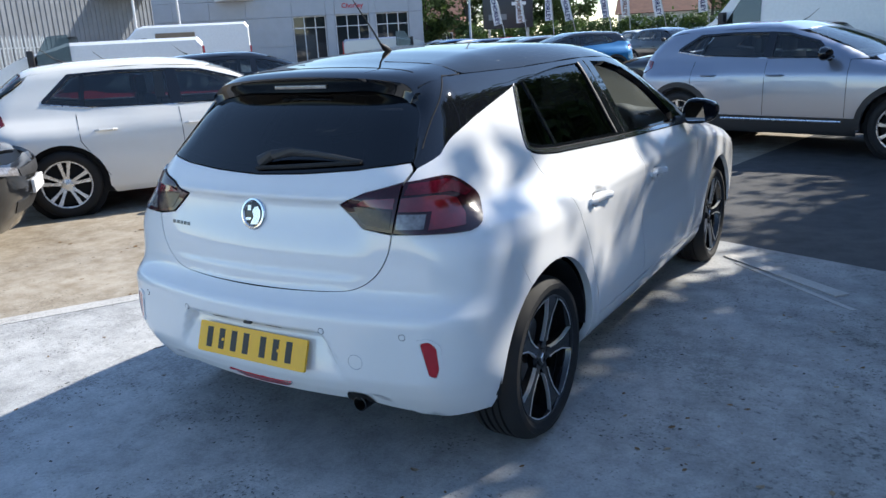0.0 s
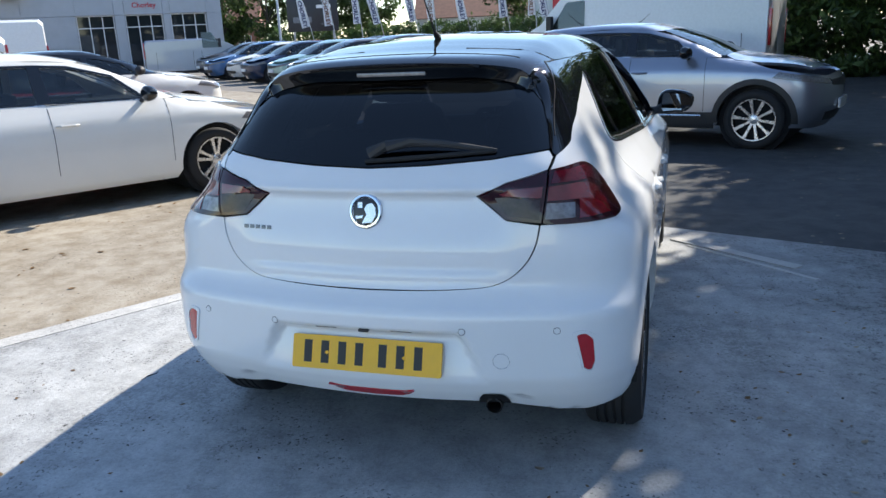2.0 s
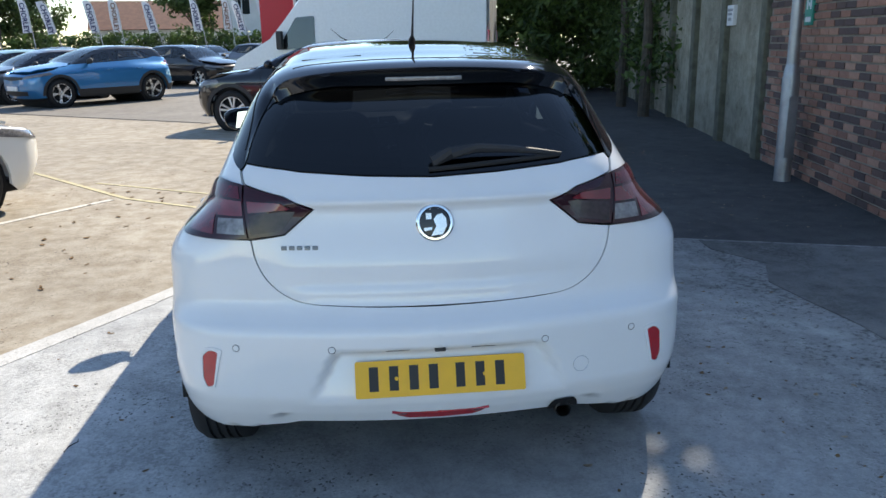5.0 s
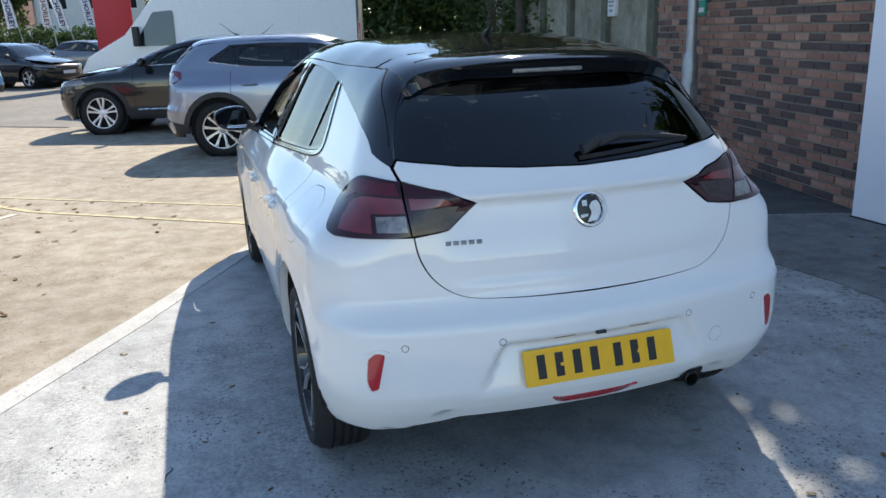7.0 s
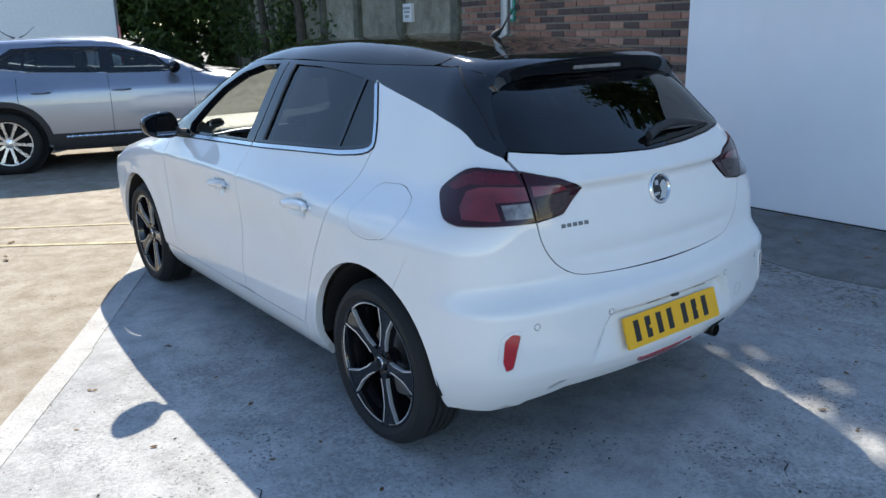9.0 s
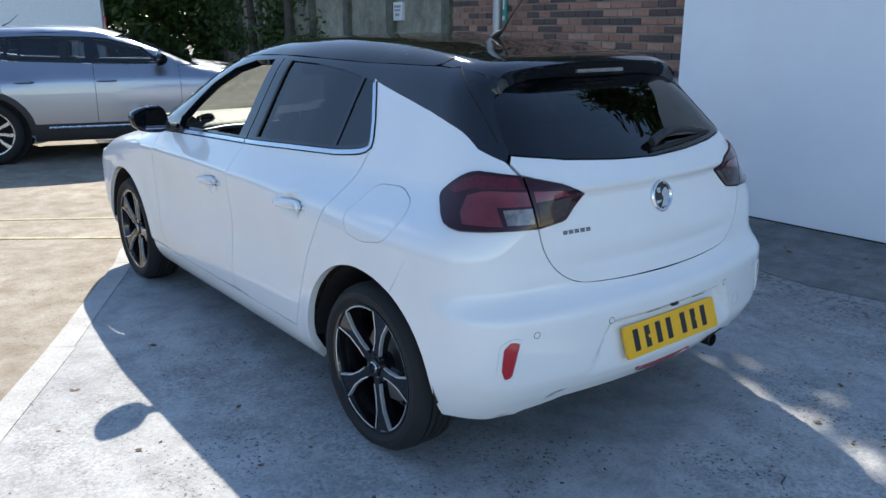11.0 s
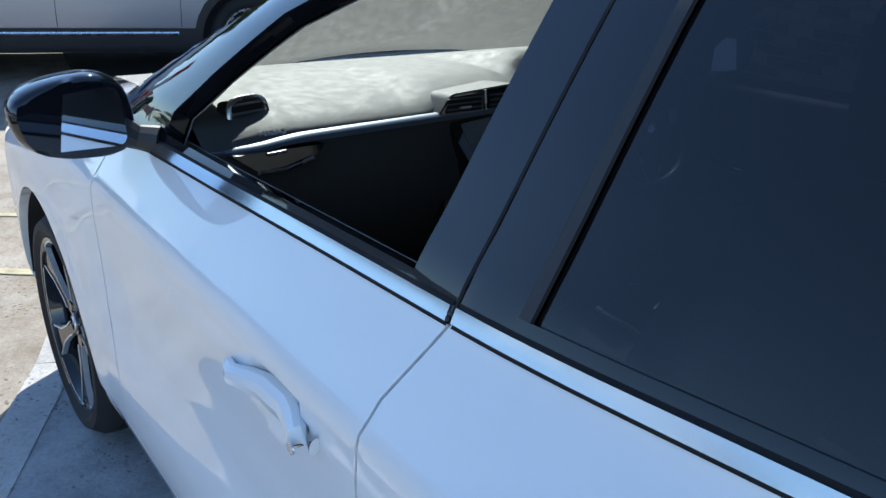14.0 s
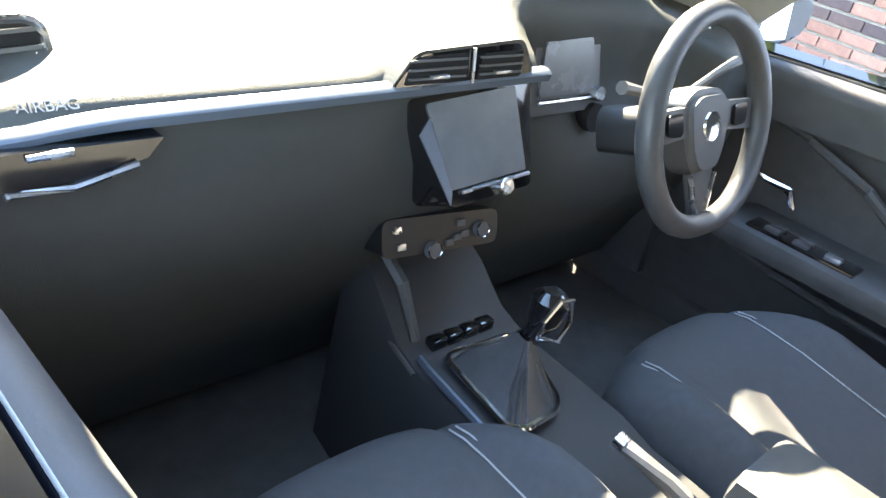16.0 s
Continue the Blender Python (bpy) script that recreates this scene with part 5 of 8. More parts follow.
o.parent = tailgate
bm = bmesh.new()
slab(bm, [(-0.012, -0.04), (0.022, -0.037), (0.036, -0.012), (0.034, 0.012), (0.022, 0.026), (0.006, 0.022), (-0.004, 0.008), (0.004, -0.012)], 0.004, 0.0075, bmx)
slab(bm, [(-0.032, -0.026), (-0.010, -0.022), (-0.008, -0.014), (-0.034, -0.016)], 0.004, 0.0075, bmx)
slab(bm, [(-0.026, 0.010), (-0.010, 0.010), (-0.010, 0.028), (-0.026, 0.028)], 0.004, 0.0075, bmx)
o = part("badge_emblem", bm, M_SATIN, tailgate)
M_BARMETAL = plain("dark_metal_bar", (0.16, 0.165, 0.17), 0.3, 0.8)
# small plain metal bars where the model lettering sits
for i in range(5):
    x = -0.455 + i * 0.0235
    p, nrm = rear_at(x, 0.868)
    bm = bmesh.new()
    box(bm, -0.0085, 0.0085, -0.0065, 0.0065, -0.002, 0.002, 0.001, facing(p, nrm))
    part("lettering_bar", bm, M_BARMETAL, tailgate)
# parking sensors, towing cover, camera, slits over the plate
for x, z in ((-0.325, 0.572), (0.325, 0.572), (-0.615, 0.575), (0.615, 0.575)):
    p, nrm = rear_at(x, z)
    bm = bmesh.new()
    lathe(bm, [(0.0004, 0.0115), (0.0012, 0.0110), (0.0004, 0.0098)], 20, axis="z")
    bmesh.ops.transform(bm, matrix=facing(p, nrm), verts=bm.verts)
    s = part("parking_sensor", bm, M_GAP, car)
    bm = bmesh.new()
    lathe(bm, [(0.0006, 0.0098), (0.0022, 0.0085), (0.0024, 0.0)], 20, axis="z")
    bmesh.ops.transform(bm, matrix=facing(p, nrm), verts=bm.verts)
    part("sensor_face", bm, M_WHITE, s)
p, nrm = rear_at(0.445, 0.475)
bm = bmesh.new()
lathe(bm, [(0.0005, 0.0265), (0.0012, 0.0258), (0.0005, 0.0250)], 32, axis="z")
bmesh.ops.transform(bm, matrix=facing(p, nrm), verts=bm.verts)
part("towing_cover", bm, M_SATIN, car)
bm = bmesh.new()
box(bm, -0.017, 0.017, -0.012, 0.004, 0.556, 0.566, 0.003)
part("reversing_camera", bm, M_PLASTIC, car)
for x0 in (-0.165, 0.095):
    bm = bmesh.new()
    box(bm, x0, x0 + 0.072, -0.0140, -0.0115, 0.5668, 0.5680)
    part("slit", bm, M_GAP, car)
# exhaust
bm = bmesh.new()
lathe(bm, [(-0.15, 0.026), (0.01, 0.027), (0.012, 0.024), (-0.05, 0.022), (-0.12, 0.022)], 24, axis="y")
bmesh.ops.transform(bm, matrix=Matrix.Translation((0.405, 0.09, 0.292)) @ Matrix.Rotation(math.pi, 4, "Z"), verts=bm.verts)
part("exhaust_pipe", bm, plain("sooty_steel", (0.05, 0.048, 0.046), 0.45, 0.8), car, "dark exhaust tip")
bm = bmesh.new()
n = 14
vi, vo = [], []
for k in range(n + 1):
    t = math.pi * k / n
    x, z = 0.405 + 0.052 * math.cos(t), 0.296 + 0.056 * math.sin(t)
    p, nn = rear_at(x, z, 0.0035)
    vo.append(bm.verts.new(p))
c = bm.verts.new(rear_at(0.405, 0.30, 0.0035)[0])
for k in range(n):
    bm.faces.new((vo[k], vo[k + 1], c))
bmesh.ops.recalc_face_normals(bm, faces=bm.faces)
part("exhaust_cutout", bm, M_GAP, car)
# rear wiper
wp = [rear_at(x, z, o) for x, z, o in ((0.00, 1.098, 0.018), (0.06, 1.112, 0.03), (0.14, 1.120, 0.034), (0.24, 1.118, 0.028), (0.335, 1.112, 0.018), (0.41, 1.108, 0.010))]
bm = bmesh.new()
tube(bm, [p for p, _ in wp], [0.020, 0.019, 0.015, 0.012, 0.009, 0.004], 8, flat=0.7)
wiper = part("rear_wiper", bm, M_PLASTIC, car, "black rear wiper")
bm = bmesh.new()
tube(bm, [rear_at(x, z, 0.008)[0] for x, z in ((-0.01, 1.082), (0.1, 1.088), (0.2, 1.094), (0.3, 1.10), (0.405, 1.107))], [0.008] * 5, 6)
part("wiper_blade", bm, M_RUBBER, wiper)
# roof aerial
bm = bmesh.new()
b0 = Vector((0, 0.93, on_top(0, 0.93)[2]))
tube(bm, [b0 + Vector((0, 0.055, -0.002)), b0 + Vector((0, 0.03, 0.006)), b0 + Vector((0, 0.008, 0.016)), b0 + Vector((0, -0.014, 0.030))], [0.005, 0.013, 0.013, 0.006], 12)
aerial = part("aerial", bm, M_PLASTIC, car, "black roof aerial")
bm = bmesh.new()
tube(bm, [b0 + Vector((0, -0.015, 0.028)), b0 + Vector((0, -0.07, 0.09)), b0 + Vector((0, -0.185, 0.205))], [0.005, 0.0035, 0.002], 6)
part("aerial_rod", bm, M_PLASTIC, aerial)

# broad bright waist strip, up behind the rear window
def strip_outline(run, w):
    """Closed outline of a strip of width w along a run of (y, z)."""
    left, right = [], []
    for i, (y, z) in enumerate(run):
        p, q = run[max(0, i - 1)], run[min(len(run) - 1, i + 1)]
        d = math.hypot(q[0] - p[0], q[1] - p[1])
        ny, nz = -(q[1] - p[1]) / d * w / 2, (q[0] - p[0]) / d * w / 2
        left.append(("S", y + ny, z + nz))
        right.append(("S", y - ny, z - nz))
    return left + right[::-1]


M_WAIST = plain("polished_waist_strip", (0.50, 0.53, 0.57), 0.14, 0.95, 0.02, 5.0)
waist_front = [(2.66, 0.970), (2.43, 0.981), (2.2, 0.990), (1.95, 0.9995), (1.712, 1.008)]
waist_rear = [(1.703, 1.0085), (1.55, 1.0145), (1.4, 1.021), (1.2, 1.029), (1.05, 1.0350), (0.95, 1.0455), (0.90, 1.0540), (0.872, 1.0625), (0.858, 1.074), (0.860, 1.092), (0.872, 1.12), (0.895, 1.168), (0.918, 1.206), (0.944, 1.248), (0.974, 1.292)]
for run in (waist_front, waist_rear):
    skin("waist_seal", HS, car, M_GAP, strip_outline(run, 0.024), step=0.06, edge=0.02, off=0.0015, flange=0.004)
    skin("waist_strip", HS, car, M_WAIST, strip_outline(run, 0.0155), step=0.06, edge=0.02, off=0.0050, flange=0.006)

# door handles
for sx in (1, -1):
    for y0, z0, door in ((1.95, 0.803, front_doors), (1.165, 0.829, rear_doors)):
        bm = bmesh.new()
        pts, rad = [], []
        for k in range(9):
            u = -0.118 + 0.236 * k / 8
            lift = 0.036 * (1 - (abs(u) / 0.125) ** 4) + 0.0
            base = H.mark("S", y0 + u, z0)[0]
            pts.append((sx * (max(base, 0.842) + 0.004 + lift * 0.34), y0 + u, z0 - 0.004 * u / 0.1))
            rad.append(0.009 + 0.0095 * (1 - (abs(u) / 0.122) ** 2))
        tube(bm, pts, rad, 10, flat=1.0)
        for v in bm.verts:
            v.co.z = z0 + (v.co.z - z0) * 1.15
        h = part("door_handle", bm, M_WHITE, door[0 if sx > 0 else 1], "body-coloured pull handle")
        bm = bmesh.new()
        q = pts[1]
        lathe(bm, [(0.0, 0.008), (0.002, 0.0075), (0.0025, 0.0)], 14)
        bmesh.ops.transform(bm, matrix=Matrix.Translation((q[0] + sx * 0.013, y0 - 0.098, z0)) @ Matrix.Scale(sx, 4, (1, 0, 0)), verts=bm.verts)
        if door is front_doors:
            part("keyhole", bm, M_SATIN, h)
        else:
            bm.free()

# door mirrors
for sx in (1, -1):
    bm = bmesh.new()
    c = Vector((sx * 0.915, 2.555, 1.035))
    r = bmesh.ops.create_uvsphere(bm, u_segments=24, v_segments=14, radius=1.0)
    for v in r["verts"]:
        x, y, z = v.co
        sq = lambda a, e: math.copysign(abs(a) ** e, a)
        x, y, z = sq(x, 0.72), y, sq(z, 0.72)
        # flat towards the rear, drawn in at the outer foot
        yy = y * 0.115 if y > 0 else max(y, -0.42) * 0.075
        v.co = c + Vector((sx * (x * 0.100) + sx * 0.012 * z, yy - 0.10 * 0.25 * x, z * (0.068 - 0.012 * x)))
    mirror = part("door_mirror", bm, M_BLACKGLOSS, car, "gloss black door mirror", smooth=60)
    gm = facing(c + Vector((sx * 0.0, -0.031, 0.0)), Vector((-sx * 0.12, -1, 0.07)))
    bm = bmesh.new()
    slab(bm, rounded([(-0.076, -0.050), (0.070, -0.044), (0.078, 0.04), (-0.070, 0.052)], 0.022), -0.004, 0.004, gm if sx > 0 else gm @ Matrix.Scale(-1, 4, (1, 0, 0)))
    bmesh.ops.recalc_face_normals(bm, faces=bm.faces)
    part("mirror_glass", bm, plain("mirror_silver", (0.85, 0.86, 0.87), 0.02, 1.0, 0.0), mirror)
    bm = bmesh.new()
    tube(bm, [c + Vector((-sx * 0.07, 0.0, -0.03)), c + Vector((-sx * 0.10, -0.005, -0.045)), Vector((sx * 0.785, 2.53, 0.985))], [0.028, 0.022, 0.026], 10)
    part("mirror_arm", bm, M_PLASTIC, mirror)
    bm = bmesh.new()
    tube(bm, [c + Vector((sx * 0.05, 0.066, 0.004)), c + Vector((sx * 0.083, 0.03, 0.003)), c + Vector((sx * 0.099, -0.005, 0.002))], [0.006, 0.007, 0.004], 6)
    part("indicator", bm, M_CLEARLENS, mirror)


# ---------------------------------------------------------------- the hatchback's cabin
M_DASH = plain("dashboard_soft_plastic", (0.048, 0.050, 0.046), 0.6, vary=0.12, scale=40, bumpy=0.25)
M_TRIMDARK = plain("cabin_plastic", (0.085, 0.085, 0.086), 0.5, vary=0.12, scale=30, bumpy=0.12)
M_PIANO = plain("piano_black", (0.008, 0.008, 0.009), 0.08, coat=1.0)
M_HEADLINER = plain("headliner_cloth", (0.46, 0.45, 0.42), 0.95, vary=0.06, bumpy=0.2)
M_SEAT = plain("black_seat_cloth", (0.065, 0.067, 0.072), 0.75, vary=0.15, scale=60, bumpy=0.3)
M_SEATSIDE = plain("black_leatherette", (0.068, 0.069, 0.072), 0.42, vary=0.1, scale=50, bumpy=0.15)
M_LEATHER = plain("wheel_leather", (0.07, 0.07, 0.072), 0.42, vary=0.1, scale=60, bumpy=0.12)
M_STRIP = plain("brushed_strip", (0.15, 0.18, 0.22), 0.40, 0.5, 0.02, 4.0)
M_SCREEN = plain("matt_screen", (0.13, 0.135, 0.14), 0.2, spec=0.6)
M_COLUMN = plain("dark_column_plastic", (0.030, 0.030, 0.031), 0.6, bumpy=0.1)
M_CARPET = plain("cabin_carpet", (0.09, 0.088, 0.085), 0.95, vary=0.2)
M_ARM = plain("armrest_vinyl", (0.07, 0.07, 0.066), 0.45, bumpy=0.1)
M_STITCH = plain("grey_stitching", (0.42, 0.42, 0.42), 0.8)

bm = bmesh.new()
box(bm, -0.845, 0.845, 1.10, 2.75, 0.302, 0.335, 0.01)
part("cabin_floor", bm, M_CARPET, car)
bm = bmesh.new()
box(bm, -0.70, 0.70, 0.55, 1.098, 0.28, 0.33, 0.01)
part("boot_floor", bm, M_CARPET, car)
for q in (-0.835, 0.755):
    bm = bmesh.new()
    box(bm, q, q + 0.08, 1.12, 2.74, 0.33, 0.40, 0.01)
    part("inner_sill", bm, M_TRIMDARK, car)
bm = bmesh.new()
box(bm, -0.74, 0.74, 2.752, 2.80, 0.30, 0.94)
part("bulkhead", bm, M_CARPET, car)
for q in (-0.80, 0.765):
    bm = bmesh.new()
    box(bm, q, q + 0.035, 2.56, 2.75, 0.336, 0.93, 0.008)
    part("kick_panel", bm, M_TRIMDARK, car)

# inside linings
skin("pillar_trim", H, car, M_HEADLINER, [("S", 2.72, 0.99), ("S", 2.5, 1.0), ("S", 1.78, 1.02), ("S", 1.58, 1.03), ("S", 0.95, 1.06), ("S", 0.86, 1.09)] + [("S", 0.90, 1.175), ("S", 0.985, 1.307), ("S", 0.8, 1.30)] + [(s, z - 0.012) for s, z in rail_s[2:]] + [("S", 2.86, 1.0)], holes=[WIN_F, WIN_R], step=0.06, edge=0.03, off=-0.038, flange=-0.0, inside=True, label="pale cloth pillar trim")
skin("headliner", H, car, M_HEADLINER, [(0.0, 0.70), (0.48, 0.70)] + [(x - 0.012, y) for y, x in RAIL[2:7]] + [(0.55, 2.12), (0.5, 2.18), (0.0, 2.22)], plan=True, step=0.1, edge=0.06, off=-0.03, flange=0.004, join=True, inside=True)
card = [("S", 1.77, 1.0), ("S", 2.60, 0.965), ("S", 2.68, 0.90), ("S", 2.68, 0.6), ("S", 2.58, 0.35), ("S", 1.78, 0.35)]
for i, sx in enumerate((1, -1)):
    skin("door_card", H, front_doors[i], M_TRIMDARK, card, step=0.06, edge=0.03, off=-0.075, flange=-0.006, sides=(sx,), inside=True)
    skin("door_card", H, rear_doors[i], M_TRIMDARK, [("S", 0.92, 1.03), ("S", 1.69, 1.0), ("S", 1.74, 0.9), ("S", 1.74, 0.36), ("S", 1.2, 0.36)], step=0.08, edge=0.05, off=-0.075, flange=-0.006, sides=(sx,), inside=True)
    # the top of the door: rubber lip and soft ledge
    bm = bmesh.new()
    rows = []
    for k in range(15):
        y = 1.765 + (2.60 - 1.765) * k / 14
        z = 1.0 - 0.026 * (y - 1.75) / 0.85
        w = H.mark("S", y, z)[0]
        rows.append([bm.verts.new((sx * (w - d), y, z + dz)) for d, dz in ((0.006, -0.03), (0.007, 0.004), (0.016, 0.008), (0.018, -0.012), (0.028, -0.012), (0.030, 0.006), (0.060, 0.004), (0.078, -0.008), (0.082, -0.03), (0.082, -0.10))])
    for a, b in zip(rows, rows[1:]):
        for j in range(9):
            f = bm.faces.new((a[j], a[j + 1], b[j + 1], b[j]) if sx < 0 else (b[j], b[j + 1], a[j + 1], a[j]))
    bmesh.ops.recalc_face_normals(bm, faces=bm.faces)
    part("door_top", bm, plain("grey_door_capping", (0.085, 0.085, 0.085), 0.6, bumpy=0.1) if i == 0 else bpy.data.materials["grey_door_capping"], front_doors[i], "grey soft door capping", smooth=50)
# driver's door furniture
dr = front_doors[0]
bm = bmesh.new()
tube(bm, [(0.735, 2.50, 0.945), (0.742, 2.3, 0.945), (0.735, 2.05, 0.942), (0.728, 1.85, 0.94)], [0.012] * 4, 8, flat=0.7)
part("gloss_strip", bm, M_PIANO, dr)
bm = bmesh.new()
box(bm, 0.62, 0.80, 1.80, 2.38, 0.64, 0.69, 0.02)
ar = part("door_armrest", bm, M_TRIMDARK, dr)
bm = bmesh.new()
box(bm, 0.64, 0.70, 2.10, 2.32, 0.688, 0.696, 0.004)
part("switch_panel", bm, M_PIANO, ar)
for j, (x, y) in enumerate(((0.655, 2.27), (0.685, 2.27), (0.655, 2.21), (0.685, 2.21), (0.67, 2.15))):
    bm = bmesh.new()
    box(bm, x - 0.009, x + 0.009, y - 0.016, y + 0.016, 0.695, 0.703, 0.003)
    part("window_switch", bm, M_SATIN if j == 4 else M_TRIMDARK, ar)
bm = bmesh.new()
tube(bm, [(0.715, 2.40, 0.775), (0.702, 2.33, 0.772), (0.70, 2.285, 0.768), (0.708, 2.27, 0.735)], [0.006, 0.008, 0.009, 0.006], 8)
part("inner_handle", bm, M_CHROME, dr)
bm = bmesh.new()
tube(bm, [(0.745, 2.42, 0.885), (0.735, 2.30, 0.868), (0.722, 2.16, 0.822), (0.712, 2.04, 0.75), (0.705, 1.98, 0.69)], [0.006, 0.010, 0.012, 0.012, 0.010], 8, flat=0.7)
part("door_pull", bm, M_TRIMDARK, dr)
bm = bmesh.new()
tube(bm, [(0.700, 2.42, 0.630), (0.690, 2.25, 0.600), (0.700, 2.0, 0.585), (0.71, 1.82, 0.59)], [0.006, 0.009, 0.009, 0.007], 8)
part("pocket_edge", bm, M_TRIMDARK, dr)
bm = bmesh.new()
lathe(bm, [(0, 0.055), (-0.012, 0.06), (-0.014, 0.05)], 24)
bmesh.ops.transform(bm, matrix=Matrix.Translation((0.745, 2.45, 0.58)), verts=bm.verts)
part("speaker", bm, M_TRIMDARK, dr)

# dashboard: one section swept across the car
dash = new("dashboard")
dash.parent = car
dash["label"] = "black soft-touch dashboard, pale in the sun"
bm = bmesh.new()
rows = []
NX = 56
for i in range(NX + 1):
    x = -0.735 + 1.47 * i / NX
    e = abs(x) / 0.735
    hood = 0.045 * float(step01(0.02, 0.14, x) * (1 - step01(0.44, 0.58, x)))
    binn = float(step01(-0.27, -0.20, x) * (1 - step01(0.03, 0.06, x)))
    fade = 0.02 * max(0, e - 0.85) / 0.15
    drv = float(step01(0.03, 0.12, x) * (1 - step01(0.50, 0.60, x)))
    prof = [(2.99, 1.000), (2.93, 1.022), (2.80, 1.030 + hood * 0.3), (2.68, 1.028 + hood * 0.9 + 0.012 * binn), (2.58 + 0.02 * drv, 1.022 + hood * 1.1 + 0.016 * binn), (2.51 + 0.07 * drv, 1.010 + hood + 0.012 * binn), (2.465 + 0.10 * drv, 0.998 + hood * 0.8 + 0.008 * binn - fade), (2.448 + 0.125 * drv, 0.984 + hood * 0.5 - fade), (2.450 + 0.12 * drv, 0.972), (2.455 + 0.13 * drv, 0.93), (2.45 + 0.12 * drv, 0.88), (2.46 + 0.06 * drv, 0.80), (2.52, 0.68), (2.60, 0.55), (2.66, 0.42)]
    rows.append([bm.verts.new((x, y, z)) for y, z in prof])
for a, b in zip(rows, rows[1:]):
    for j in range(len(a) - 1):
        bm.faces.new((a[j], a[j + 1], b[j + 1], b[j]))
bmesh.ops.recalc_face_normals(bm, faces=bm.faces)
part("dash_body", bm, M_DASH, dash, smooth=70)
bm = bmesh.new()
rows = []
for i in range(41):
    x = -0.725 + 0.765 * i / 40
    u = i / 40
    z = 0.976 + 0.014 * float(step01(0.0, 0.25, u)) + 0.010 * u
    y = 2.440 + 0.020 * (1 - float(step01(0.0, 0.12, u)))
    h = 0.010 * (0.55 + 0.45 * float(step01(0.0, 0.3, u)))
    rows.append([bm.verts.new((x, y + dy, z + dz)) for dy, dz in ((0.010, -0.001), (0.001, -0.001), (-0.006, -0.004), (-0.009, -0.007), (-0.006, -0.007 - h), (0.004, -0.010 - h), (0.016, -0.010 - h))])
for a, b in zip(rows, rows[1:]):
    for j in range(6):
        bm.faces.new((a[j], a[j + 1], b[j + 1], b[j]))
bmesh.ops.recalc_face_normals(bm, faces=bm.faces)
part("trim_strip", bm, M_STRIP, dash, "long satin metal strip", smooth=25)
# glove box pod with a vent
bm = bmesh.new()
slab(bm, [(-0.70, -0.005), (-0.52, -0.004), (-0.535, -0.022), (-0.60, -0.036), (-0.655, -0.038)], -0.02, 0.02, facing(Vector((0, 2.440, 0.975)), Vector((0, -1, 0.05))))
pod = part("side_vent_panel", bm, M_PIANO, dash)
bm = bmesh.new()
tube(bm, [(-0.655, 2.418, 0.936), (-0.60, 2.416, 0.937), (-0.545, 2.416, 0.951)], [0.0035] * 3, 6)
part("chrome_edge", bm, M_SATIN, dash)
bm = bmesh.new()
tube(bm, [(-0.637, 2.418, 0.967), (-0.60, 2.417, 0.969)], [0.0035] * 2, 6)
part("vent_tab", bm, M_SATIN, dash)
# outer air vents
for vx, vy, vz, sx in ((-0.618, 2.535, 1.008, -1), (0.60, 2.545, 0.985, 1)):
    m = facing(Vector((vx, vy, vz)), Vector((-sx * 0.25, -1, 0.25)))
    bm = bmesh.new()
    pts = [m @ Vector((0.044 * math.copysign(abs(math.cos(t)) ** 0.6, math.cos(t)), 0.036 * math.copysign(abs(math.sin(t)) ** 0.6, math.sin(t)), 0.006)) for t in [2 * math.pi * k / 20 for k in range(20)]]
    tube(bm, pts, 0.005, 6, closed=True)
    v = part("air_vent", bm, M_SATIN, dash)
    bm = bmesh.new()
    slab(bm, rounded([(-0.042, -0.034), (0.042, -0.034), (0.042, 0.034), (-0.042, 0.034)], 0.015), -0.03, 0.0, m)
    part("vent_back", bm, M_GAP, v)
    for k in range(4):
        bm = bmesh.new()
        box(bm, -0.038, 0.038, -0.024 + 0.016 * k - 0.002, -0.024 + 0.016 * k + 0.002, -0.006, 0.006, 0, m)
        part("vane", bm, M_TRIMDARK, v)
# centre vents in a hooded pod
POD = facing(Vector((-0.115, 2.436, 0.990)), Vector((0, -1, 0.12)))
pod_out = rounded([(-0.135, -0.006), (0.122, 0.004), (0.092, 0.052), (-0.02, 0.046), (-0.095, 0.042)], 0.014)
bm = bmesh.new()
slab(bm, pod_out, -0.16, 0.0, POD)
pod_body = part("vent_pod", bm, M_DASH, dash, smooth=40)
bm = bmesh.new()
slab(bm, [(x * 0.95 - 0.001, 0.022 + (y - 0.022) * 0.84) for x, y in pod_out], -0.01, 0.002, POD)
cv = part("centre_vent_panel", bm, M_PIANO, dash)
for x0, w in ((-0.062, 0.050), (0.048, 0.042)):
    bm = bmesh.new()
    slab(bm, rounded([(x0 - w, 0.004), (x0 + w, 0.004), (x0 + w, 0.038), (x0 - w * 0.75, 0.036)], 0.005), 0.001, 0.0032, POD)
    part("vent_back", bm, M_GAP, cv)
    for k in range(3):
        bm = bmesh.new()
        box(bm, x0 - w * 0.9, x0 + w * 0.95, 0.0095 + 0.0105 * k, 0.012 + 0.0105 * k, 0.002, 0.006, 0, POD)
        part("vent_vane", bm, M_TRIMDARK, cv)
    bm = bmesh.new()
    box(bm, x0 - 0.014, x0 + 0.014, 0.011, 0.015, 0.005, 0.012, 0.001, POD)
    part("vent_tab", bm, M_SATIN, cv)
bm = bmesh.new()
tube(bm, [POD @ Vector((-0.002, 0.001, 0.005)), POD @ Vector((-0.004, 0.044, 0.005))], [0.0025, 0.0025], 6)
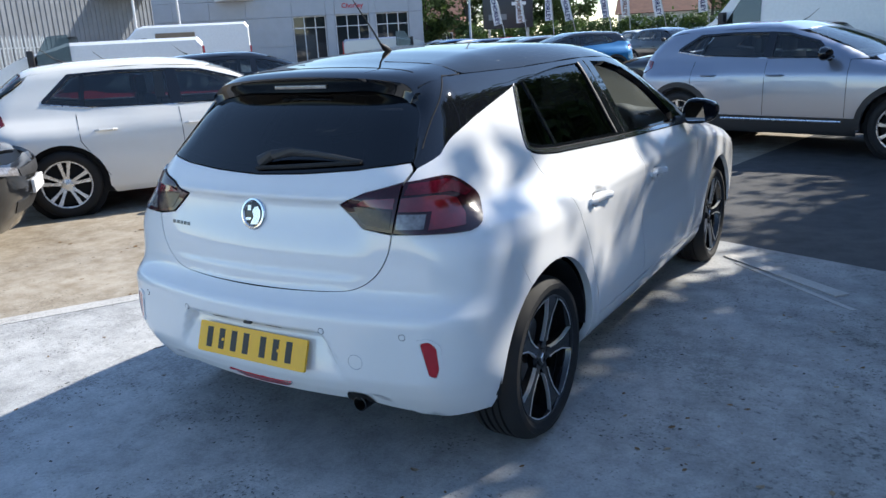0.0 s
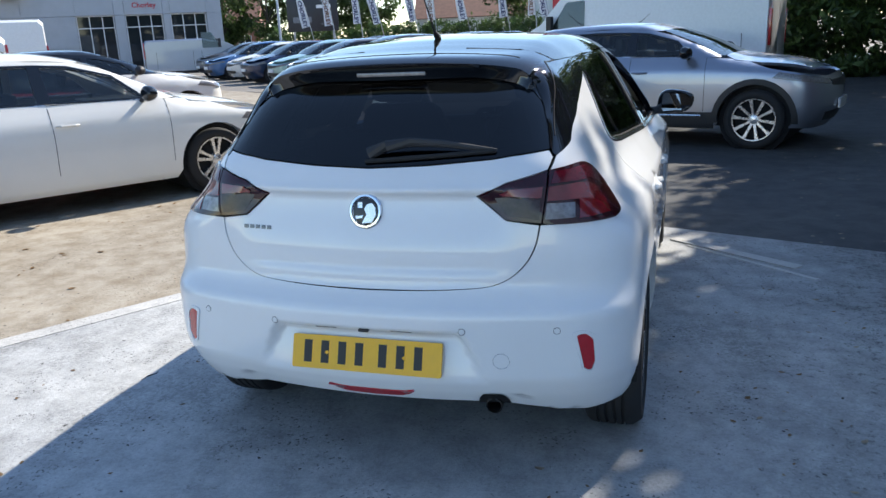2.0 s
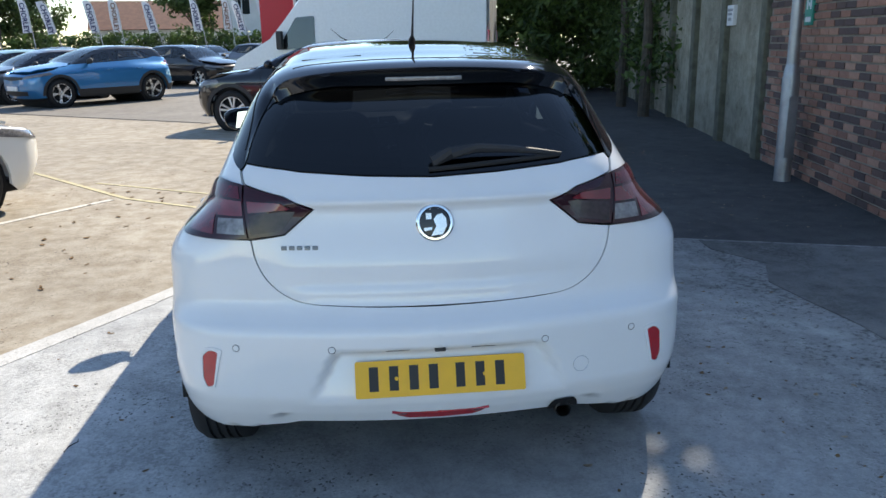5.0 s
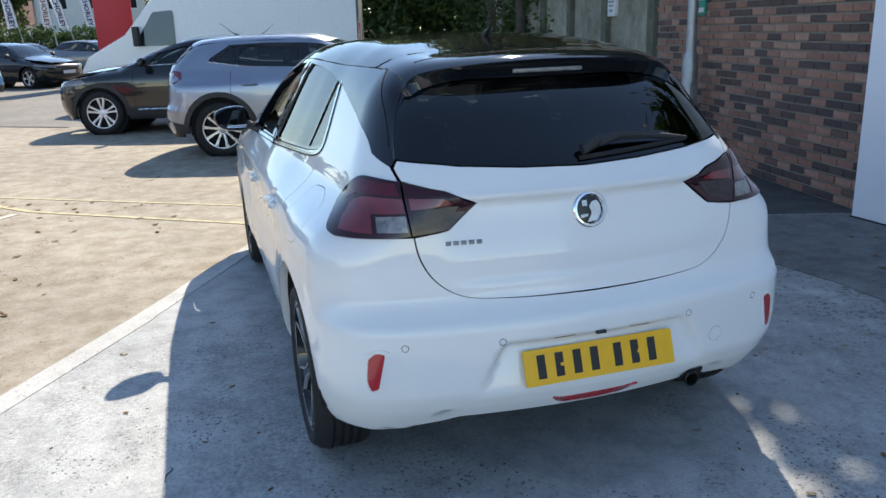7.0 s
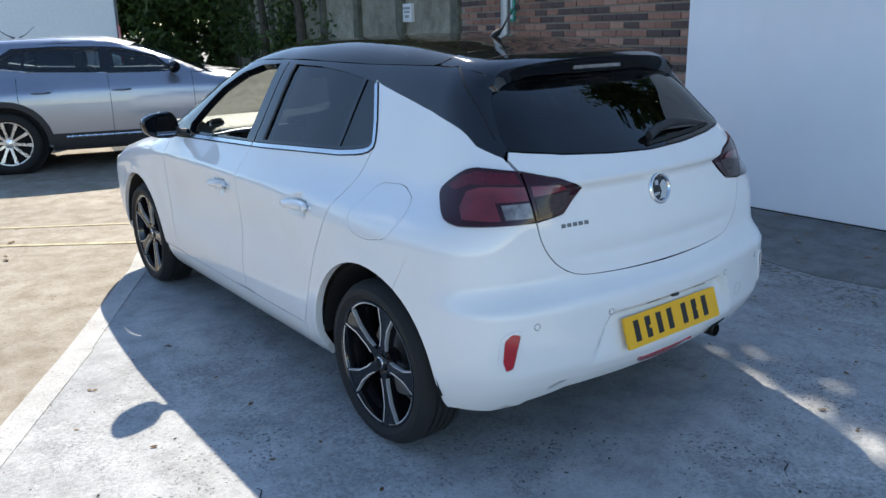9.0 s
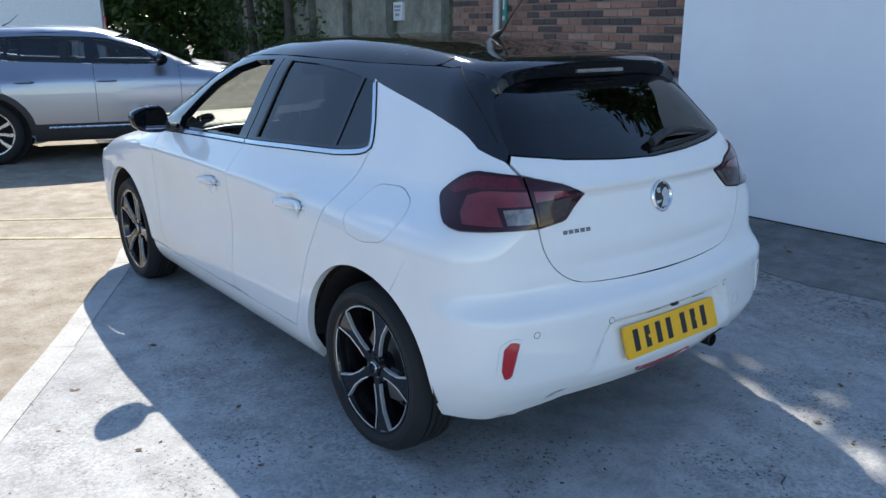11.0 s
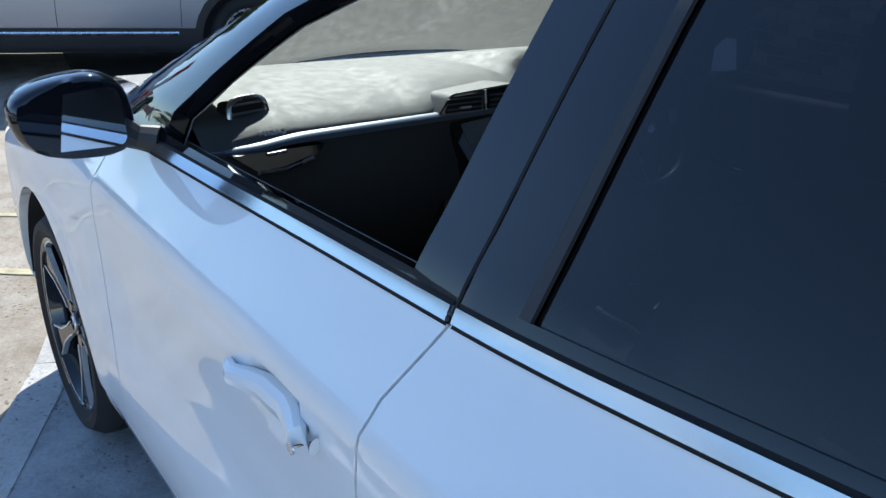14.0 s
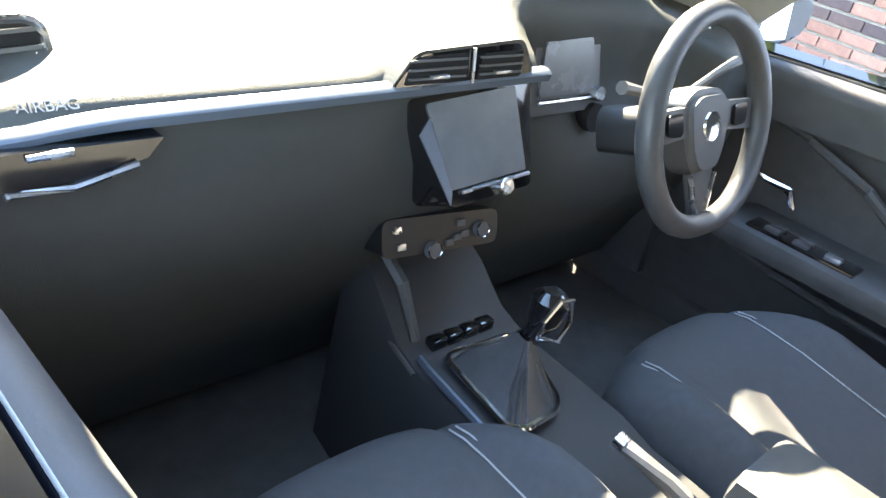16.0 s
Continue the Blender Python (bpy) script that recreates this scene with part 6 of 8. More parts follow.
part("vent_divider", bm, M_SATIN, cv)
# touch screen, tilted back
SM = facing(Vector((-0.055, 2.41, 0.912)), Vector((-0.08, -1, 0.5)))
bm = bmesh.new()
slab(bm, rounded([(-0.098, -0.074), (0.046, -0.060), (0.060, 0.082), (-0.150, 0.064)], 0.010), -0.075, 0.0, SM)
scr = part("touch_screen", bm, M_PIANO, dash, "glossy touch screen")
bm = bmesh.new()
slab(bm, rounded([(-0.098, -0.052), (0.036, -0.038), (0.028, 0.074), (-0.122, 0.058)], 0.004), 0.0, 0.003, SM)
part("display", bm, M_SCREEN, scr)
bm = bmesh.new()
tube(bm, [SM @ Vector((-0.080, -0.056, 0.004)), SM @ Vector((0.040, -0.0435, 0.004))], [0.0025, 0.0025], 6)
part("bright_edge", bm, M_SATIN, scr)
bm = bmesh.new()
slab(bm, [(-0.100, -0.070), (-0.096, -0.054), (-0.120, 0.040), (-0.138, 0.020)], 0.0005, 0.003, SM)
part("side_edge", bm, M_STRIP, scr)
bm = bmesh.new()
lathe(bm, [(0.0, 0.012), (0.010, 0.0115), (0.012, 0.010), (0.012, 0.007), (0.011, 0.0)], 18, axis="z")
bmesh.ops.transform(bm, matrix=SM @ Matrix.Translation((-0.007, -0.056, 0.0)), verts=bm.verts)
part("volume_knob", bm, M_SATIN, scr)
# climate panel
CM = facing(Vector((-0.095, 2.440, 0.765)), Vector((-0.1, -1, 0.30)))
bm = bmesh.new()
slab(bm, rounded([(-0.105, -0.020), (0.10, -0.026), (0.10, 0.026), (-0.105, 0.034)], 0.015), -0.05, 0.0, CM)
cl = part("climate_panel", bm, plain("dark_climate_plastic", (0.015, 0.015, 0.016), 0.5), dash)
for x, y in ((-0.022, -0.018), (0.065, 0.0)):
    km = CM @ Matrix.Translation((x, y, 0))
    bm = bmesh.new()
    lathe(bm, [(0.0, 0.0125), (0.009, 0.0115), (0.010, 0.009), (0.009, 0.0)], 24, axis="z")
    bmesh.ops.transform(bm, matrix=km, verts=bm.verts)
    part("climate_knob", bm, M_TRIMDARK, cl)
    bm = bmesh.new()
    lathe(bm, [(0.0088, 0.0122), (0.0112, 0.0112), (0.0098, 0.0102)], 24, axis="z")
    bmesh.ops.transform(bm, matrix=km, verts=bm.verts)
    part("knob_ring", bm, M_CHROME, cl)
for j in range(6):
    bm = bmesh.new()
    box(bm, -0.007, 0.007, -0.005, 0.005, 0, 0.005, 0.0015, CM @ Matrix.Translation(((-0.082, 0.018, 0), (-0.075, -0.006, 0), (0.008, -0.012, 0), (0.022, -0.006, 0), (0.036, -0.003, 0), (0.028, 0.014, 0))[j]))
    part("button", bm, M_SATIN if j < 2 else M_TRIMDARK, cl)
# instrument display
IM = facing(Vector((0.25, 2.56, 0.945)), Vector((0, -1, 0.25)))
bm = bmesh.new()
slab(bm, rounded([(-0.090, -0.075), (0.105, -0.075), (0.092, 0.060), (-0.078, 0.060)], 0.012), -0.05, -0.002, IM)
ins = part("instrument_panel", bm, M_TRIMDARK, dash)
bm = bmesh.new()
slab(bm, rounded([(-0.072, -0.042), (0.080, -0.044), (0.065, 0.050), (-0.060, 0.044)], 0.008), -0.002, 0.004, IM)
part("display", bm, plain("grey_display", (0.16, 0.165, 0.17), 0.25), ins)
bm = bmesh.new()
tube(bm, [IM @ Vector((-0.075, -0.052, 0.006)), IM @ Vector((0.09, -0.052, 0.006))], [0.003, 0.003], 6)
part("bright_edge", bm, M_SATIN, ins)
bm = bmesh.new()
cyl(bm, IM @ Vector((0.078, -0.046, 0.0)), IM @ Vector((0.078, -0.046, 0.02)), 0.013, seg=16)
part("start_button", bm, M_SATIN, ins)
bm = bmesh.new()
cyl(bm, (0.335, 2.575, 0.852), (0.335, 2.53, 0.86), 0.026, seg=18)
part("key_socket", bm, M_GAP, dash)
# mark of the airbag on the passenger side
cu = bpy.data.curves.new("airbag_mark", "FONT")
cu.body, cu.size, cu.extrude = "AIRBAG", 0.015, 0.0006
cu.align_x = cu.align_y = "CENTER"
tmp = bpy.data.objects.new("airbag_mark", cu)
tmp_me = bpy.data.meshes.new_from_object(tmp)
tmp_me.materials.append(M_SATIN)
o = new("airbag_mark", tmp_me)
bpy.data.objects.remove(tmp)
o.matrix_world = facing(Vector((-0.605, 2.4585, 0.9935)), Vector((0, -0.62, 0.78)), (0, 0.78, 0.62))
o.parent = dash

# steering wheel
stw = new("steering_wheel")
stw.parent = car
stw["label"] = "black leather steering wheel with plain round badge"
WM = facing(Vector((0.272, 2.297, 0.948)), Vector((0, -0.95, 0.31)))
bm = bmesh.new()
pts, rr = [], []
for k in range(48):
    t = 2 * math.pi * k / 48
    r = 0.163 - 0.012 * max(0, -math.sin(t)) ** 6
    pts.append(WM @ Vector((r * math.cos(t), r * math.sin(t), 0)))
    rr.append(0.0175 + 0.002 * abs(math.cos(t)))
tube(bm, pts, rr, 12, closed=True)
part("wheel_rim", bm, M_LEATHER, stw, smooth=80)
bm = bmesh.new()
slab(bm, rounded([(-0.055, -0.035), (-0.03, -0.075), (0.03, -0.075), (0.055, -0.035), (0.066, 0.035), (0.035, 0.055), (-0.035, 0.055), (-0.066, 0.035)], 0.02), -0.045, 0.004, WM)
bmesh.ops.bevel(bm, geom=[e for e in bm.edges if all((WM.inverted() @ v.co).z > 0 for v in e.verts)], offset=0.010, segments=3, affect="EDGES")
part("airbag_cover", bm, M_TRIMDARK, stw, smooth=50)
for sx in (-1, 1):
    bm = bmesh.new()
    slab(bm, [(sx * 0.05, -0.012), (sx * 0.155, -0.018), (sx * 0.155, 0.030), (sx * 0.055, 0.032)], -0.018, -0.004, WM)
    bmesh.ops.recalc_face_normals(bm, faces=bm.faces)
    part("spoke", bm, M_TRIMDARK, stw)
    bm = bmesh.new()
    slab(bm, rounded([(sx * 0.075, -0.008), (sx * 0.115, -0.006), (sx * 0.118, 0.026), (sx * 0.078, 0.026)], 0.01), -0.006, 0.002, WM)
    bmesh.ops.recalc_face_normals(bm, faces=bm.faces)
    part("button_pad", bm, M_PIANO, stw)
    bm = bmesh.new()
    tube(bm, [WM @ Vector((sx * 0.036, -0.075, -0.004)), WM @ Vector((sx * 0.022, -0.115, -0.006)), WM @ Vector((sx * 0.008, -0.142, -0.006))], [0.004, 0.005, 0.005], 6)
    part("bright_edge", bm, M_SATIN, stw)
bm = bmesh.new()
slab(bm, [(-0.032, -0.07), (0.032, -0.07), (0.010, -0.150), (-0.010, -0.150)], -0.02, -0.006, WM)
part("spoke", bm, M_TRIMDARK, stw)
bm = bmesh.new()
lathe(bm, [(0.003, 0.024), (0.007, 0.022), (0.006, 0.019), (0.005, 0.0)], 24, axis="z")
bmesh.ops.transform(bm, matrix=WM, verts=bm.verts)
part("badge", bm, M_CHROME, stw)
bm = bmesh.new()
slab(bm, rounded([(-0.030, -0.055), (0.040, -0.055), (0.050, 0.005), (0.036, 0.020), (-0.020, 0.020), (-0.034, 0.0)], 0.014), -0.18, -0.05, WM)
part("steering_column", bm, M_COLUMN, stw, "dark column shroud", smooth=40)
bm = bmesh.new()
tube(bm, [WM @ Vector((0.05, 0.045, -0.06)), WM @ Vector((0.13, 0.075, -0.05)), WM @ Vector((0.165, 0.085, -0.045))], [0.007, 0.008, 0.010], 8)
part("stalk", bm, M_TRIMDARK, stw)
bm = bmesh.new()
tube(bm, [WM @ Vector((-0.05, 0.045, -0.06)), WM @ Vector((-0.13, 0.06, -0.05)), WM @ Vector((-0.165, 0.065, -0.045))], [0.007, 0.008, 0.010], 8)
part("stalk", bm, M_TRIMDARK, stw)

# centre console
con = new("centre_console")
con.parent = car
bm = bmesh.new()
rows = []
for y, z, w in ((2.56, 0.72, 0.10), (2.48, 0.665, 0.115), (2.42, 0.612, 0.118), (2.36, 0.592, 0.118), (2.16, 0.585, 0.112), (2.10, 0.575, 0.105), (1.75, 0.56, 0.10), (1.45, 0.55, 0.10)):
    cx = -0.055
    rows.append([bm.verts.new((cx + dx, y, zz)) for dx, zz in ((-w - 0.02, 0.32), (-w - 0.004, z - 0.03), (-w + 0.008, z), (w - 0.008, z), (w + 0.004, z - 0.03), (w + 0.02, 0.32))])
for a, b in zip(rows, rows[1:]):
    for j in range(5):
        bm.faces.new((a[j], b[j], b[j + 1], a[j + 1]))
bm.faces.new(rows[-1])
bmesh.ops.recalc_face_normals(bm, faces=bm.faces)
part("console_body", bm, M_COLUMN, con)
GZ = 0.600
fr = [(-0.112, 2.374), (0.018, 2.366), (0.030, 2.345), (-0.028, 2.225), (-0.05, 2.208), (-0.120, 2.206), (-0.136, 2.222)]
fr = rounded(fr, 0.02)
bm = bmesh.new()
tube(bm, [(x, y, GZ) for x, y in fr], 0.0055, 6, closed=True)
part("gear_surround", bm, M_CHROME, con, "bright gear lever surround")
bm = bmesh.new()
cx, cy = -0.052, 2.288
r0 = [bm.verts.new((x, y, GZ - 0.006)) for x, y in fr]
r1 = [bm.verts.new((cx + (x - cx) * 0.72, cy + (y - cy) * 0.72 + 0.004, GZ + 0.020 + 0.006 * math.sin(i * 2.1))) for i, (x, y) in enumerate(fr)]
r2 = [bm.verts.new((cx + (x - cx) * 0.36, cy + (y - cy) * 0.36, GZ + 0.048 + 0.004 * math.sin(i * 1.3))) for i, (x, y) in enumerate(fr)]
r3 = [bm.verts.new((cx + (x - cx) * 0.16, cy + (y - cy) * 0.16, GZ + 0.078)) for i, (x, y) in enumerate(fr)]
for a, b in ((r0, r1), (r1, r2), (r2, r3)):
    for j in range(len(a)):
        bm.faces.new((a[j], a[(j + 1) % len(a)], b[(j + 1) % len(a)], b[j]))
bmesh.ops.recalc_face_normals(bm, faces=bm.faces)
part("gear_gaiter", bm, M_LEATHER, con)
bm = bmesh.new()
tube(bm, [(-0.05, 2.288, 0.668), (-0.046, 2.282, 0.69), (-0.042, 2.276, 0.715), (-0.04, 2.274, 0.742), (-0.04, 2.275, 0.754)], [0.013, 0.016, 0.026, 0.028, 0.014], 14)
knob = part("gear_knob", bm, M_PIANO, con)
bm = bmesh.new()
tube(bm, [(-0.066, 2.262, 0.695), (-0.070, 2.258, 0.725), (-0.056, 2.250, 0.757), (-0.036, 2.246, 0.755), (-0.022, 2.248, 0.715), (-0.038, 2.246, 0.688)], 0.0038, 6, closed=True)
part("chrome_edge", bm, M_CHROME, knob)
bm = bmesh.new()
lathe(bm, [(-0.003, 0.016), (0.003, 0.0165)], 18, axis="z")
bmesh.ops.transform(bm, matrix=Matrix.Translation((-0.049, 2.287, 0.672)), verts=bm.verts)
part("chrome_ring", bm, M_CHROME, knob)
bm = bmesh.new()
tube(bm, [(-0.150, 2.385, 0.604), (-0.155, 2.36, 0.602), (-0.166, 2.21, 0.594)], [0.007, 0.008, 0.006], 6, flat=0.7)
part("bright_edge", bm, M_STRIP, con)
for q in range(4):
    bm = bmesh.new()
    box(bm, -0.122 + 0.033 * q, -0.092 + 0.033 * q, 2.388, 2.408, 0.600, 0.619, 0.004)
    part("console_switch", bm, M_PIANO, con)
# footwell panel beside the console, with its pale seam
bm = bmesh.new()
tube(bm, [(-0.155, 2.56, 0.655), (-0.165, 2.45, 0.612), (-0.172, 2.37, 0.594)], [0.004, 0.004, 0.004], 6)
part("console_seam", bm, M_ARM, con)
bm = bmesh.new()
tube(bm, [(-0.165, 2.53, 0.76), (-0.158, 2.44, 0.70), (-0.150, 2.40, 0.625)], [0.010, 0.010, 0.008], 6)
part("console_edge", bm, M_ARM, con)
bm = bmesh.new()
tube(bm, [(-0.052, 2.100, 0.628), (-0.050, 2.03, 0.620), (-0.045, 1.90, 0.592), (-0.04, 1.82, 0.57)], [0.011, 0.013, 0.014, 0.016], 10)
hb = part("hand_brake", bm, M_LEATHER, con)
bm = bmesh.new()
cyl(bm, (-0.0522, 2.113, 0.630), (-0.052, 2.098, 0.628), 0.0115, seg=14)
part("chrome_button", bm, M_SATIN, hb)
bm = bmesh.new()
box(bm, -0.10, 0.045, 1.62, 1.965, 0.60, 0.725, 0.03)
part("centre_armrest", bm, M_ARM, con, "padded centre armrest")


def front_seat(cx, lift=0.0, ahead=0.0):
    s = new("front_seat")
    s.parent = car
    s["label"] = "black cloth and leatherette front seat, grey stitching"
    bm = bmesh.new()
    rows = []
    zc = pchip([(1.60, 0.50), (1.75, 0.545), (1.95, 0.575), (2.10, 0.596), (2.18, 0.600), (2.22, 0.592), (2.25, 0.566), (2.262, 0.52), (2.268, 0.44)])
    for y in (1.62, 1.70, 1.78, 1.86, 1.94, 2.02, 2.08, 2.13, 2.17, 2.20, 2.222, 2.240, 2.252, 2.259, 2.264, 2.267):
        row = []
        for k in range(25):
            u = -1 + 2 * k / 24
            bol = 0.034 * float(step01(0.50, 0.80, abs(u))) * float(1 - step01(2.10, 2.24, y)) - 0.10 * float(step01(0.86, 1.0, abs(u))) ** 1.5 - 0.010 * math.exp(-((abs(u) - 0.58) / 0.05) ** 2)
            # the front edge is bowed, its corners drawn back
            yy = y - 0.09 * abs(u) ** 2.6 * float(step01(1.8, 2.2, y))
            row.append(bm.verts.new((cx + u * 0.255, yy + 0.02 + ahead, float(zc(y)) + bol + lift)))
        rows.append(row)
    for a, b in zip(rows, rows[1:]):
        for j in range(24):
            bm.faces.new((a[j], a[j + 1], b[j + 1], b[j]))
    for j, sgn in ((0, -1), (24, 1)):
        low = [bm.verts.new((r[j].co.x + sgn * 0.012, r[j].co.y, 0.34)) for r in rows]
        for i in range(len(rows) - 1):
            bm.faces.new((rows[i][j], rows[i + 1][j], low[i + 1], low[i]))
    bmesh.ops.recalc_face_normals(bm, faces=bm.faces)
    part("seat_cushion", bm, M_SEAT, s, smooth=70)
    for sgn in (-1, 1):
        for d in (0.0, 0.012):
            bm = bmesh.new()
            tube(bm, [(cx + sgn * (0.148 + d), y + ahead, float(zc(y)) - 0.005 + 0.002 + lift) for y in (1.8, 1.95, 2.08, 2.15, 2.19, 2.215)], 0.0014, 5)
            part("stitching", bm, M_STITCH, s)
    bm = bmesh.new()
    rows = []
    for z, y, w, th in ((0.50, 1.66, 0.24, 0.10), (0.62, 1.645, 0.255, 0.11), (0.8, 1.60, 0.26, 0.10), (1.0, 1.545, 0.24, 0.09), (1.12, 1.51, 0.19, 0.08), (1.15, 1.495, 0.15, 0.05)):
        row = []
        for k in range(20):
            t = 2 * math.pi * k / 20
            c, q = math.cos(t), math.sin(t)
            bol = 0.035 * float(step01(0.6, 0.9, abs(c))) if q > 0 else 0
            row.append(bm.verts.new((cx + math.copysign(abs(c) ** 0.7, c) * w, y + math.copysign(abs(q) ** 0.6, q) * th * 0.6 + bol, z)))
        rows.append(row)
    for a, b in zip(rows, rows[1:]):
        for j in range(20):
            bm.faces.new((a[j], a[(j + 1) % 20], b[(j + 1) % 20], b[j]))
    bm.faces.new(rows[-1])
    part("seat_back", bm, M_SEATSIDE, s, smooth=70)
    bm = bmesh.new()
    box(bm, cx - 0.13, cx + 0.13, 1.42, 1.52, 1.16, 1.33, 0.04)
    part("headrest", bm, M_SEATSIDE, s, smooth=70)


front_seat(-0.375, 0.03, 0.03)
front_seat(0.335)
bench = new("rear_bench")
bench.parent = car
bm = bmesh.new()
box(bm, -0.62, 0.62, 0.90, 1.38, 0.36, 0.56, 0.06)
part("seat_cushion", bm, M_SEAT, bench, smooth=60)
bm = bmesh.new()
box(bm, -0.60, 0.60, 0.78, 0.92, 0.5, 0.98, 0.05, Matrix.Translation((0, 0, 0)))
part("seat_back", bm, M_SEAT, bench, smooth=60)
for x in (-0.38, 0.38):
    bm = bmesh.new()
    box(bm, x - 0.13, x + 0.13, 0.78, 0.86, 0.98, 1.10, 0.03)
    part("headrest", bm, M_SEAT, bench, smooth=60)
bm = bmesh.new()
box(bm, -0.55, 0.55, 0.30, 0.78, 0.93, 0.945, 0.004)
part("parcel_shelf", bm, M_CARPET, car)
bm = bmesh.new()
box(bm, -0.11, 0.11, 2.38, 2.41, 1.235, 1.30, 0.012)
part("rear_view_mirror", bm, M_TRIMDARK, car)


# ---------------------------------------------------------------- other parked vehicles
def spec(L, W, Hh, ax, wb, belt, hood, ywb, yroof, ytop, zrg, clear=0.2, R=0.33, nose=0.78):
    return dict(L=L, W=W / 2, H=Hh, ax=ax, wb=wb, belt=belt, hood=hood, ywb=ywb, yroof=yroof, ytop=ytop, zrg=zrg, clear=clear, R=R, nose=nose)


HATCH = spec(4.37, 1.81, 1.485, 0.80, 2.66, (0.98, 1.05), 1.0, 3.20, 2.35, 0.55, 1.07, R=0.325)
SMALL = spec(4.06, 1.765, 1.435, 0.68, 2.54, (0.97, 1.05), 0.99, 3.0, 2.2, 0.45, 1.06, R=0.31)
SUV = spec(4.22, 1.81, 1.495, 0.82, 2.60, (1.05, 1.13), 1.08, 3.05, 2.25, 0.45, 1.12, clear=0.26, R=0.345, nose=0.88)


def other_car(name, label, m, paint, sp, roof=None, pillars=None, cladding=None, style="ten", rim=M_RIMFACE, rimdark=M_RIMBLACK, step=0.10, doors=False, glass=M_FARGLASS, group=""):
    L, W, HH, ax, wb, R = sp["L"], sp["W"], sp["H"], sp["ax"], sp["wb"], sp["R"]
    bf, br = sp["belt"]
    fx = ax + wb
    roof, pillars = roof or paint, pillars or M_BLACKGLOSS
    k = W / 0.872
    hb = bf
    side = [(0.15, 0.76 * k), (0.26, 0.84 * k), (0.45, 0.866 * k), (0.68, 0.872 * k), (hb - 0.18, 0.864 * k), (hb - 0.09, 0.835 * k), (hb, 0.79 * k), (hb + 0.1, 0.74 * k), (hb + 0.22, 0.675 * k), (HH - 0.12, 0.60 * k), (HH, 0.54 * k)]
    zr = sp["zrg"]
    rear = [(0.15, 0.16), (0.3, 0.05), (0.42, 0.0), (0.6, 0.0), (0.66, 0.03), (0.85, 0.06), (zr - 0.04, 0.10), (zr + 0.02, 0.14), (HH - 0.12, sp["ytop"] - 0.08), (HH - 0.06, sp["ytop"]), (HH + 0.05, sp["ytop"] + 0.4)]
    front = [(0.15, L - 0.2), (0.3, L - 0.08), (0.5, L), (0.65, L), (sp["nose"] - 0.02, L - 0.06), (sp["nose"] + 0.1, L - 0.25), (1.6, L - 1.0)]
    top = [(-0.2, HH - 0.1), (sp["ytop"], HH - 0.055), (1.0, HH - 0.012), (1.5, HH), (1.9, HH - 0.012), (sp["yroof"], HH - 0.09), ((sp["yroof"] + sp["ywb"]) / 2, (HH - 0.09 + sp["hood"]) / 2 + 0.025), (sp["ywb"], sp["hood"] + 0.02), (sp["ywb"] + 0.1, sp["hood"]), (L - 0.5, sp["nose"] + 0.12), (L - 0.1, sp["nose"]), (L + 0.2, sp["nose"] - 0.1)]
    h = Hull(side, [(0, 0.94), (0.4, 0.98), (0.8, 1), (L - 1.0, 1), (L - 0.4, 0.975), (L, 0.92)], [(0, 0.85), (0.5, 0.89), (1.0, 0.94), (1.6, 1), (2.4, 1), (L - 1, 0.97), (L, 0.9)], rear, front, top, crown=0.04, k=(0.2, 0.2, 0.08), y1=L - 0.65, split=(hb - 0.2, hb + 0.02))
    c = thing(name, label, "car", m, group)
    c.matrix_world = Matrix.Identity(4)
    ra, fa = (ax, R - 0.005, R + 0.065), (fx, R - 0.005, R + 0.065)
    cz = sp["clear"]
    yc = 0.95
    belt_pts = [("S", sp["ywb"] - 0.25, bf), ("S", 2.0, bf + (br - bf) * 0.35), ("S", 1.2, bf + (br - bf) * 0.8), ("S", yc - 0.1, br)]
    cpil = [("S", 0.62, br + 0.05), ("R", 0.60 * k, zr + 0.03)]
    low = arch(*fa, -6, 186, 14) + [("S", fx - R - 0.11, cz), ("S", ax + R + 0.11, cz)] + arch(*ra, -6, 186, 14)
    half = [("R", 0.0, zr), ("R", 0.4, zr + 0.012)] + cpil[::-1] + belt_pts[::-1] + [("S", sp["ywb"] - 0.05, bf - 0.005), ("S", sp["ywb"] + 0.25, sp["hood"] - 0.075), ("S", L - 0.72, sp["nose"] + 0.06), ("N", 0.55, sp["nose"] - 0.06), ("N", 0.0, sp["nose"] - 0.03), ("N", 0.0, cz - 0.02), ("N", 0.6, cz - 0.02), ("S", L - 0.42, cz)] + low + [("S", 0.36, cz + 0.04), ("R", 0.6, cz + 0.04), ("R", 0.0, cz + 0.06)]
    skin("body", h, c, paint, half, step=step, edge=min(step, 0.06), join=True)
    skin("bonnet", h, c, paint, [(0.0, sp["ywb"] + 0.03), (0.6, sp["ywb"] - 0.03), (0.70 * k, sp["ywb"] + 0.1), (0.68 * k, L - 0.75), (0.5, L - 0.25), (0.0, L - 0.13)], plan=True, step=step, edge=0.07, join=True, off=0.003)
    rl = [(sp["ytop"], 0.50), (0.8, 0.53), (1.2, 0.555), (1.7, 0.572), (sp["yroof"] - 0.1, 0.57), (sp["yroof"] + 0.15, 0.585), ((sp["yroof"] + sp["ywb"]) / 2 + 0.1, 0.62), (sp["ywb"] - 0.05, 0.68)]
    rl = [(y, x * k) for y, x in rl]
    rp = [h.shoot(np.array([(x, y, 0.6)]), np.array([(0, 0, 1.0)]))[0] for y, x in rl]
    rs = [(h.to_s(p), p[2]) for p in rp]
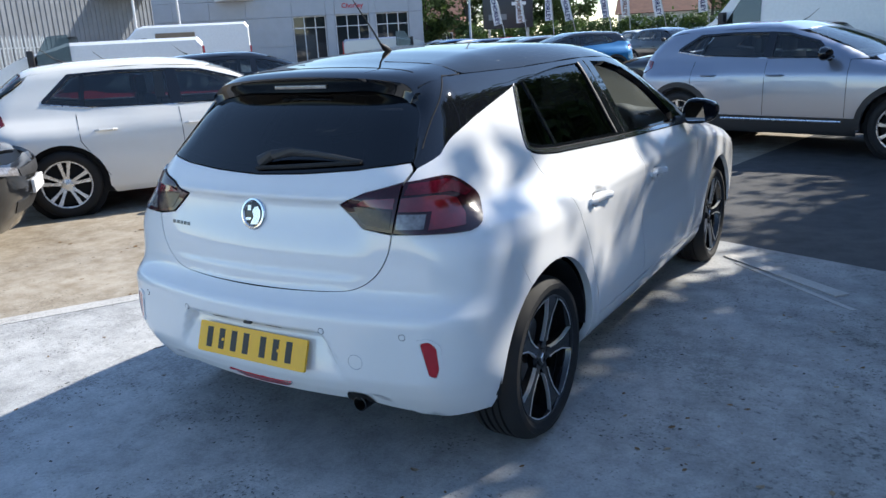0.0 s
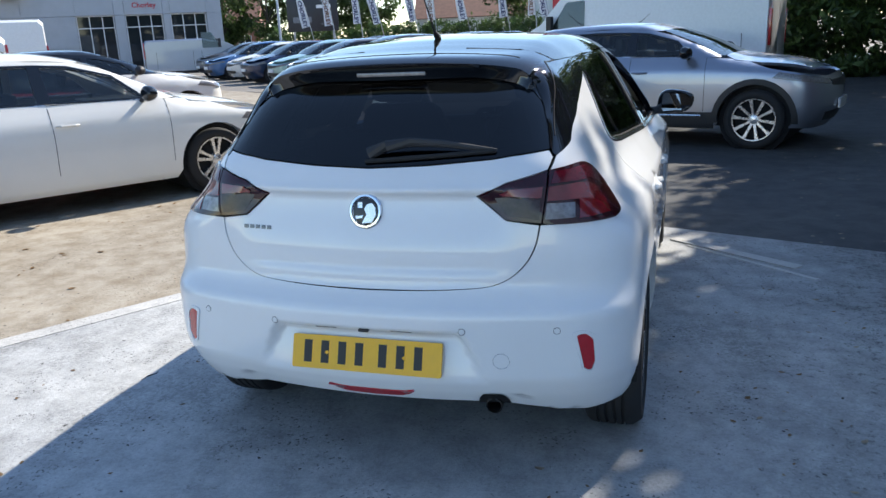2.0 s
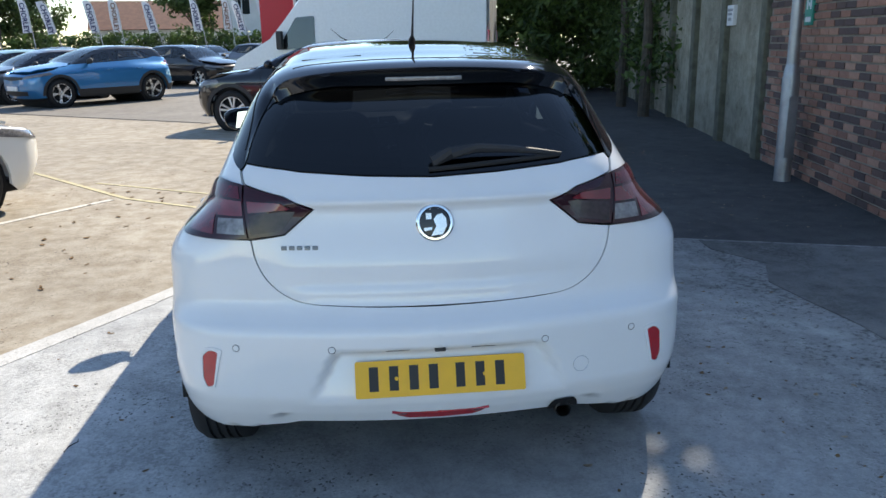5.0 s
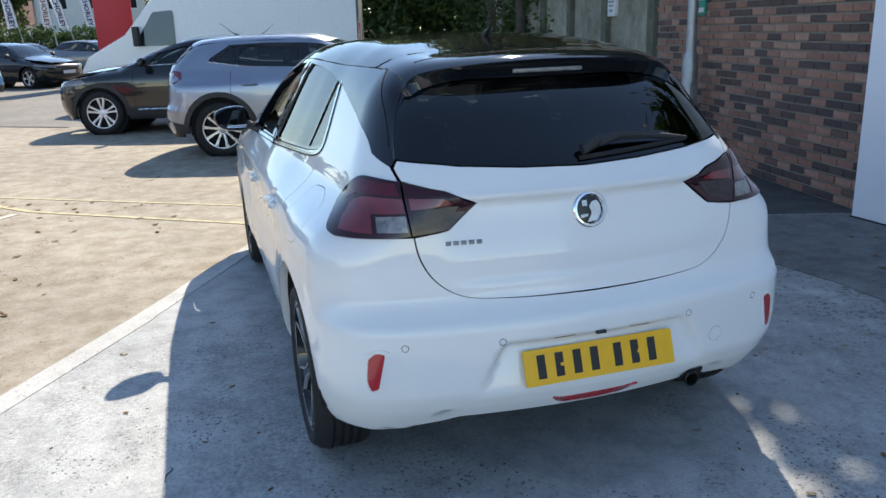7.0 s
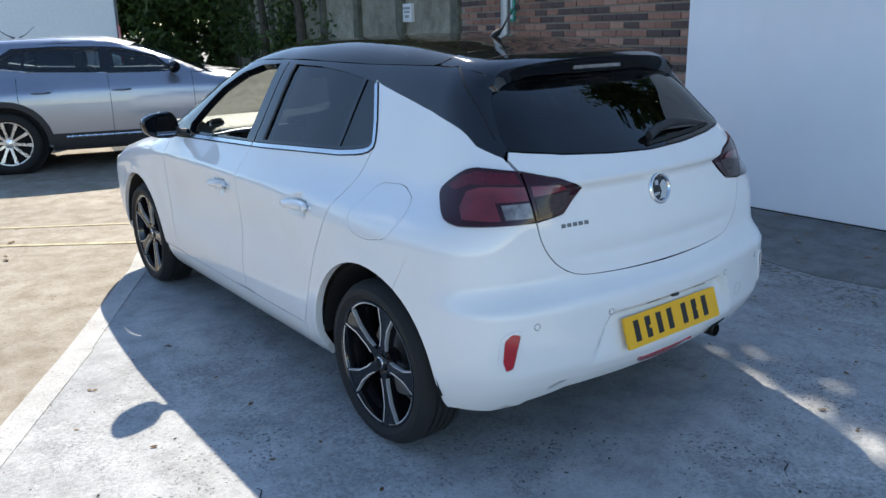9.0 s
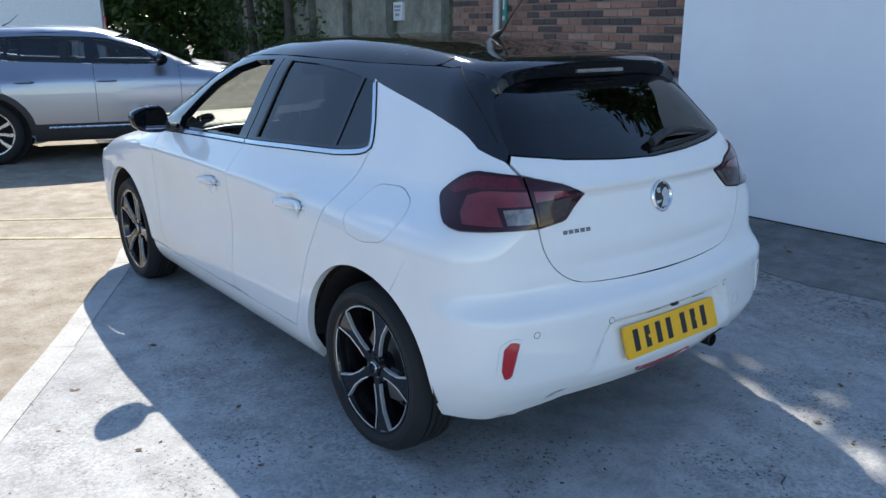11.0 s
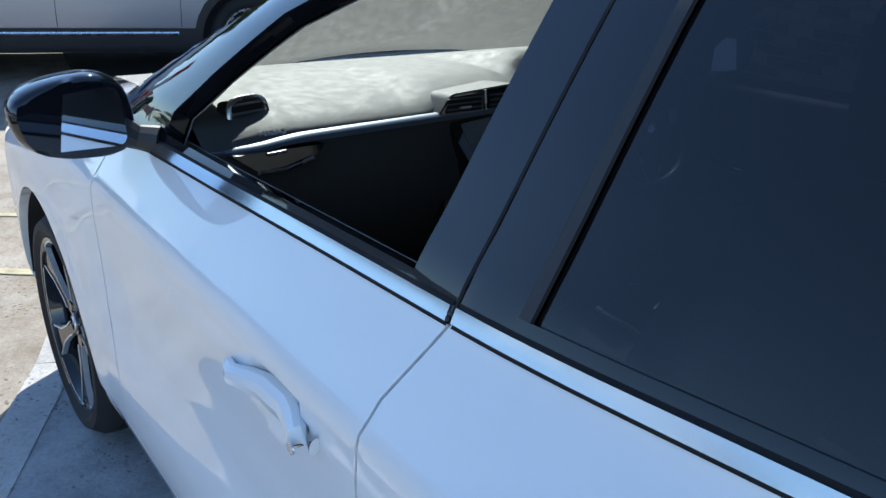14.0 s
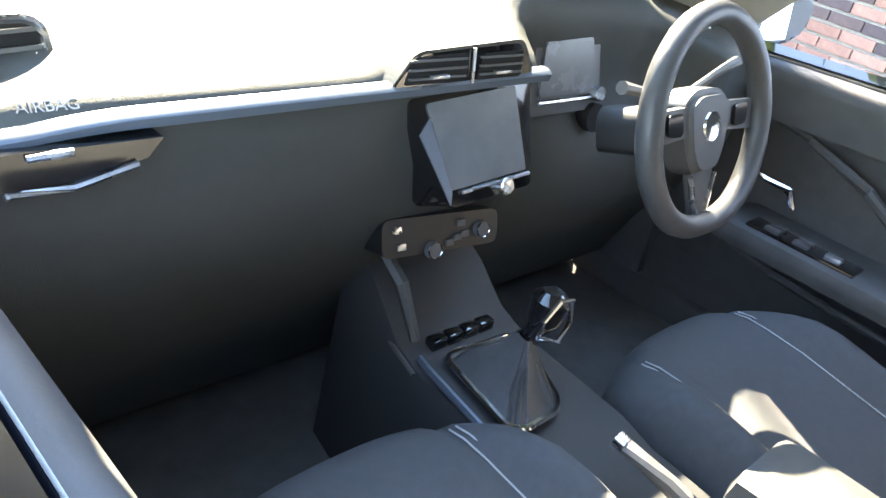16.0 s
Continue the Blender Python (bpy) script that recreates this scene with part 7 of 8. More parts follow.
    zt = lambda y: float(np.interp(y, [q[1] for q in rp], [q[2] for q in rp]))
    skin("roof", h, c, roof, [(0.0, sp["ytop"])] + [(x, y) for y, x in rl[:5]] + [(0.5 * k, sp["yroof"] - 0.02), (0.0, sp["yroof"] + 0.04)], plan=True, step=step, edge=0.07, join=True)
    skin("windscreen", h, c, glass, [(0.0, sp["yroof"] + 0.045), (0.5 * k, sp["yroof"] - 0.015)] + [(x - 0.035, y) for y, x in rl[5:]] + [(0.3, sp["ywb"]), (0.0, sp["ywb"] + 0.02)], plan=True, step=0.15, edge=0.09, join=True, flange=0.003)
    wf = [("S", sp["ywb"] - 0.42, bf + 0.03), ("S", 1.98, bf + 0.045), ("S", 1.96, zt(1.96) - 0.05), ("S", sp["yroof"] - 0.15, zt(sp["yroof"] - 0.15) - 0.055), ("S", sp["yroof"] + 0.2, zt(sp["yroof"] + 0.2) - 0.06)]
    wr = [("S", 1.86, bf + 0.05), ("S", 1.1, br + 0.0), ("S", 0.74, br + 0.06), ("S", 0.98, zt(0.98) - 0.06), ("S", 1.4, zt(1.4) - 0.05), ("S", 1.86, zt(1.86) - 0.05)]
    if doors:
        b_edge = [("S", sp["ywb"] - 0.36, bf + 0.014), ("S", 1.92, bf + 0.030), ("S", 1.1, br - 0.018), ("S", 0.69, br + 0.040), ("S", 0.70, br + 0.075), ("S", 0.955, zt(0.98) - 0.036), ("S", 1.4, zt(1.4) - 0.028), ("S", 1.9, zt(1.9) - 0.028), ("S", sp["yroof"] - 0.15, zt(sp["yroof"] - 0.15) - 0.032), ("S", sp["yroof"] + 0.22, zt(sp["yroof"] + 0.22) - 0.036)]
        skin("window_frame", h, c, M_BLACKGLOSS, b_edge, holes=[wf, wr], step=step, edge=0.05, off=0.004, flange=0.012)
        skin("quarter_divider", h, c, M_BLACKGLOSS, [("S", 1.03, br), ("S", 1.07, br), ("S", 1.10, zt(1.1) - 0.05), ("S", 1.07, zt(1.1) - 0.05)], step=0.1, edge=0.08, off=0.0, flange=0.008)
        for sx in (1, -1):
            bm = bmesh.new()
            run = [h.mark("S", y_, z_) for _, y_, z_ in b_edge[:4]]
            tube(bm, [(q[0] * sx + sx * 0.004, q[1], q[2]) for q in run], 0.007, 6, flat=0.6)
            part("waist_trim", bm, M_SATIN, c)
    outer = belt_pts + cpil + [("R", 0.58 * k, zr + 0.05), ("R", 0.52 * k, HH - 0.14), ("R", 0.49 * k, HH - 0.09)] + rs + [("S", sp["ywb"] - 0.02, bf + 0.01)]
    skin("pillar_frame", h, c, pillars, outer, holes=[wf, wr], step=step, edge=0.05)
    skin("front_window", h, c, glass, wf, step=0.2, edge=0.1, off=-0.006, flange=0.002)
    skin("rear_side_window", h, c, glass, wr, step=0.2, edge=0.1, off=-0.006, flange=0.002)
    skin("rear_window", h, c, glass, [("R", 0.0, zr + 0.01), ("R", 0.4, zr + 0.02), ("R", 0.56 * k, zr + 0.05), ("R", 0.50 * k, HH - 0.14), ("R", 0.0, HH - 0.10)], step=0.15, edge=0.09, join=True, flange=0.003, off=0.002)
    # lamps, grille, plates
    skin("tail_light", h, c, M_REDLENS, [("R", 0.50 * k, zr - 0.09), ("R", 0.62 * k, zr - 0.04), ("S", 0.34, zr - 0.06), ("S", 0.36, zr - 0.14), ("S", 0.26, zr - 0.2), ("R", 0.5 * k, zr - 0.17)], step=0.08, edge=0.05, off=0.006, flange=0.01)
    nz = sp["nose"]
    skin("headlight", h, c, M_CLEARLENS, [("N", 0.48 * k, nz - 0.16), ("N", 0.70 * k, nz - 0.13), ("S", L - 0.62, nz - 0.06), ("S", L - 0.55, nz + 0.0), ("N", 0.62 * k, nz - 0.075), ("N", 0.48 * k, nz - 0.10)], step=0.06, edge=0.04, off=0.006, flange=0.01)
    skin("grille", h, c, M_PLASTIC, [("N", 0.0, nz - 0.20), ("N", 0.44 * k, nz - 0.17), ("N", 0.46 * k, nz - 0.11), ("N", 0.0, nz - 0.10)], step=0.1, edge=0.06, off=0.005, flange=0.008, join=True)
    skin("lower_grille", h, c, M_PLASTIC, [("N", 0.0, 0.30), ("N", 0.5 * k, 0.32), ("N", 0.55 * k, 0.42), ("N", 0.0, 0.43)], step=0.1, edge=0.06, off=0.005, flange=0.008, join=True)
    for nm, y_, z_ in (("front_plate", L + 0.012, 0.49),):
        bm = bmesh.new()
        box(bm, -0.26, 0.26, y_ - 0.02, y_ + 0.006, z_ - 0.055, z_ + 0.055, 0.004)
        part(nm, bm, M_SIGNW, c)
    if cladding:
        for cc, nm in ((ra, "rear_arch_trim"), (fa, "front_arch_trim")):
            oa = (cc[0], cc[1], cc[2] + 0.065)
            skin(nm, h, c, cladding, arch(*cc, -4, 184, 14) + arch(*oa, 184, -4, 14), step=0.1, edge=0.05, off=0.008, flange=0.012)
        for sx in (1, -1):
            if not doors:
                break
            run = [h.mark("S", y_, cz + 0.13) for y_ in np.linspace(ax + R + 0.25, fx - R - 0.25, 8)]
            bm = bmesh.new()
            tube(bm, [(q[0] * sx + sx * 0.012, q[1], q[2]) for q in run], 0.013, 6, flat=0.6)
            part("sill_strip", bm, M_SATIN, c)
        skin("sill_trim", h, c, cladding, [("S", ax + R + 0.10, cz - 0.02), ("S", ax + R + 0.10, cz + 0.17), ("S", fx - R - 0.10, cz + 0.17), ("S", fx - R - 0.10, cz - 0.02)], step=0.1, edge=0.06, off=0.008, flange=0.012)
        skin("bumper_trim", h, c, cladding, [("R", 0.0, cz + 0.02), ("R", 0.6, cz), ("S", 0.35, cz), ("S", 0.36, cz + 0.16), ("R", 0.6, cz + 0.24), ("R", 0.0, cz + 0.24)], step=0.1, edge=0.06, off=0.008, flange=0.012, join=True)
    if doors:
        for y_, nm in ((1.93, "door_gap"), (sp["ywb"] - 0.2, "door_gap"), (0.98, "door_gap")):
            pts = [(y_ + (0.06 if y_ > 2.5 else (-0.10 if y_ < 1.2 else 0)) * 0, bf + 0.0), (y_ + 0.005, bf - 0.25), (y_ + (0.22 if y_ < 1.2 else 0.0), cz + 0.18)]
            for sx in (1, -1):
                run = []
                for q in range(9):
                    t_ = q / 8
                    yy = np.interp(t_, (0, 0.5, 1), [p[0] for p in pts])
                    zz = np.interp(t_, (0, 0.5, 1), [p[1] for p in pts])
                    w = h.mark("S", yy, zz)
                    run.append((w[0] * sx, yy, zz))
                bm = bmesh.new()
                tube(bm, run, 0.0032, 4)
                part(nm, bm, M_GAP, c)
    for sx in (1, -1):
        for cy in (ax, fx):
            wheel("wheel", c, (sx * (W - 0.035), cy, R), R=R, width=0.21, rim_r=R * 0.70, outward=sx, style=style, face=rim, dark=rimdark, seg=32 if doors else 20)
        bm = bmesh.new()
        mz, my = bf + 0.07, sp["ywb"] - 0.42
        r_ = bmesh.ops.create_uvsphere(bm, u_segments=12, v_segments=8, radius=1.0)
        for v in r_["verts"]:
            v.co = Vector((sx * (W + 0.075 + v.co.x * 0.10), my + v.co.y * (0.10 if v.co.y > 0 else 0.05), mz + v.co.z * 0.075))
        part("door_mirror", bm, M_BLACKGLOSS if doors else M_PLASTIC, c)
        bm = bmesh.new()
        tube(bm, [(sx * (W - 0.10), my, mz - 0.07), (sx * (W + 0.0), my, mz - 0.04)], 0.025, 6)
        part("mirror_arm", bm, M_PLASTIC, c)
        for cy in (1.22, 2.06):
            w = h.mark("S", cy, bf - 0.16)
            bm = bmesh.new()
            tube(bm, [(sx * (w[0] + 0.004), cy - 0.1, bf - 0.16), (sx * (w[0] + 0.03), cy - 0.06, bf - 0.158), (sx * (w[0] + 0.03), cy + 0.06, bf - 0.158), (sx * (w[0] + 0.004), cy + 0.1, bf - 0.16)], [0.010, 0.015, 0.015, 0.010], 6)
            part("door_handle", bm, paint, c)
    bm = bmesh.new()
    box(bm, -W * 0.86, W * 0.86, 0.4, L - 0.4, cz, cz + 0.12, 0.02)
    part("underbody", bm, M_GAP, c)
    for cy in (ax, fx):
        bm = bmesh.new()
        cyl(bm, (-W + 0.1, cy, R), (W - 0.1, cy, R), R + 0.055, seg=20)
        part("wheel_arch_liner", bm, M_GAP, c)
    bm = bmesh.new()
    box(bm, -0.55, 0.55, 0.95, 2.6, 0.40, 0.62, 0.05)
    for x in (-0.36, 0.36):
        box(bm, x - 0.22, x + 0.22, 1.62, 1.76, 0.6, 1.12, 0.05)
        box(bm, x - 0.12, x + 0.12, 1.58, 1.68, 1.12, 1.30, 0.03)
    box(bm, -0.6, 0.6, 0.85, 0.98, 0.6, 1.0, 0.05)
    box(bm, -0.68, 0.68, 2.55, sp["ywb"] - 0.1, 0.6, bf - 0.01, 0.04)
    o = part("cabin_trim", bm, M_SEATSIDE, c)
    bm = bmesh.new()
    p0 = h.shoot(np.array([(0, 0.95, 0.6)]), np.array([(0, 0, 1.0)]))[0]
    tube(bm, [(0, 0.95, p0[2] - 0.005), (0, 0.86, p0[2] + 0.04), (0, 0.72, p0[2] + 0.16)], [0.015, 0.006, 0.003], 5)
    part("aerial", bm, M_PLASTIC, c)
    c.matrix_world = m
    return c


def park(fw, heading, sp, side=1):
    """Pose of a car whose front wheel on one side (1 right, -1 left) touches at fw, facing along heading."""
    hd = Vector((*heading, 0)).normalized()
    rt = Vector((hd.y, -hd.x, 0))
    o = Vector((*fw, 0)) - hd * (sp["ax"] + sp["wb"]) - rt * side * (sp["W"] - 0.05)
    return Matrix(((rt.x, hd.x, 0, o.x), (rt.y, hd.y, 0, o.y), (0, 0, 1, 0), (0, 0, 0, 1)))


P_SILVER = car_paint("silver_blue_metallic", (0.30, 0.33, 0.40), 0.75, 0.32, 0.1)
P_PEARL = car_paint("pearl_white", (0.78, 0.77, 0.74), 0.0, 0.4, 0.08)
P_BLUE = car_paint("bright_blue_metallic", (0.03, 0.20, 0.44), 0.35, 0.3, 0.05)
P_BLACK = car_paint("black_metallic", (0.010, 0.011, 0.014), 0.2, 0.3, 0.15)
P_GREY = car_paint("mid_grey_metallic", (0.16, 0.17, 0.19), 0.6, 0.35, 0.1)
P_RED = car_paint("red_paint", (0.45, 0.012, 0.02), 0.1, 0.35, 0.08)
P_MINT = car_paint("pale_mint_metallic", (0.30, 0.48, 0.48), 0.4, 0.35, 0.08)
P_NAVY = car_paint("navy_metallic", (0.015, 0.03, 0.08), 0.4, 0.32, 0.1)
P_MIDBLUE = car_paint("mid_blue_metallic", (0.05, 0.14, 0.32), 0.4, 0.32, 0.1)
M_ALLOY = plain("silver_alloy", (0.66, 0.67, 0.69), 0.28, 0.9, 0.06)

AS_H = (0.55, 0.835)
other_car("parked_hatchback", "pearl white parked hatchback with silver alloy wheels", park((-3.62, 4.83), AS_H, HATCH), P_PEARL, HATCH, pillars=P_PEARL, style="twin", rim=M_ALLOY, step=0.06, doors=True)
other_car("parked_suv", "silver-blue parked crossover with black arch trim", park((1.73, 7.55), (0.958, -0.287), SUV), P_SILVER, SUV, pillars=P_SILVER, cladding=M_PLASTIC, style="ten", rim=M_ALLOY, step=0.06, doors=True)
other_car("parked_suv", "black parked crossover with two-tone alloy wheels", park((-2.46, 11.76), (-0.958, 0.287), SUV, -1), P_BLACK, SUV, cladding=M_PLASTIC, style="twin", rim=M_RIMFACE, step=0.09, doors=True)
shift = Vector((-0.835, 0.55))
base = Vector((-3.62, 4.83))
ah = Vector(AS_H)
q = base + shift * 2.6 + ah * 0.35
other_car("parked_hatchback", "red parked hatchback between two white cars", park(tuple(q), AS_H, SMALL), P_RED, SMALL, style="five", rim=M_ALLOY)
q = base + shift * 5.3 + ah * 1.9
other_car("parked_hatchback", "white parked crossover with black roof", park(tuple(q), AS_H, SUV), P_PEARL, SUV, roof=P_BLACK, style="five", rim=M_ALLOY)
q = Vector((-4.05, 1.36)) - ah * 0.65
other_car("parked_hatchback", "black parked hatchback, nose towards the slab", park(tuple(q), (0.62, 0.78), SMALL), P_BLACK, SMALL, style="five", rim=M_ALLOY)
# the row that faces the yard
FH = (-0.68, -0.735)
side_step = Vector((-0.735, 0.68))
b0 = Vector((-7.75, 18.7))
other_car("parked_suv", "bright blue parked crossover with black roof", park(tuple(b0), FH, SUV, -1), P_BLUE, SUV, roof=P_BLACK, cladding=M_PLASTIC, style="five", rim=M_ALLOY)
for i, (p_, sp_, lab) in enumerate(((P_GREY, SMALL, "mid grey parked hatchback in a row"), (P_MINT, SMALL, "pale mint parked hatchback in a row"), (P_NAVY, SMALL, "navy parked hatchback in a row"), (P_PEARL, SMALL, "white parked hatchback in a row"), (P_MIDBLUE, HATCH, "mid blue parked hatchback in a row"), (P_GREY, SUV, "grey parked crossover in a row"))):
    q = b0 + side_step * 2.55 * (i + 1) + Vector((0.15, 0.1)) * (i % 2)
    other_car("parked_hatchback" if sp_ is not SUV else "parked_suv", lab, park(tuple(q), FH, sp_, -1), p_, sp_, style="five", rim=M_ALLOY if i != 3 else M_RIMBLACK, group="cars in the front row")
# rows farther off
for i, (x, y, p_, sp_, hd, lab) in enumerate(((-6.0, 27.2, P_BLACK, HATCH, (0.8, -0.6), "black parked hatchback farther back"), (-4.2, 36.0, P_GREY, HATCH, (0.8, -0.6), "grey parked hatchback farther back"), (-1.8, 34.0, P_NAVY, SMALL, (0.8, -0.6), "navy parked hatchback farther back"), (-14.0, 36.5, P_BLACK, SUV, (0.7, -0.7), "black parked crossover farther back"), (-18.5, 37.5, P_RED, SMALL, (0.7, -0.7), "red parked hatchback farther back"), (-22.5, 38.5, P_PEARL, SMALL, (0.7, -0.7), "white parked hatchback farther back"), (-10.5, 37.0, P_PEARL, SMALL, (0.7, -0.7), "white parked hatchback farther back"), (-8.0, 41.0, P_BLACK, SMALL, (0.7, -0.7), "black parked hatchback farther back"), (-26.0, 39.0, P_GREY, SUV, (0.7, -0.7), "grey parked crossover farther back"))):
    other_car("distant_car", lab, park((x, y), hd, sp_), p_, sp_, style="five", rim=M_ALLOY, step=0.16, group="cars in the far rows")


# vans
def van(name, label, m, paint, L=5.6, hgt=2.5, open_side=False):
    v = thing(name, label, "van")
    bm = bmesh.new()
    W = 1.0
    prof = [(0, 0.35), (0.0, hgt - 0.12), (0.10, hgt), (L - 2.0, hgt), (L - 1.75, hgt - 0.08), (L - 1.0, 1.55), (L - 0.15, 1.12), (L, 0.85), (L - 0.02, 0.35)]
    ins = 0.10
    rings = []
    for x, s in ((-W, 1), (-W + ins, 1.0), (W - ins, 1.0), (W, 1)):
        e = 1 if abs(x) == W else 0
        rings.append([bm.verts.new((x * (1 - 0.10 * max(0, (z - 1.2) / 1.4)), y + (0.04 if e and y < 0.2 else (-0.05 if e and y > L - 0.3 else 0)), z - (0.07 if e and z > hgt - 0.15 else 0))) for y, z in prof])
    for a, b in zip(rings, rings[1:]):
        for j in range(len(prof) - 1):
            bm.faces.new((a[j], a[j + 1], b[j + 1], b[j]))
    bm.faces.new(rings[0])
    bm.faces.new(rings[-1][::-1])
    bmesh.ops.recalc_face_normals(bm, faces=bm.faces)
    part("body", bm, paint, v, smooth=35)
    for sx in (-1, 1):
        bm = bmesh.new()
        slab(bm, rounded([(L - 2.05, 1.32), (L - 1.18, 1.32), (L - 1.62, 2.0), (L - 2.05, 2.03)], 0.06), 0.0, 0.012, Matrix(((0, 0, sx, sx * (W - 0.065)), (1, 0, 0, 0), (0, 1, 0, 0), (0, 0, 0, 1))) @ Matrix.Rotation(0.0, 4, "X"))
        bmesh.ops.recalc_face_normals(bm, faces=bm.faces)
        for w_ in bm.verts:
            w_.co.x += -sx * 0.10 * max(0, (w_.co.z - 1.2) / 1.4) + sx * 0.066
        part("cab_window", bm, M_FARGLASS, v)
        for y in (1.0, L - 1.0):
            wheel("wheel", v, (sx * (W - 0.03), y, 0.34), R=0.34, width=0.22, rim_r=0.21, outward=sx, style="five", face=M_ALLOY, dark=M_GAP, seg=20)
        bm = bmesh.new()
        box(bm, sx * (W - 0.12) - 0.06, sx * (W - 0.12) + 0.06, -0.03, 0.02, 0.95, 1.65, 0.01)
        part("tail_light", bm, M_BRIGHTRED, v)
        for y0 in (0.5, 2.1, L - 2.12):
            bm = bmesh.new()
            box(bm, sx * (W + 0.001) - 0.003, sx * (W + 0.001) + 0.003, y0, y0 + 0.012, 0.5, 1.2)
            part("panel_gap", bm, M_GAP, v)
        bm = bmesh.new()
        box(bm, sx * (W + 0.12) - 0.08, sx * (W + 0.12) + 0.08, L - 1.35, L - 1.22, 1.32, 1.72, 0.03)
        part("door_mirror", bm, M_PLASTIC, v)
        bm = bmesh.new()
        box(bm, sx * (W - 0.02) - 0.05, sx * (W - 0.02) + 0.05, L - 1.31, L - 1.26, 1.40, 1.46)
        part("mirror_arm", bm, M_PLASTIC, v)
    for sx in (-1, 1):
        bm = bmesh.new()
        box(bm, min(0.012 * sx, 0.80 * sx), max(0.012 * sx, 0.80 * sx), -0.012, 0.01, 0.55, hgt - 0.16, 0.008)
        part("rear_door", bm, paint, v)
    bm = bmesh.new()
    a, b_ = (L - 1.02, 1.57), (L - 1.73, hgt - 0.12)
    vs = [bm.verts.new(p) for p in ((-0.84, a[0] + 0.02, a[1]), (0.84, a[0] + 0.02, a[1]), (0.74, b_[0] + 0.03, b_[1]), (-0.74, b_[0] + 0.03, b_[1]), (-0.84, a[0] - 0.02, a[1] - 0.02), (0.84, a[0] - 0.02, a[1] - 0.02), (0.74, b_[0] - 0.02, b_[1] - 0.02), (-0.74, b_[0] - 0.02, b_[1] - 0.02))]
    for f in ((0, 1, 2, 3), (4, 7, 6, 5), (0, 4, 5, 1), (1, 5, 6, 2), (2, 6, 7, 3), (3, 7, 4, 0)):
        bm.faces.new([vs[i] for i in f])
    bmesh.ops.recalc_face_normals(bm, faces=bm.faces)
    part("windscreen", bm, M_FARGLASS, v)
    bm = bmesh.new()
    box(bm, -W + 0.04, W - 0.04, 0.02, L - 0.02, 0.22, 0.42, 0.03)
    part("underbody", bm, M_PLASTIC, v)
    if open_side:
        bm = bmesh.new()
        box(bm, -W - 0.012, -W + 0.14, 1.7, 2.9, 0.7, 2.15, 0.02)
        part("side_opening", bm, plain("van_load_bay", (0.22, 0.17, 0.12), 0.8), v)
    v.matrix_world = m
    return v


P_VAN = plain("van_white", (0.74, 0.76, 0.79), 0.35, vary=0.04, coat=0.5)


def facing_xy(o, heading):
    hd = Vector((*heading, 0)).normalized()
    rt = Vector((hd.y, -hd.x, 0))
    return Matrix(((rt.x, hd.x, 0, o[0]), (rt.y, hd.y, 0, o[1]), (0, 0, 1, 0), (0, 0, 0, 1)))


van("panel_van", "large white panel van parked beyond the crossovers", facing_xy((2.75, 15.9), (-0.965, 0.26)), P_VAN, 5.9, 2.55)
van("panel_van", "white panel van with an open load bay", facing_xy((-17.9, 18.0), (-0.64, -0.77)), P_VAN, 5.2, 2.4, open_side=True)
van("panel_van", "small white van in the row behind", facing_xy((-12.9, 11.5), (-0.64, -0.77)), P_VAN, 4.8, 1.85)
van("people_carrier", "silver people carrier before the showroom", facing_xy((-23.0, 29.6), (0.82, 0.57)), P_SILVER, 4.6, 1.75)

# ---------------------------------------------------------------- far buildings, fences and flags
M_CLAD = plain("pale_grey_cladding", (0.40, 0.42, 0.46), 0.5, 0.0, 0.06, 1.5)
M_SHED = plain("grey_sheet_cladding", (0.17, 0.18, 0.20), 0.5, 0.2, 0.12, 2.0)
M_FASCIA = plain("white_fascia", (0.72, 0.73, 0.75), 0.45, vary=0.04)
M_SHOPGLASS = car_paint("dark_shop_glass", (0.02, 0.025, 0.03), 0.0, 0.1, 0.1)
M_REDSIGN = plain("red_sign_paint", (0.50, 0.015, 0.03), 0.45, vary=0.06)
M_NAVYINK = plain("navy_print", (0.02, 0.03, 0.12), 0.6, vary=0.1)
M_BROWNINK = plain("brown_print", (0.20, 0.09, 0.05), 0.6, vary=0.1)
M_CLOTH = plain("white_flag_cloth", (0.76, 0.77, 0.80), 0.8, vary=0.05)
M_ROOFTILE = plain("brown_roof_tiles", (0.17, 0.085, 0.06), 0.85, vary=0.25, scale=2.5)
M_HOUSEBRICK = plain("house_brick", (0.30, 0.15, 0.11), 0.9, vary=0.2, scale=6)
M_RENDERW = plain("white_house_render", (0.68, 0.68, 0.66), 0.8, vary=0.06, scale=2)
M_PRINTDARK = plain("dark_print", (0.02, 0.022, 0.03), 0.4, vary=0.2, scale=1.2)


def run_frame(a, b):
    """Local frame of a facade: x along it from a to b, y outwards to the right of that way, z up."""
    d = Vector((b[0] - a[0], b[1] - a[1], 0))
    length = d.length
    d.normalize()
    m = Matrix((d, Vector((d.y, -d.x, 0)), Vector((0, 0, 1)))).transposed().to_4x4()
    m.translation = (a[0], a[1], 0)
    return m, length


def put(bm, m):
    bmesh.ops.transform(bm, matrix=m, verts=bm.verts)
    bmesh.ops.recalc_face_normals(bm, faces=bm.faces)
    return bm


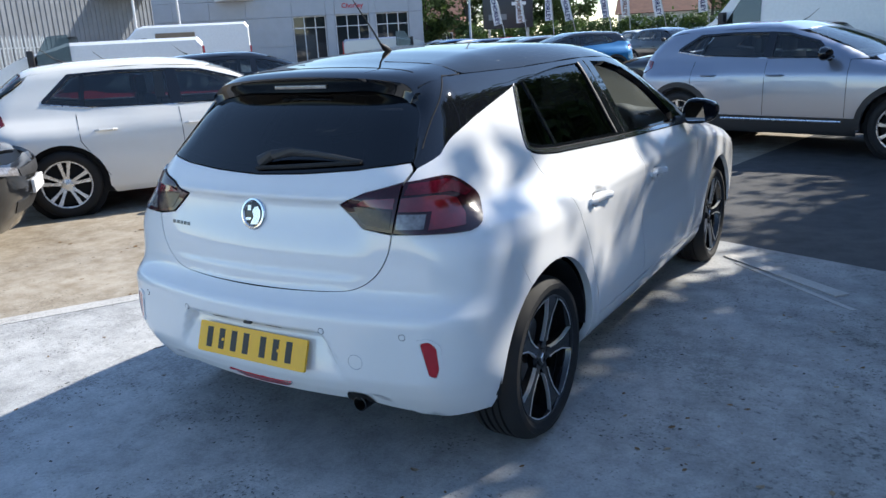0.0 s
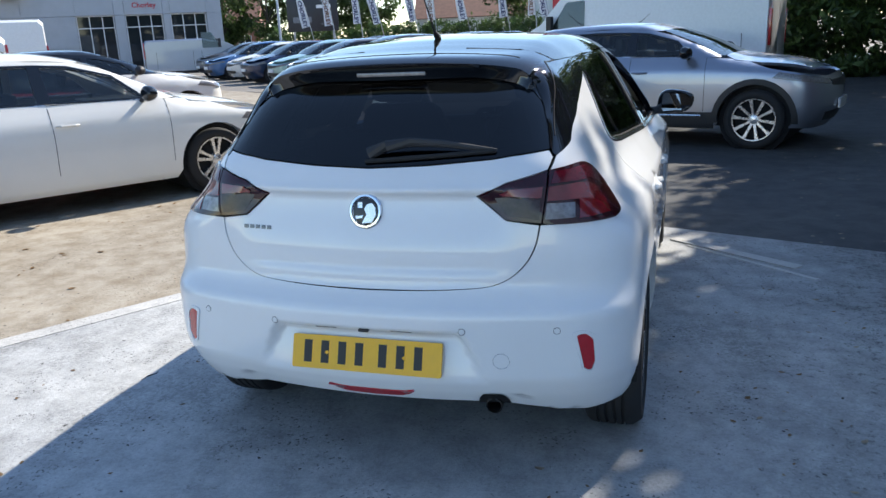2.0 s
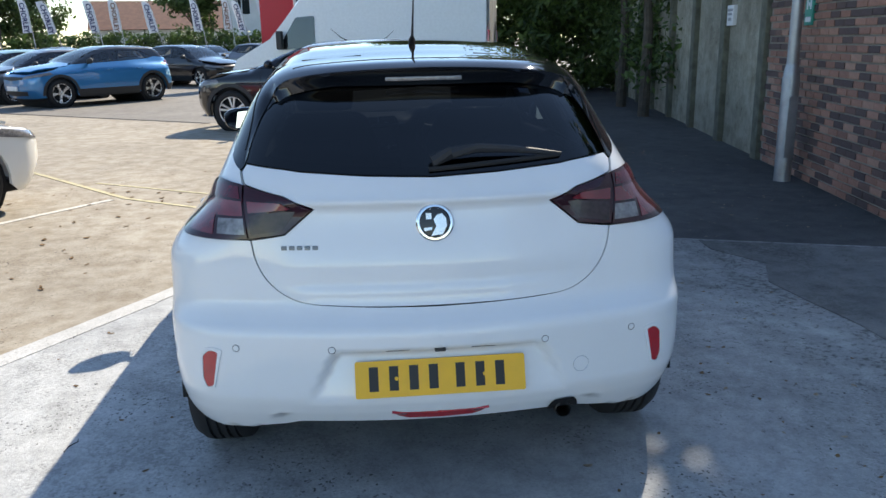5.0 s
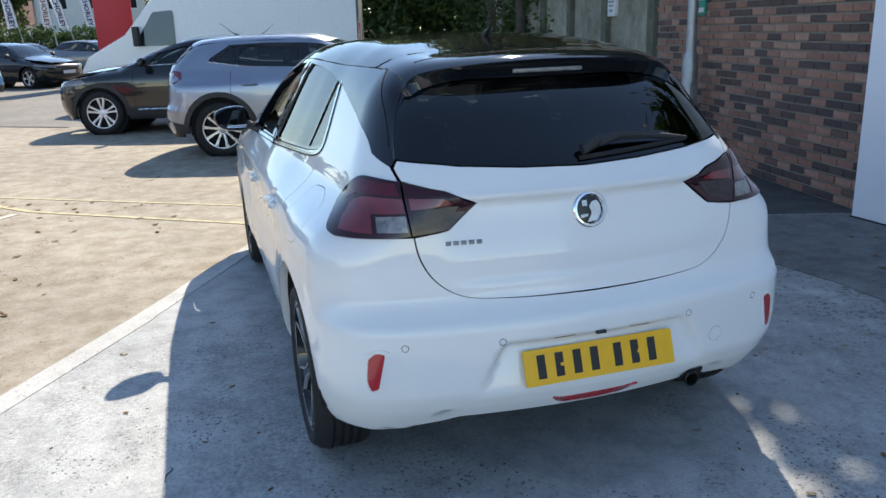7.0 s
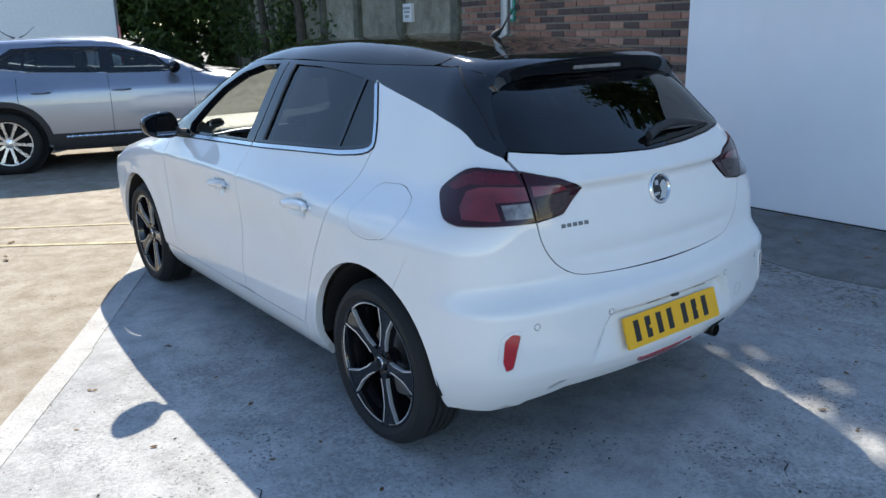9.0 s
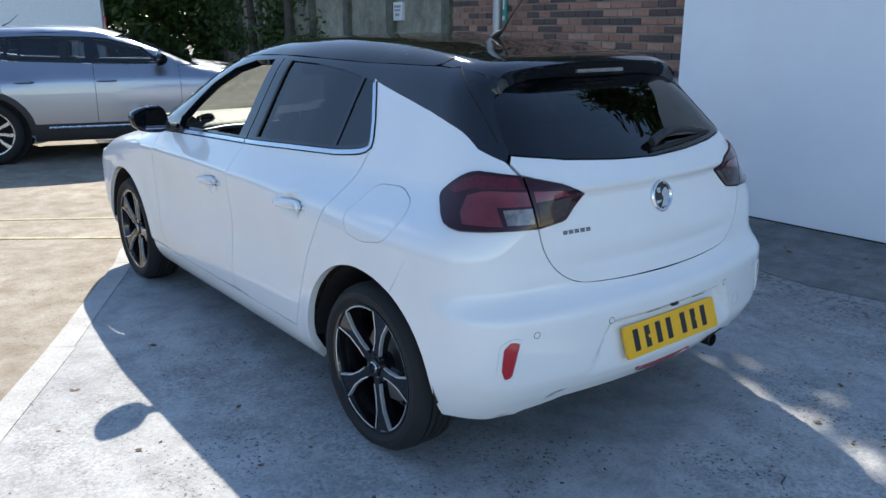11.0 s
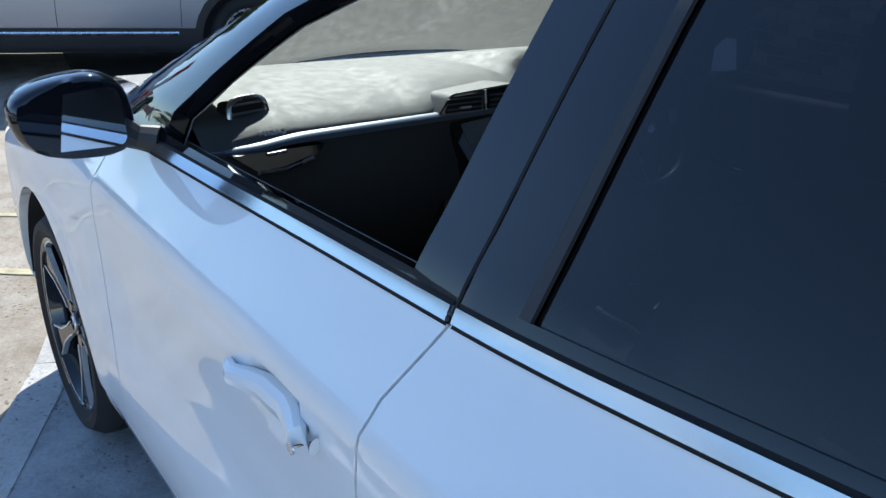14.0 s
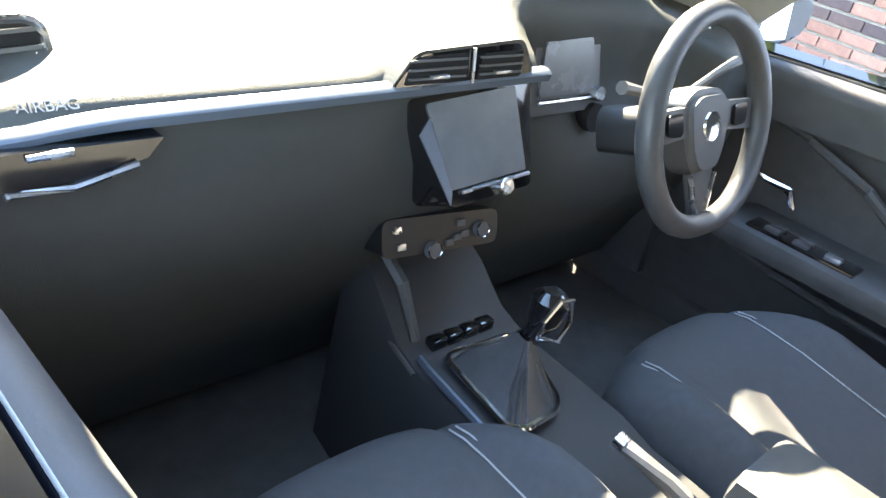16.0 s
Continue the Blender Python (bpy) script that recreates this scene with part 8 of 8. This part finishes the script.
def ribbed(bm, x0, x1, z0, z1, pitch, depth, y=0.0):
    """A profiled metal sheet with upright ribs."""
    xs = []
    x = x0
    while x < x1:
        xs += [(x, 0.0), (x + pitch * 0.55, 0.0), (x + pitch * 0.65, depth), (x + pitch * 0.9, depth)]
        x += pitch
    lo = [bm.verts.new((a, y + o, z0)) for a, o in xs]
    hi = [bm.verts.new((a, y + o, z1)) for a, o in xs]
    for i in range(len(xs) - 1):
        bm.faces.new((lo[i], lo[i + 1], hi[i + 1], hi[i]))


def text_part(name, words, size, mat, parent, m, depth=0.01, bold=0.0):
    cu = bpy.data.curves.new(name, "FONT")
    cu.body, cu.size, cu.extrude, cu.offset = words, size, depth, bold
    cu.align_x, cu.align_y, cu.resolution_u = "CENTER", "CENTER", 2
    tmp = bpy.data.objects.new(name, cu)
    me = bpy.data.meshes.new_from_object(tmp)
    bpy.data.objects.remove(tmp)
    me.name = name
    me.materials.clear()
    me.materials.append(mat)
    ob = new(name, me)
    ob.parent = parent
    ob.matrix_local = m
    return ob


# grey shed with a palisade fence in front
SA, SB = (-31.4, 8.0), (-34.6, 27.6)
m, ln = run_frame(SA, SB)
shed = thing("shed", "long grey profiled-metal shed with white fascia", "shed")
bm = bmesh.new()
box(bm, 0, ln, -9, -0.06, -0.2, 6.0)
part("wall", put(bm, m), M_SHED, shed, smooth=0)
bm = bmesh.new()
ribbed(bm, 0, ln, 0.0, 5.6, 0.30, 0.04)
part("cladding", put(bm, m), M_SHED, shed, smooth=0)
bm = bmesh.new()
box(bm, -0.3, ln + 0.3, -0.2, 0.35, 5.6, 6.2, 0.03)
part("fascia", put(bm, m), M_FASCIA, shed)
bm = bmesh.new()
box(bm, ln - 3.6, ln - 0.2, 0.0, 2.4, 4.55, 4.8, 0.03)
part("canopy", put(bm, m), M_FASCIA, shed, "white flat canopy")
for u in (ln - 3.5, ln - 0.3):
    bm = bmesh.new()
    cyl(bm, (u, 2.2, -0.02), (u, 2.2, 4.6), 0.06, seg=10)
    part("post", put(bm, m), M_FASCIA, shed)
m, ln = run_frame((-22.0, 4.0), (-24.4, 15.0))
fence = thing("palisade_fence", "grey galvanised palisade fence before the shed", "fence")
bm = bmesh.new()
slab(bm, [(0, 0), (0.065, 0), (0.065, 2.25), (0.032, 2.4), (0, 2.25)], 0, 0.012)
bmesh.ops.transform(bm, matrix=Matrix(((1, 0, 0, 0), (0, 0, 1, 0), (0, 1, 0, 0), (0, 0, 0, 1))), verts=bm.verts)
pale = part("pale", bm, M_GALV, fence, smooth=0)
pale.matrix_local = m
k = 0.155
while k < ln:
    o = new("pale", pale.data)
    o.parent = fence
    o.matrix_local = m @ Matrix.Translation((k, 0, 0))
    k += 0.155
for z in (0.45, 1.95):
    bm = bmesh.new()
    box(bm, 0, ln, -0.05, -0.004, z, z + 0.05)
    part("rail", put(bm, m), M_GALV, fence)
for i in range(5):
    bm = bmesh.new()
    box(bm, i * 2.75, i * 2.75 + 0.1, -0.15, -0.052, -0.05, 2.3)
    part("post", put(bm, m), M_GALV, fence)

# showroom with three glazed bays
FA, FB = (-43.8, 33.8), (-29.5, 46.9)
m, ln = run_frame(FA, FB)
show = thing("showroom", "pale grey panelled car showroom with dark glazed bays", "building")


def along(x, y):
    return (Vector((x, y, 0)) - Vector((*FA, 0))).dot(Vector((m[0][0], m[1][0], 0)))


BAYS = [(along(-36.75, 41.3), along(-35.0, 42.8)), (along(-34.5, 43.2), along(-32.65, 44.7)), (along(-32.3, 45.0), along(-30.3, 46.3))]
bm = bmesh.new()
box(bm, 0, ln, -14, -0.35, -0.2, 7.4)
part("core", put(bm, m), M_CLAD, show, smooth=0)
# cladding panels with open joints, leaving the bays free
edges = [0.0, 2.4, 4.8, 7.2] + [v for bay in BAYS for v in bay] + [ln]
ZS = [0.0, 1.6, 3.55, 4.75, 5.95, 7.4]
for i in range(len(edges) - 1):
    for j in range(len(ZS) - 1):
        mid = (edges[i] + edges[i + 1]) / 2
        if j < 2 and any(a < mid < b for a, b in BAYS):
            continue
        bm = bmesh.new()
        box(bm, edges[i] + 0.008, edges[i + 1] - 0.008, -0.33, 0.0, ZS[j] + 0.008, ZS[j + 1] - 0.008, 0.006)
        part("panel", put(bm, m), M_CLAD, show, smooth=0)
for a, b in BAYS:
    bm = bmesh.new()
    box(bm, a, b, -0.30, -0.27, 0.0, 3.55)
    win = part("window", put(bm, m), M_SHOPGLASS, show, "dark reflecting shop window", smooth=0)
    for x in (a + 0.02, (a * 2 + b) / 3, (a + 2 * b) / 3, b - 0.08):
        bm = bmesh.new()
        box(bm, x, x + 0.06, -0.27, -0.18, 0.0, 3.55)
        part("mullion", put(bm, m), M_FASCIA, win, smooth=0)
    for z in (0.0, 2.75, 3.49):
        bm = bmesh.new()
        box(bm, a + 0.08, b - 0.08, -0.265, -0.19, z, z + 0.06)
        part("transom", put(bm, m), M_FASCIA, win, smooth=0)
u = along(-33.55, 44.0)
# letters face outwards, reading along the wall
text_part("lettering", "Chorley", 0.46, M_REDSIGN, show, m @ Matrix(((1, 0, 0, u), (0, 0, 1, 0.012), (0, 1, 0, 4.12), (0, 0, 0, 1))), 0.01, 0.006)
# a pointed white canopy on stays
u = along(-38.0, 37.3)
can = thing("entrance_canopy", "white triangular canopy frame on the showroom", "canopy")
bm = bmesh.new()
slab(bm, [(0.0, 0.0), (2.6, 0.0), (1.3, 2.4)], 4.75, 4.95)
put(bm, m @ Matrix.Translation((u - 1.4, 0.02, 0)))
part("roof_plate", bm, M_FASCIA, can, smooth=0)
for x in (0.0, 2.6):
    bm = bmesh.new()
    cyl(bm, (u - 1.4 + x, 0.05, 6.6), (u - 0.1, 2.3, 4.96), 0.045, seg=8)
    part("stay", put(bm, m), M_FASCIA, can)

# houses beyond
def house(label, cx, cy, yaw, w, d, eave, ridge, wall_mat, n_win=3, wall_name="house"):
    h = thing(wall_name, label, "house", Matrix.Translation((cx, cy, 0)) @ Matrix.Rotation(yaw, 4, "Z"))
    bm = bmesh.new()
    vs = [bm.verts.new(p) for p in ((-w / 2, -d / 2, -0.2), (w / 2, -d / 2, -0.2), (w / 2, d / 2, -0.2), (-w / 2, d / 2, -0.2), (-w / 2, -d / 2, eave), (w / 2, -d / 2, eave), (w / 2, d / 2, eave), (-w / 2, d / 2, eave), (-w / 2, 0, ridge), (w / 2, 0, ridge))]
    for f in ((0, 1, 5, 4), (2, 3, 7, 6), (1, 2, 6, 9, 5), (3, 0, 4, 8, 7), (4, 5, 9, 8), (6, 7, 8, 9), (0, 3, 2, 1)):
        bm.faces.new([vs[i] for i in f])
    part("wall", bm, wall_mat, h, smooth=0)
    for s in (-1, 1):
        sl = math.atan2(ridge - eave, d / 2)
        run = math.hypot(ridge - eave, d / 2)
        roof = None
        n = 9
        for k in range(n):
            bm = bmesh.new()
            y0 = -run * 1.06 + k * run * 1.06 / n
            box(bm, -w / 2 - 0.25, w / 2 + 0.25, y0, y0 + run * 1.06 / n + 0.03, 0.02, 0.085)
            mm = Matrix.Translation((0, 0, ridge)) @ Matrix.Rotation(0 if s < 0 else math.pi, 4, "Z") @ Matrix.Rotation(sl - 0.012, 4, "X")
            bmesh.ops.transform(bm, matrix=mm, verts=bm.verts)
            if roof is None:
                roof = part("roof", bm, M_ROOFTILE, h, smooth=0)
            else:
                part("tile_course", bm, M_ROOFTILE, roof, smooth=0)
    for i in range(n_win):
        x = -w / 2 + (i + 0.5) * w / n_win
        for z in ((1.0, 2.1),) + (((3.4, 4.5),) if eave > 4.6 else ()):
            bm = bmesh.new()
            box(bm, x - 0.6, x + 0.6, -d / 2 - 0.03, -d / 2 + 0.05, z[0], z[1])
            wi = part("window", bm, M_FASCIA, h, smooth=0)
            for q in (-0.29, 0.29):
                bm = bmesh.new()
                box(bm, x + q - 0.25, x + q + 0.25, -d / 2 - 0.05, -d / 2 - 0.02, z[0] + 0.07, z[1] - 0.07)
                part("pane", bm, M_SHOPGLASS, wi, smooth=0)
    bm = bmesh.new()
    box(bm, w * 0.2, w * 0.2 + 0.5, -0.3, 0.3, ridge - 0.3, ridge + 0.9, 0.02)
    part("chimney", bm, M_HOUSEBRICK, h)
    return h


house("brick house with brown tiled gable roof", -41.5, 66.5, 0.4, 7.0, 8.0, 3.2, 5.4, M_HOUSEBRICK)
house("long low building with brown tiled roof", -17.0, 73.0, 0.24, 13.0, 9.0, 2.8, 5.2, M_RENDERW, 5, "long_building")
house("white rendered building beyond the hedge", -7.0, 60.0, 0.2, 6.5, 7.0, 5.0, 7.2, M_RENDERW, 3)
house("brick house behind the trees", 5.0, 66.0, 0.1, 9.0, 8.0, 4.8, 7.5, M_HOUSEBRICK, 3)

# hedge and trees beyond the car park
def hedge(name, label, pts, h, w, count, seed, size=0.13):
    g = np.random.default_rng(seed)
    cen = []
    for (x0, y0), (x1, y1) in zip(pts, pts[1:]):
        n = int(math.hypot(x1 - x0, y1 - y0) / 0.4)
        for i in range(n):
            f = i / n
            for z in np.arange(0.2, h, 0.35):
                cen.append((x0 + (x1 - x0) * f + g.normal(0, 0.1), y0 + (y1 - y0) * f + g.normal(0, w * 0.3), z + g.normal(0, 0.12), 1.0))
    V, F = leaves(g, cen, count, 0.2, size)
    me = bpy.data.meshes.new(name)
    me.from_pydata(V, [], F)
    me.materials.append(M_HEDGE)
    return tagged(new(name, me), label, "hedge", kind="stuff")


hedge("hedge", "clipped bright green hedge along the road", [(-27, 48.5), (-20, 51), (-10, 52), (4, 52)], 2.1, 1.2, 26000, 41)
hedge("overgrown_hedge", "tall overgrown green hedge closing the yard", [(0.6, 21.0), (7.8, 19.8)], 4.6, 1.6, 30000, 43, 0.11)
hedge("hedge", "low green hedge beside the far wall", [(1.6, 28), (4.5, 33)], 2.2, 1.2, 7000, 42)
for i, (x, y, h, r) in enumerate(((-33.5, 53.6, 6.5, 2.2), (-30.5, 55.0, 7.0, 2.4), (-27.0, 57.5, 6.0, 2.2), (-23.5, 60, 6.5, 2.4), (-13.0, 62.0, 7.0, 2.6), (-2.0, 61.0, 7.5, 2.7), (3.0, 56.0, 8.0, 3.0), (-46.0, 64.0, 8.0, 3.0), (6.0, 45.0, 8.5, 3.0), (7.5, 34.0, 9.0, 3.2), (8.0, 27.0, 9.0, 3.2))):
    tree(x, y, 60 + i, h, r, 5200, 0.17, (0, 0), "green broad-leaved tree beyond the car park", 0.25)

# advertising board, no readable product name
bl, br = Vector((-23.2, 44.3, 0)), Vector((-20.3, 45.6, 0))
m, ln = run_frame(bl, br)
ad = thing("billboard", "dark printed billboard on two posts", "billboard")
bm = bmesh.new()
box(bm, 0, ln, -0.12, 0.0, 1.95, 4.35, 0.02)
part("board", put(bm, m), M_PRINTDARK, ad)
for u in (0.3, ln - 0.4):
    bm = bmesh.new()
    box(bm, u, u + 0.12, -0.26, -0.13, -0.05, 4.2)
    part("post", put(bm, m), M_GALV, ad)
for x0, x1, z0, z1, mt in ((0.35, 1.5, 2.5, 2.85, M_SHED), (1.85, 2.75, 3.35, 3.55, M_FASCIA), (2.1, 2.7, 3.8, 3.88, M_SHED), (2.1, 2.8, 2.35, 2.42, M_SHED)):
    bm = bmesh.new()
    box(bm, x0, x1, -0.005, 0.012, z0, z1)
    part("printed_bar", put(bm, m), mt, ad, smooth=0)
lp = thing("street_lamp", "slim grey street lamp beyond the car park", "lamp post", Matrix.Translation((-18.0, 33.4, 0)))
bm = bmesh.new()
lathe(bm, [(-0.05, 0.09), (1.2, 0.09), (1.25, 0.06), (7.9, 0.04), (7.92, 0.0)], 12, axis="z")
part("shaft", bm, M_GALV, lp)
bm = bmesh.new()
box(bm, -0.1, 0.7, -0.1, 0.1, 7.88, 8.0, 0.03)
part("lantern", bm, M_GALV, lp)

# feather flags
def feather_flag(x, y, ink, lean, seed):
    g = np.random.default_rng(seed)
    f = thing("feather_flag", "white feather flag with vertical dark lettering", "flag", Matrix.Translation((x, y, 0)) @ Matrix.Rotation(0.10 + g.normal(0, 0.12), 4, "Z") @ Matrix.Rotation(lean, 4, "Y"), group="feather flags")
    bm = bmesh.new()
    tube(bm, [(0, 0, -0.05), (0, 0, 2.0), (-0.02, 0, 3.3), (-0.10, 0, 3.75), (-0.28, 0, 3.88)], [0.03, 0.025, 0.018, 0.012, 0.008], 6)
    part("pole", bm, M_GALV, f)
    bm = bmesh.new()
    rows = []
    for i in range(15):
        z = 2.2 + 1.6 * i / 14
        right = -0.02 if z < 3.3 else -0.02 - 0.26 * ((z - 3.3) / 0.58) ** 2
        left = -0.44 + 0.04 * math.sin(z * 2 + seed)
        rows.append([bm.verts.new((right + (left - right) * j / 5, 0.05 * math.sin(2.2 * z + j * 0.9 + seed) * j / 5 + o, z)) for o in (-0.003, 0.003) for j in range(6)])
    for a, b in zip(rows, rows[1:]):
        for j in range(5):
            bm.faces.new((a[j], a[j + 1], b[j + 1], b[j]))
            bm.faces.new((a[6 + j], b[6 + j], b[7 + j], a[7 + j]))
        bm.faces.new((a[0], b[0], b[6], a[6]))
        bm.faces.new((a[5], a[11], b[11], b[5]))
    bm.faces.new([rows[0][j] for j in (0, 6, 7, 8, 9, 10, 11, 5, 4, 3, 2, 1)])
    bm.faces.new([rows[-1][j] for j in (0, 1, 2, 3, 4, 5, 11, 10, 9, 8, 7, 6)])
    part("cloth", bm, M_CLOTH, f)
    text_part("lettering", "CHORLEY", 0.32, ink, f, Matrix(((0, -1, 0, -0.24), (0, 0, -1, -0.065), (1, 0, 0, 2.92), (0, 0, 0, 1))) @ Matrix.Rotation(math.pi, 4, "Z"), 0.002, 0.008)
    return f


for i, (x, y) in enumerate(((-18.5, 38.7), (-17.5, 39.2), (-16.2, 39.7), (-14.9, 40.2), (-13.2, 40.8), (-12.3, 41.0), (-10.3, 41.6), (-8.25, 42.0), (-6.9, 42.2), (-5.9, 42.4), (-4.8, 42.5))):
    feather_flag(x, y, M_BROWNINK if i in (1, 5, 8) else M_NAVYINK, radians(-11 + 4 * ((i * 7) % 3)), i)

# red pylon sign
py = thing("pylon_sign", "tall red and white pylon sign", "sign", Matrix.Translation((-3.2, 27.9, 0)))
bm = bmesh.new()
box(bm, -0.6, 0.6, -0.12, 0.12, -0.05, 5.2, 0.02)
part("panel", bm, M_REDSIGN, py)
bm = bmesh.new()
box(bm, -0.52, 0.52, -0.125, -0.1, 3.2, 4.6, 0.004)
part("white_field", bm, M_FASCIA, py)

# ---------------------------------------------------------------- leaf litter and grit
M_LEAFTAN = plain("pale_dry_leaf", (0.26, 0.20, 0.135), 0.8, vary=0.35, scale=60)
M_TWIG = plain("dark_twig", (0.03, 0.026, 0.022), 0.9)


def blade(g, s):
    """A curled dry leaf: five stations along a midrib, both sides lifted."""
    V, F = [], []
    curl, fold = g.uniform(0.1, 0.6), g.uniform(0.05, 0.4)
    for i in range(5):
        u = i / 4
        w = 0.30 * math.sin(math.pi * (0.08 + 0.88 * u)) ** 0.8
        z = curl * (u - 0.5) ** 2
        V += [(u - 0.5, -w, z + fold * w * g.uniform(0.6, 1.2)), (u - 0.5, 0, z), (u - 0.5, w, z + fold * w * g.uniform(0.6, 1.2))]
    for i in range(4):
        a = i * 3
        F += [(a, a + 1, a + 4, a + 3), (a + 1, a + 2, a + 5, a + 4)]
    V = np.array(V) * s
    V[:, 2] -= V[:, 2].min() - 0.0008
    return V, F


def scatter(name, label, mat, seed, spots, size):
    """Many small dry leaves in one mesh; spots: (x0, x1, y0, y1, z, count)."""
    g = np.random.default_rng(seed)
    VV, FF, n = [], [], 0
    for x0, x1, y0, y1, z, count in spots:
        for _ in range(count):
            V, F = blade(g, size * g.uniform(0.4, 1.5))
            a = g.uniform(0, 2 * math.pi)
            R = np.array([[math.cos(a), -math.sin(a), 0], [math.sin(a), math.cos(a), 0], [0, 0, 1]])
            V = V @ R.T + np.array([g.uniform(x0, x1), g.uniform(y0, y1), z])
            VV += V.tolist()
            FF += [tuple(i + n for i in f) for f in F]
            n += len(V)
    me = bpy.data.meshes.new(name)
    me.from_pydata(VV, [], FF)
    me.materials.append(mat)
    return tagged(new(name, me), label, "leaves", kind="stuff")


scatter("leaf_litter", "scattered brown dry leaves on the slab", M_LEAFDRY, 5, [(0.95, 3.4, -1.6, 2.4, 0.0045, 150), (2.7, 3.5, -3.0, 2.3, 0.0045, 120), (0.5, 1.4, -1.2, 0.4, 0.0045, 20), (-2.2, -0.9, -1.0, 2.0, 0.0045, 26)], 0.020)
scatter("leaf_litter", "scattered pale dry leaves along the wall", M_LEAFTAN, 6, [(1.0, 3.4, -1.6, 2.4, 0.0045, 70), (2.9, 3.5, -2.0, 2.4, 0.0045, 60), (1.8, 4.0, 3.2, 8.0, 0.001, 160)], 0.024)
scatter("leaf_litter", "dark leaf crumbs on the tan yard", M_TWIG, 7, [(-5.0, -1.6, 3.2, 8.5, -0.0035, 260), (-4.5, -2.6, 0.0, 3.5, -0.0035, 140), (-4.0, -1.0, -1.0, 2.2, 0.0045, 90), (-0.9, 0.9, -1.6, 0.3, 0.0045, 70), (0.9, 3.0, -1.6, 2.5, 0.0045, 160)], 0.0125)
scatter("leaf_litter", "curled brown leaves lying on the tan yard", M_LEAFDRY, 8, [(-4.6, -2.0, 1.6, 6.6, -0.0035, 70), (-3.2, -1.2, 4.2, 7.6, -0.0035, 50), (-3.0, -1.7, -0.6, 1.4, -0.0035, 14), (2.6, 3.5, -1.8, 2.4, 0.009, 40)], 0.045)
# single leaves and twigs that lie clear of the rest
g = np.random.default_rng(9)
for x, y, s, mt, lab in ((0.53, 0.20, 0.034, M_LEAFTAN, "pale curled dry leaf on the slab"), (0.62, -0.28, 0.034, M_LEAFTAN, "pale curled dry leaf on the slab"), (1.62, 0.62, 0.034, M_LEAFTAN, "pale curled dry leaf on the slab"), (1.25, 0.9, 0.034, M_LEAFDRY, "brown curled dry leaf on the slab"), (1.02, -0.18, 0.034, M_LEAFDRY, "brown curled dry leaf on the slab"), (-1.10, 1.25, 0.034, M_LEAFDRY, "brown curled dry leaf beside the sill"), (-1.15, 2.1, 0.034, M_LEAFDRY, "brown curled dry leaf beside the sill"), (2.1, 0.2, 0.034, M_LEAFTAN, "pale curled dry leaf on the slab"), (2.5, 1.1, 0.034, M_LEAFDRY, "brown curled dry leaf on the slab")):
    V, F = blade(g, s)
    me = bpy.data.meshes.new("dry_leaf")
    me.from_pydata(V.tolist(), [], F)
    me.materials.append(mt)
    o = tagged(new("dry_leaf", me), lab, "leaf", "single dry leaves")
    o.matrix_world = Matrix.Translation((x, y, 0.0045)) @ Matrix.Rotation(g.uniform(0, 6.28), 4, "Z")
for x, y, a in ((0.12, -0.42, 0.4), (-1.35, 0.6, 1.2), (1.4, -0.5, 2.2), (2.2, 0.9, 0.8)):
    bm = bmesh.new()
    tube(bm, [(-0.05, 0, 0.003), (-0.01, 0.012, 0.004), (0.03, 0.004, 0.003), (0.05, 0.02, 0.003)], [0.002, 0.0025, 0.002, 0.001], 5)
    o = tagged(mesh_ob("twig", bm, M_TWIG), "short dark bent twig on the slab", "twig", "twigs")
    o.matrix_world = Matrix.Translation((x, y, 0.0042)) @ Matrix.Rotation(a, 4, "Z")

# ---------------------------------------------------------------- bricks of the near wall, one by one
bm = bmesh.new()
box(bm, -0.1025, 0.1025, -0.006, 0.016, -0.0285, 0.0285, 0.003)
full = bpy.data.meshes.new("brick")
bm.to_mesh(full)
bm.free()
full.materials.append(M_BRICK)
bm = bmesh.new()
for row in range(41):
    z = 0.04 + row * 0.075
    for j in range(-1, 20):
        u = j * 0.215 + (0.1075 if row % 2 else 0) + 0.05
        if not 0.0 < u < 4.1:
            continue
        dy = random.uniform(-0.002, 0.003)
        if row < 23 and u < 2.85:
            b = new("brick", full)
            b.matrix_world = WM_ @ Matrix.Translation((u, dy, z))
            b.parent = brick_wall
        else:
            box(bm, u - 0.1025, u + 0.1025, dy - 0.006, dy + 0.016, z - 0.0285, z + 0.0285)
bmesh.ops.transform(bm, matrix=WM_, verts=bm.verts)
o = part("upper_bricks", bm, M_BRICK2, brick_wall, smooth=0)
o["kind"] = "stuff"
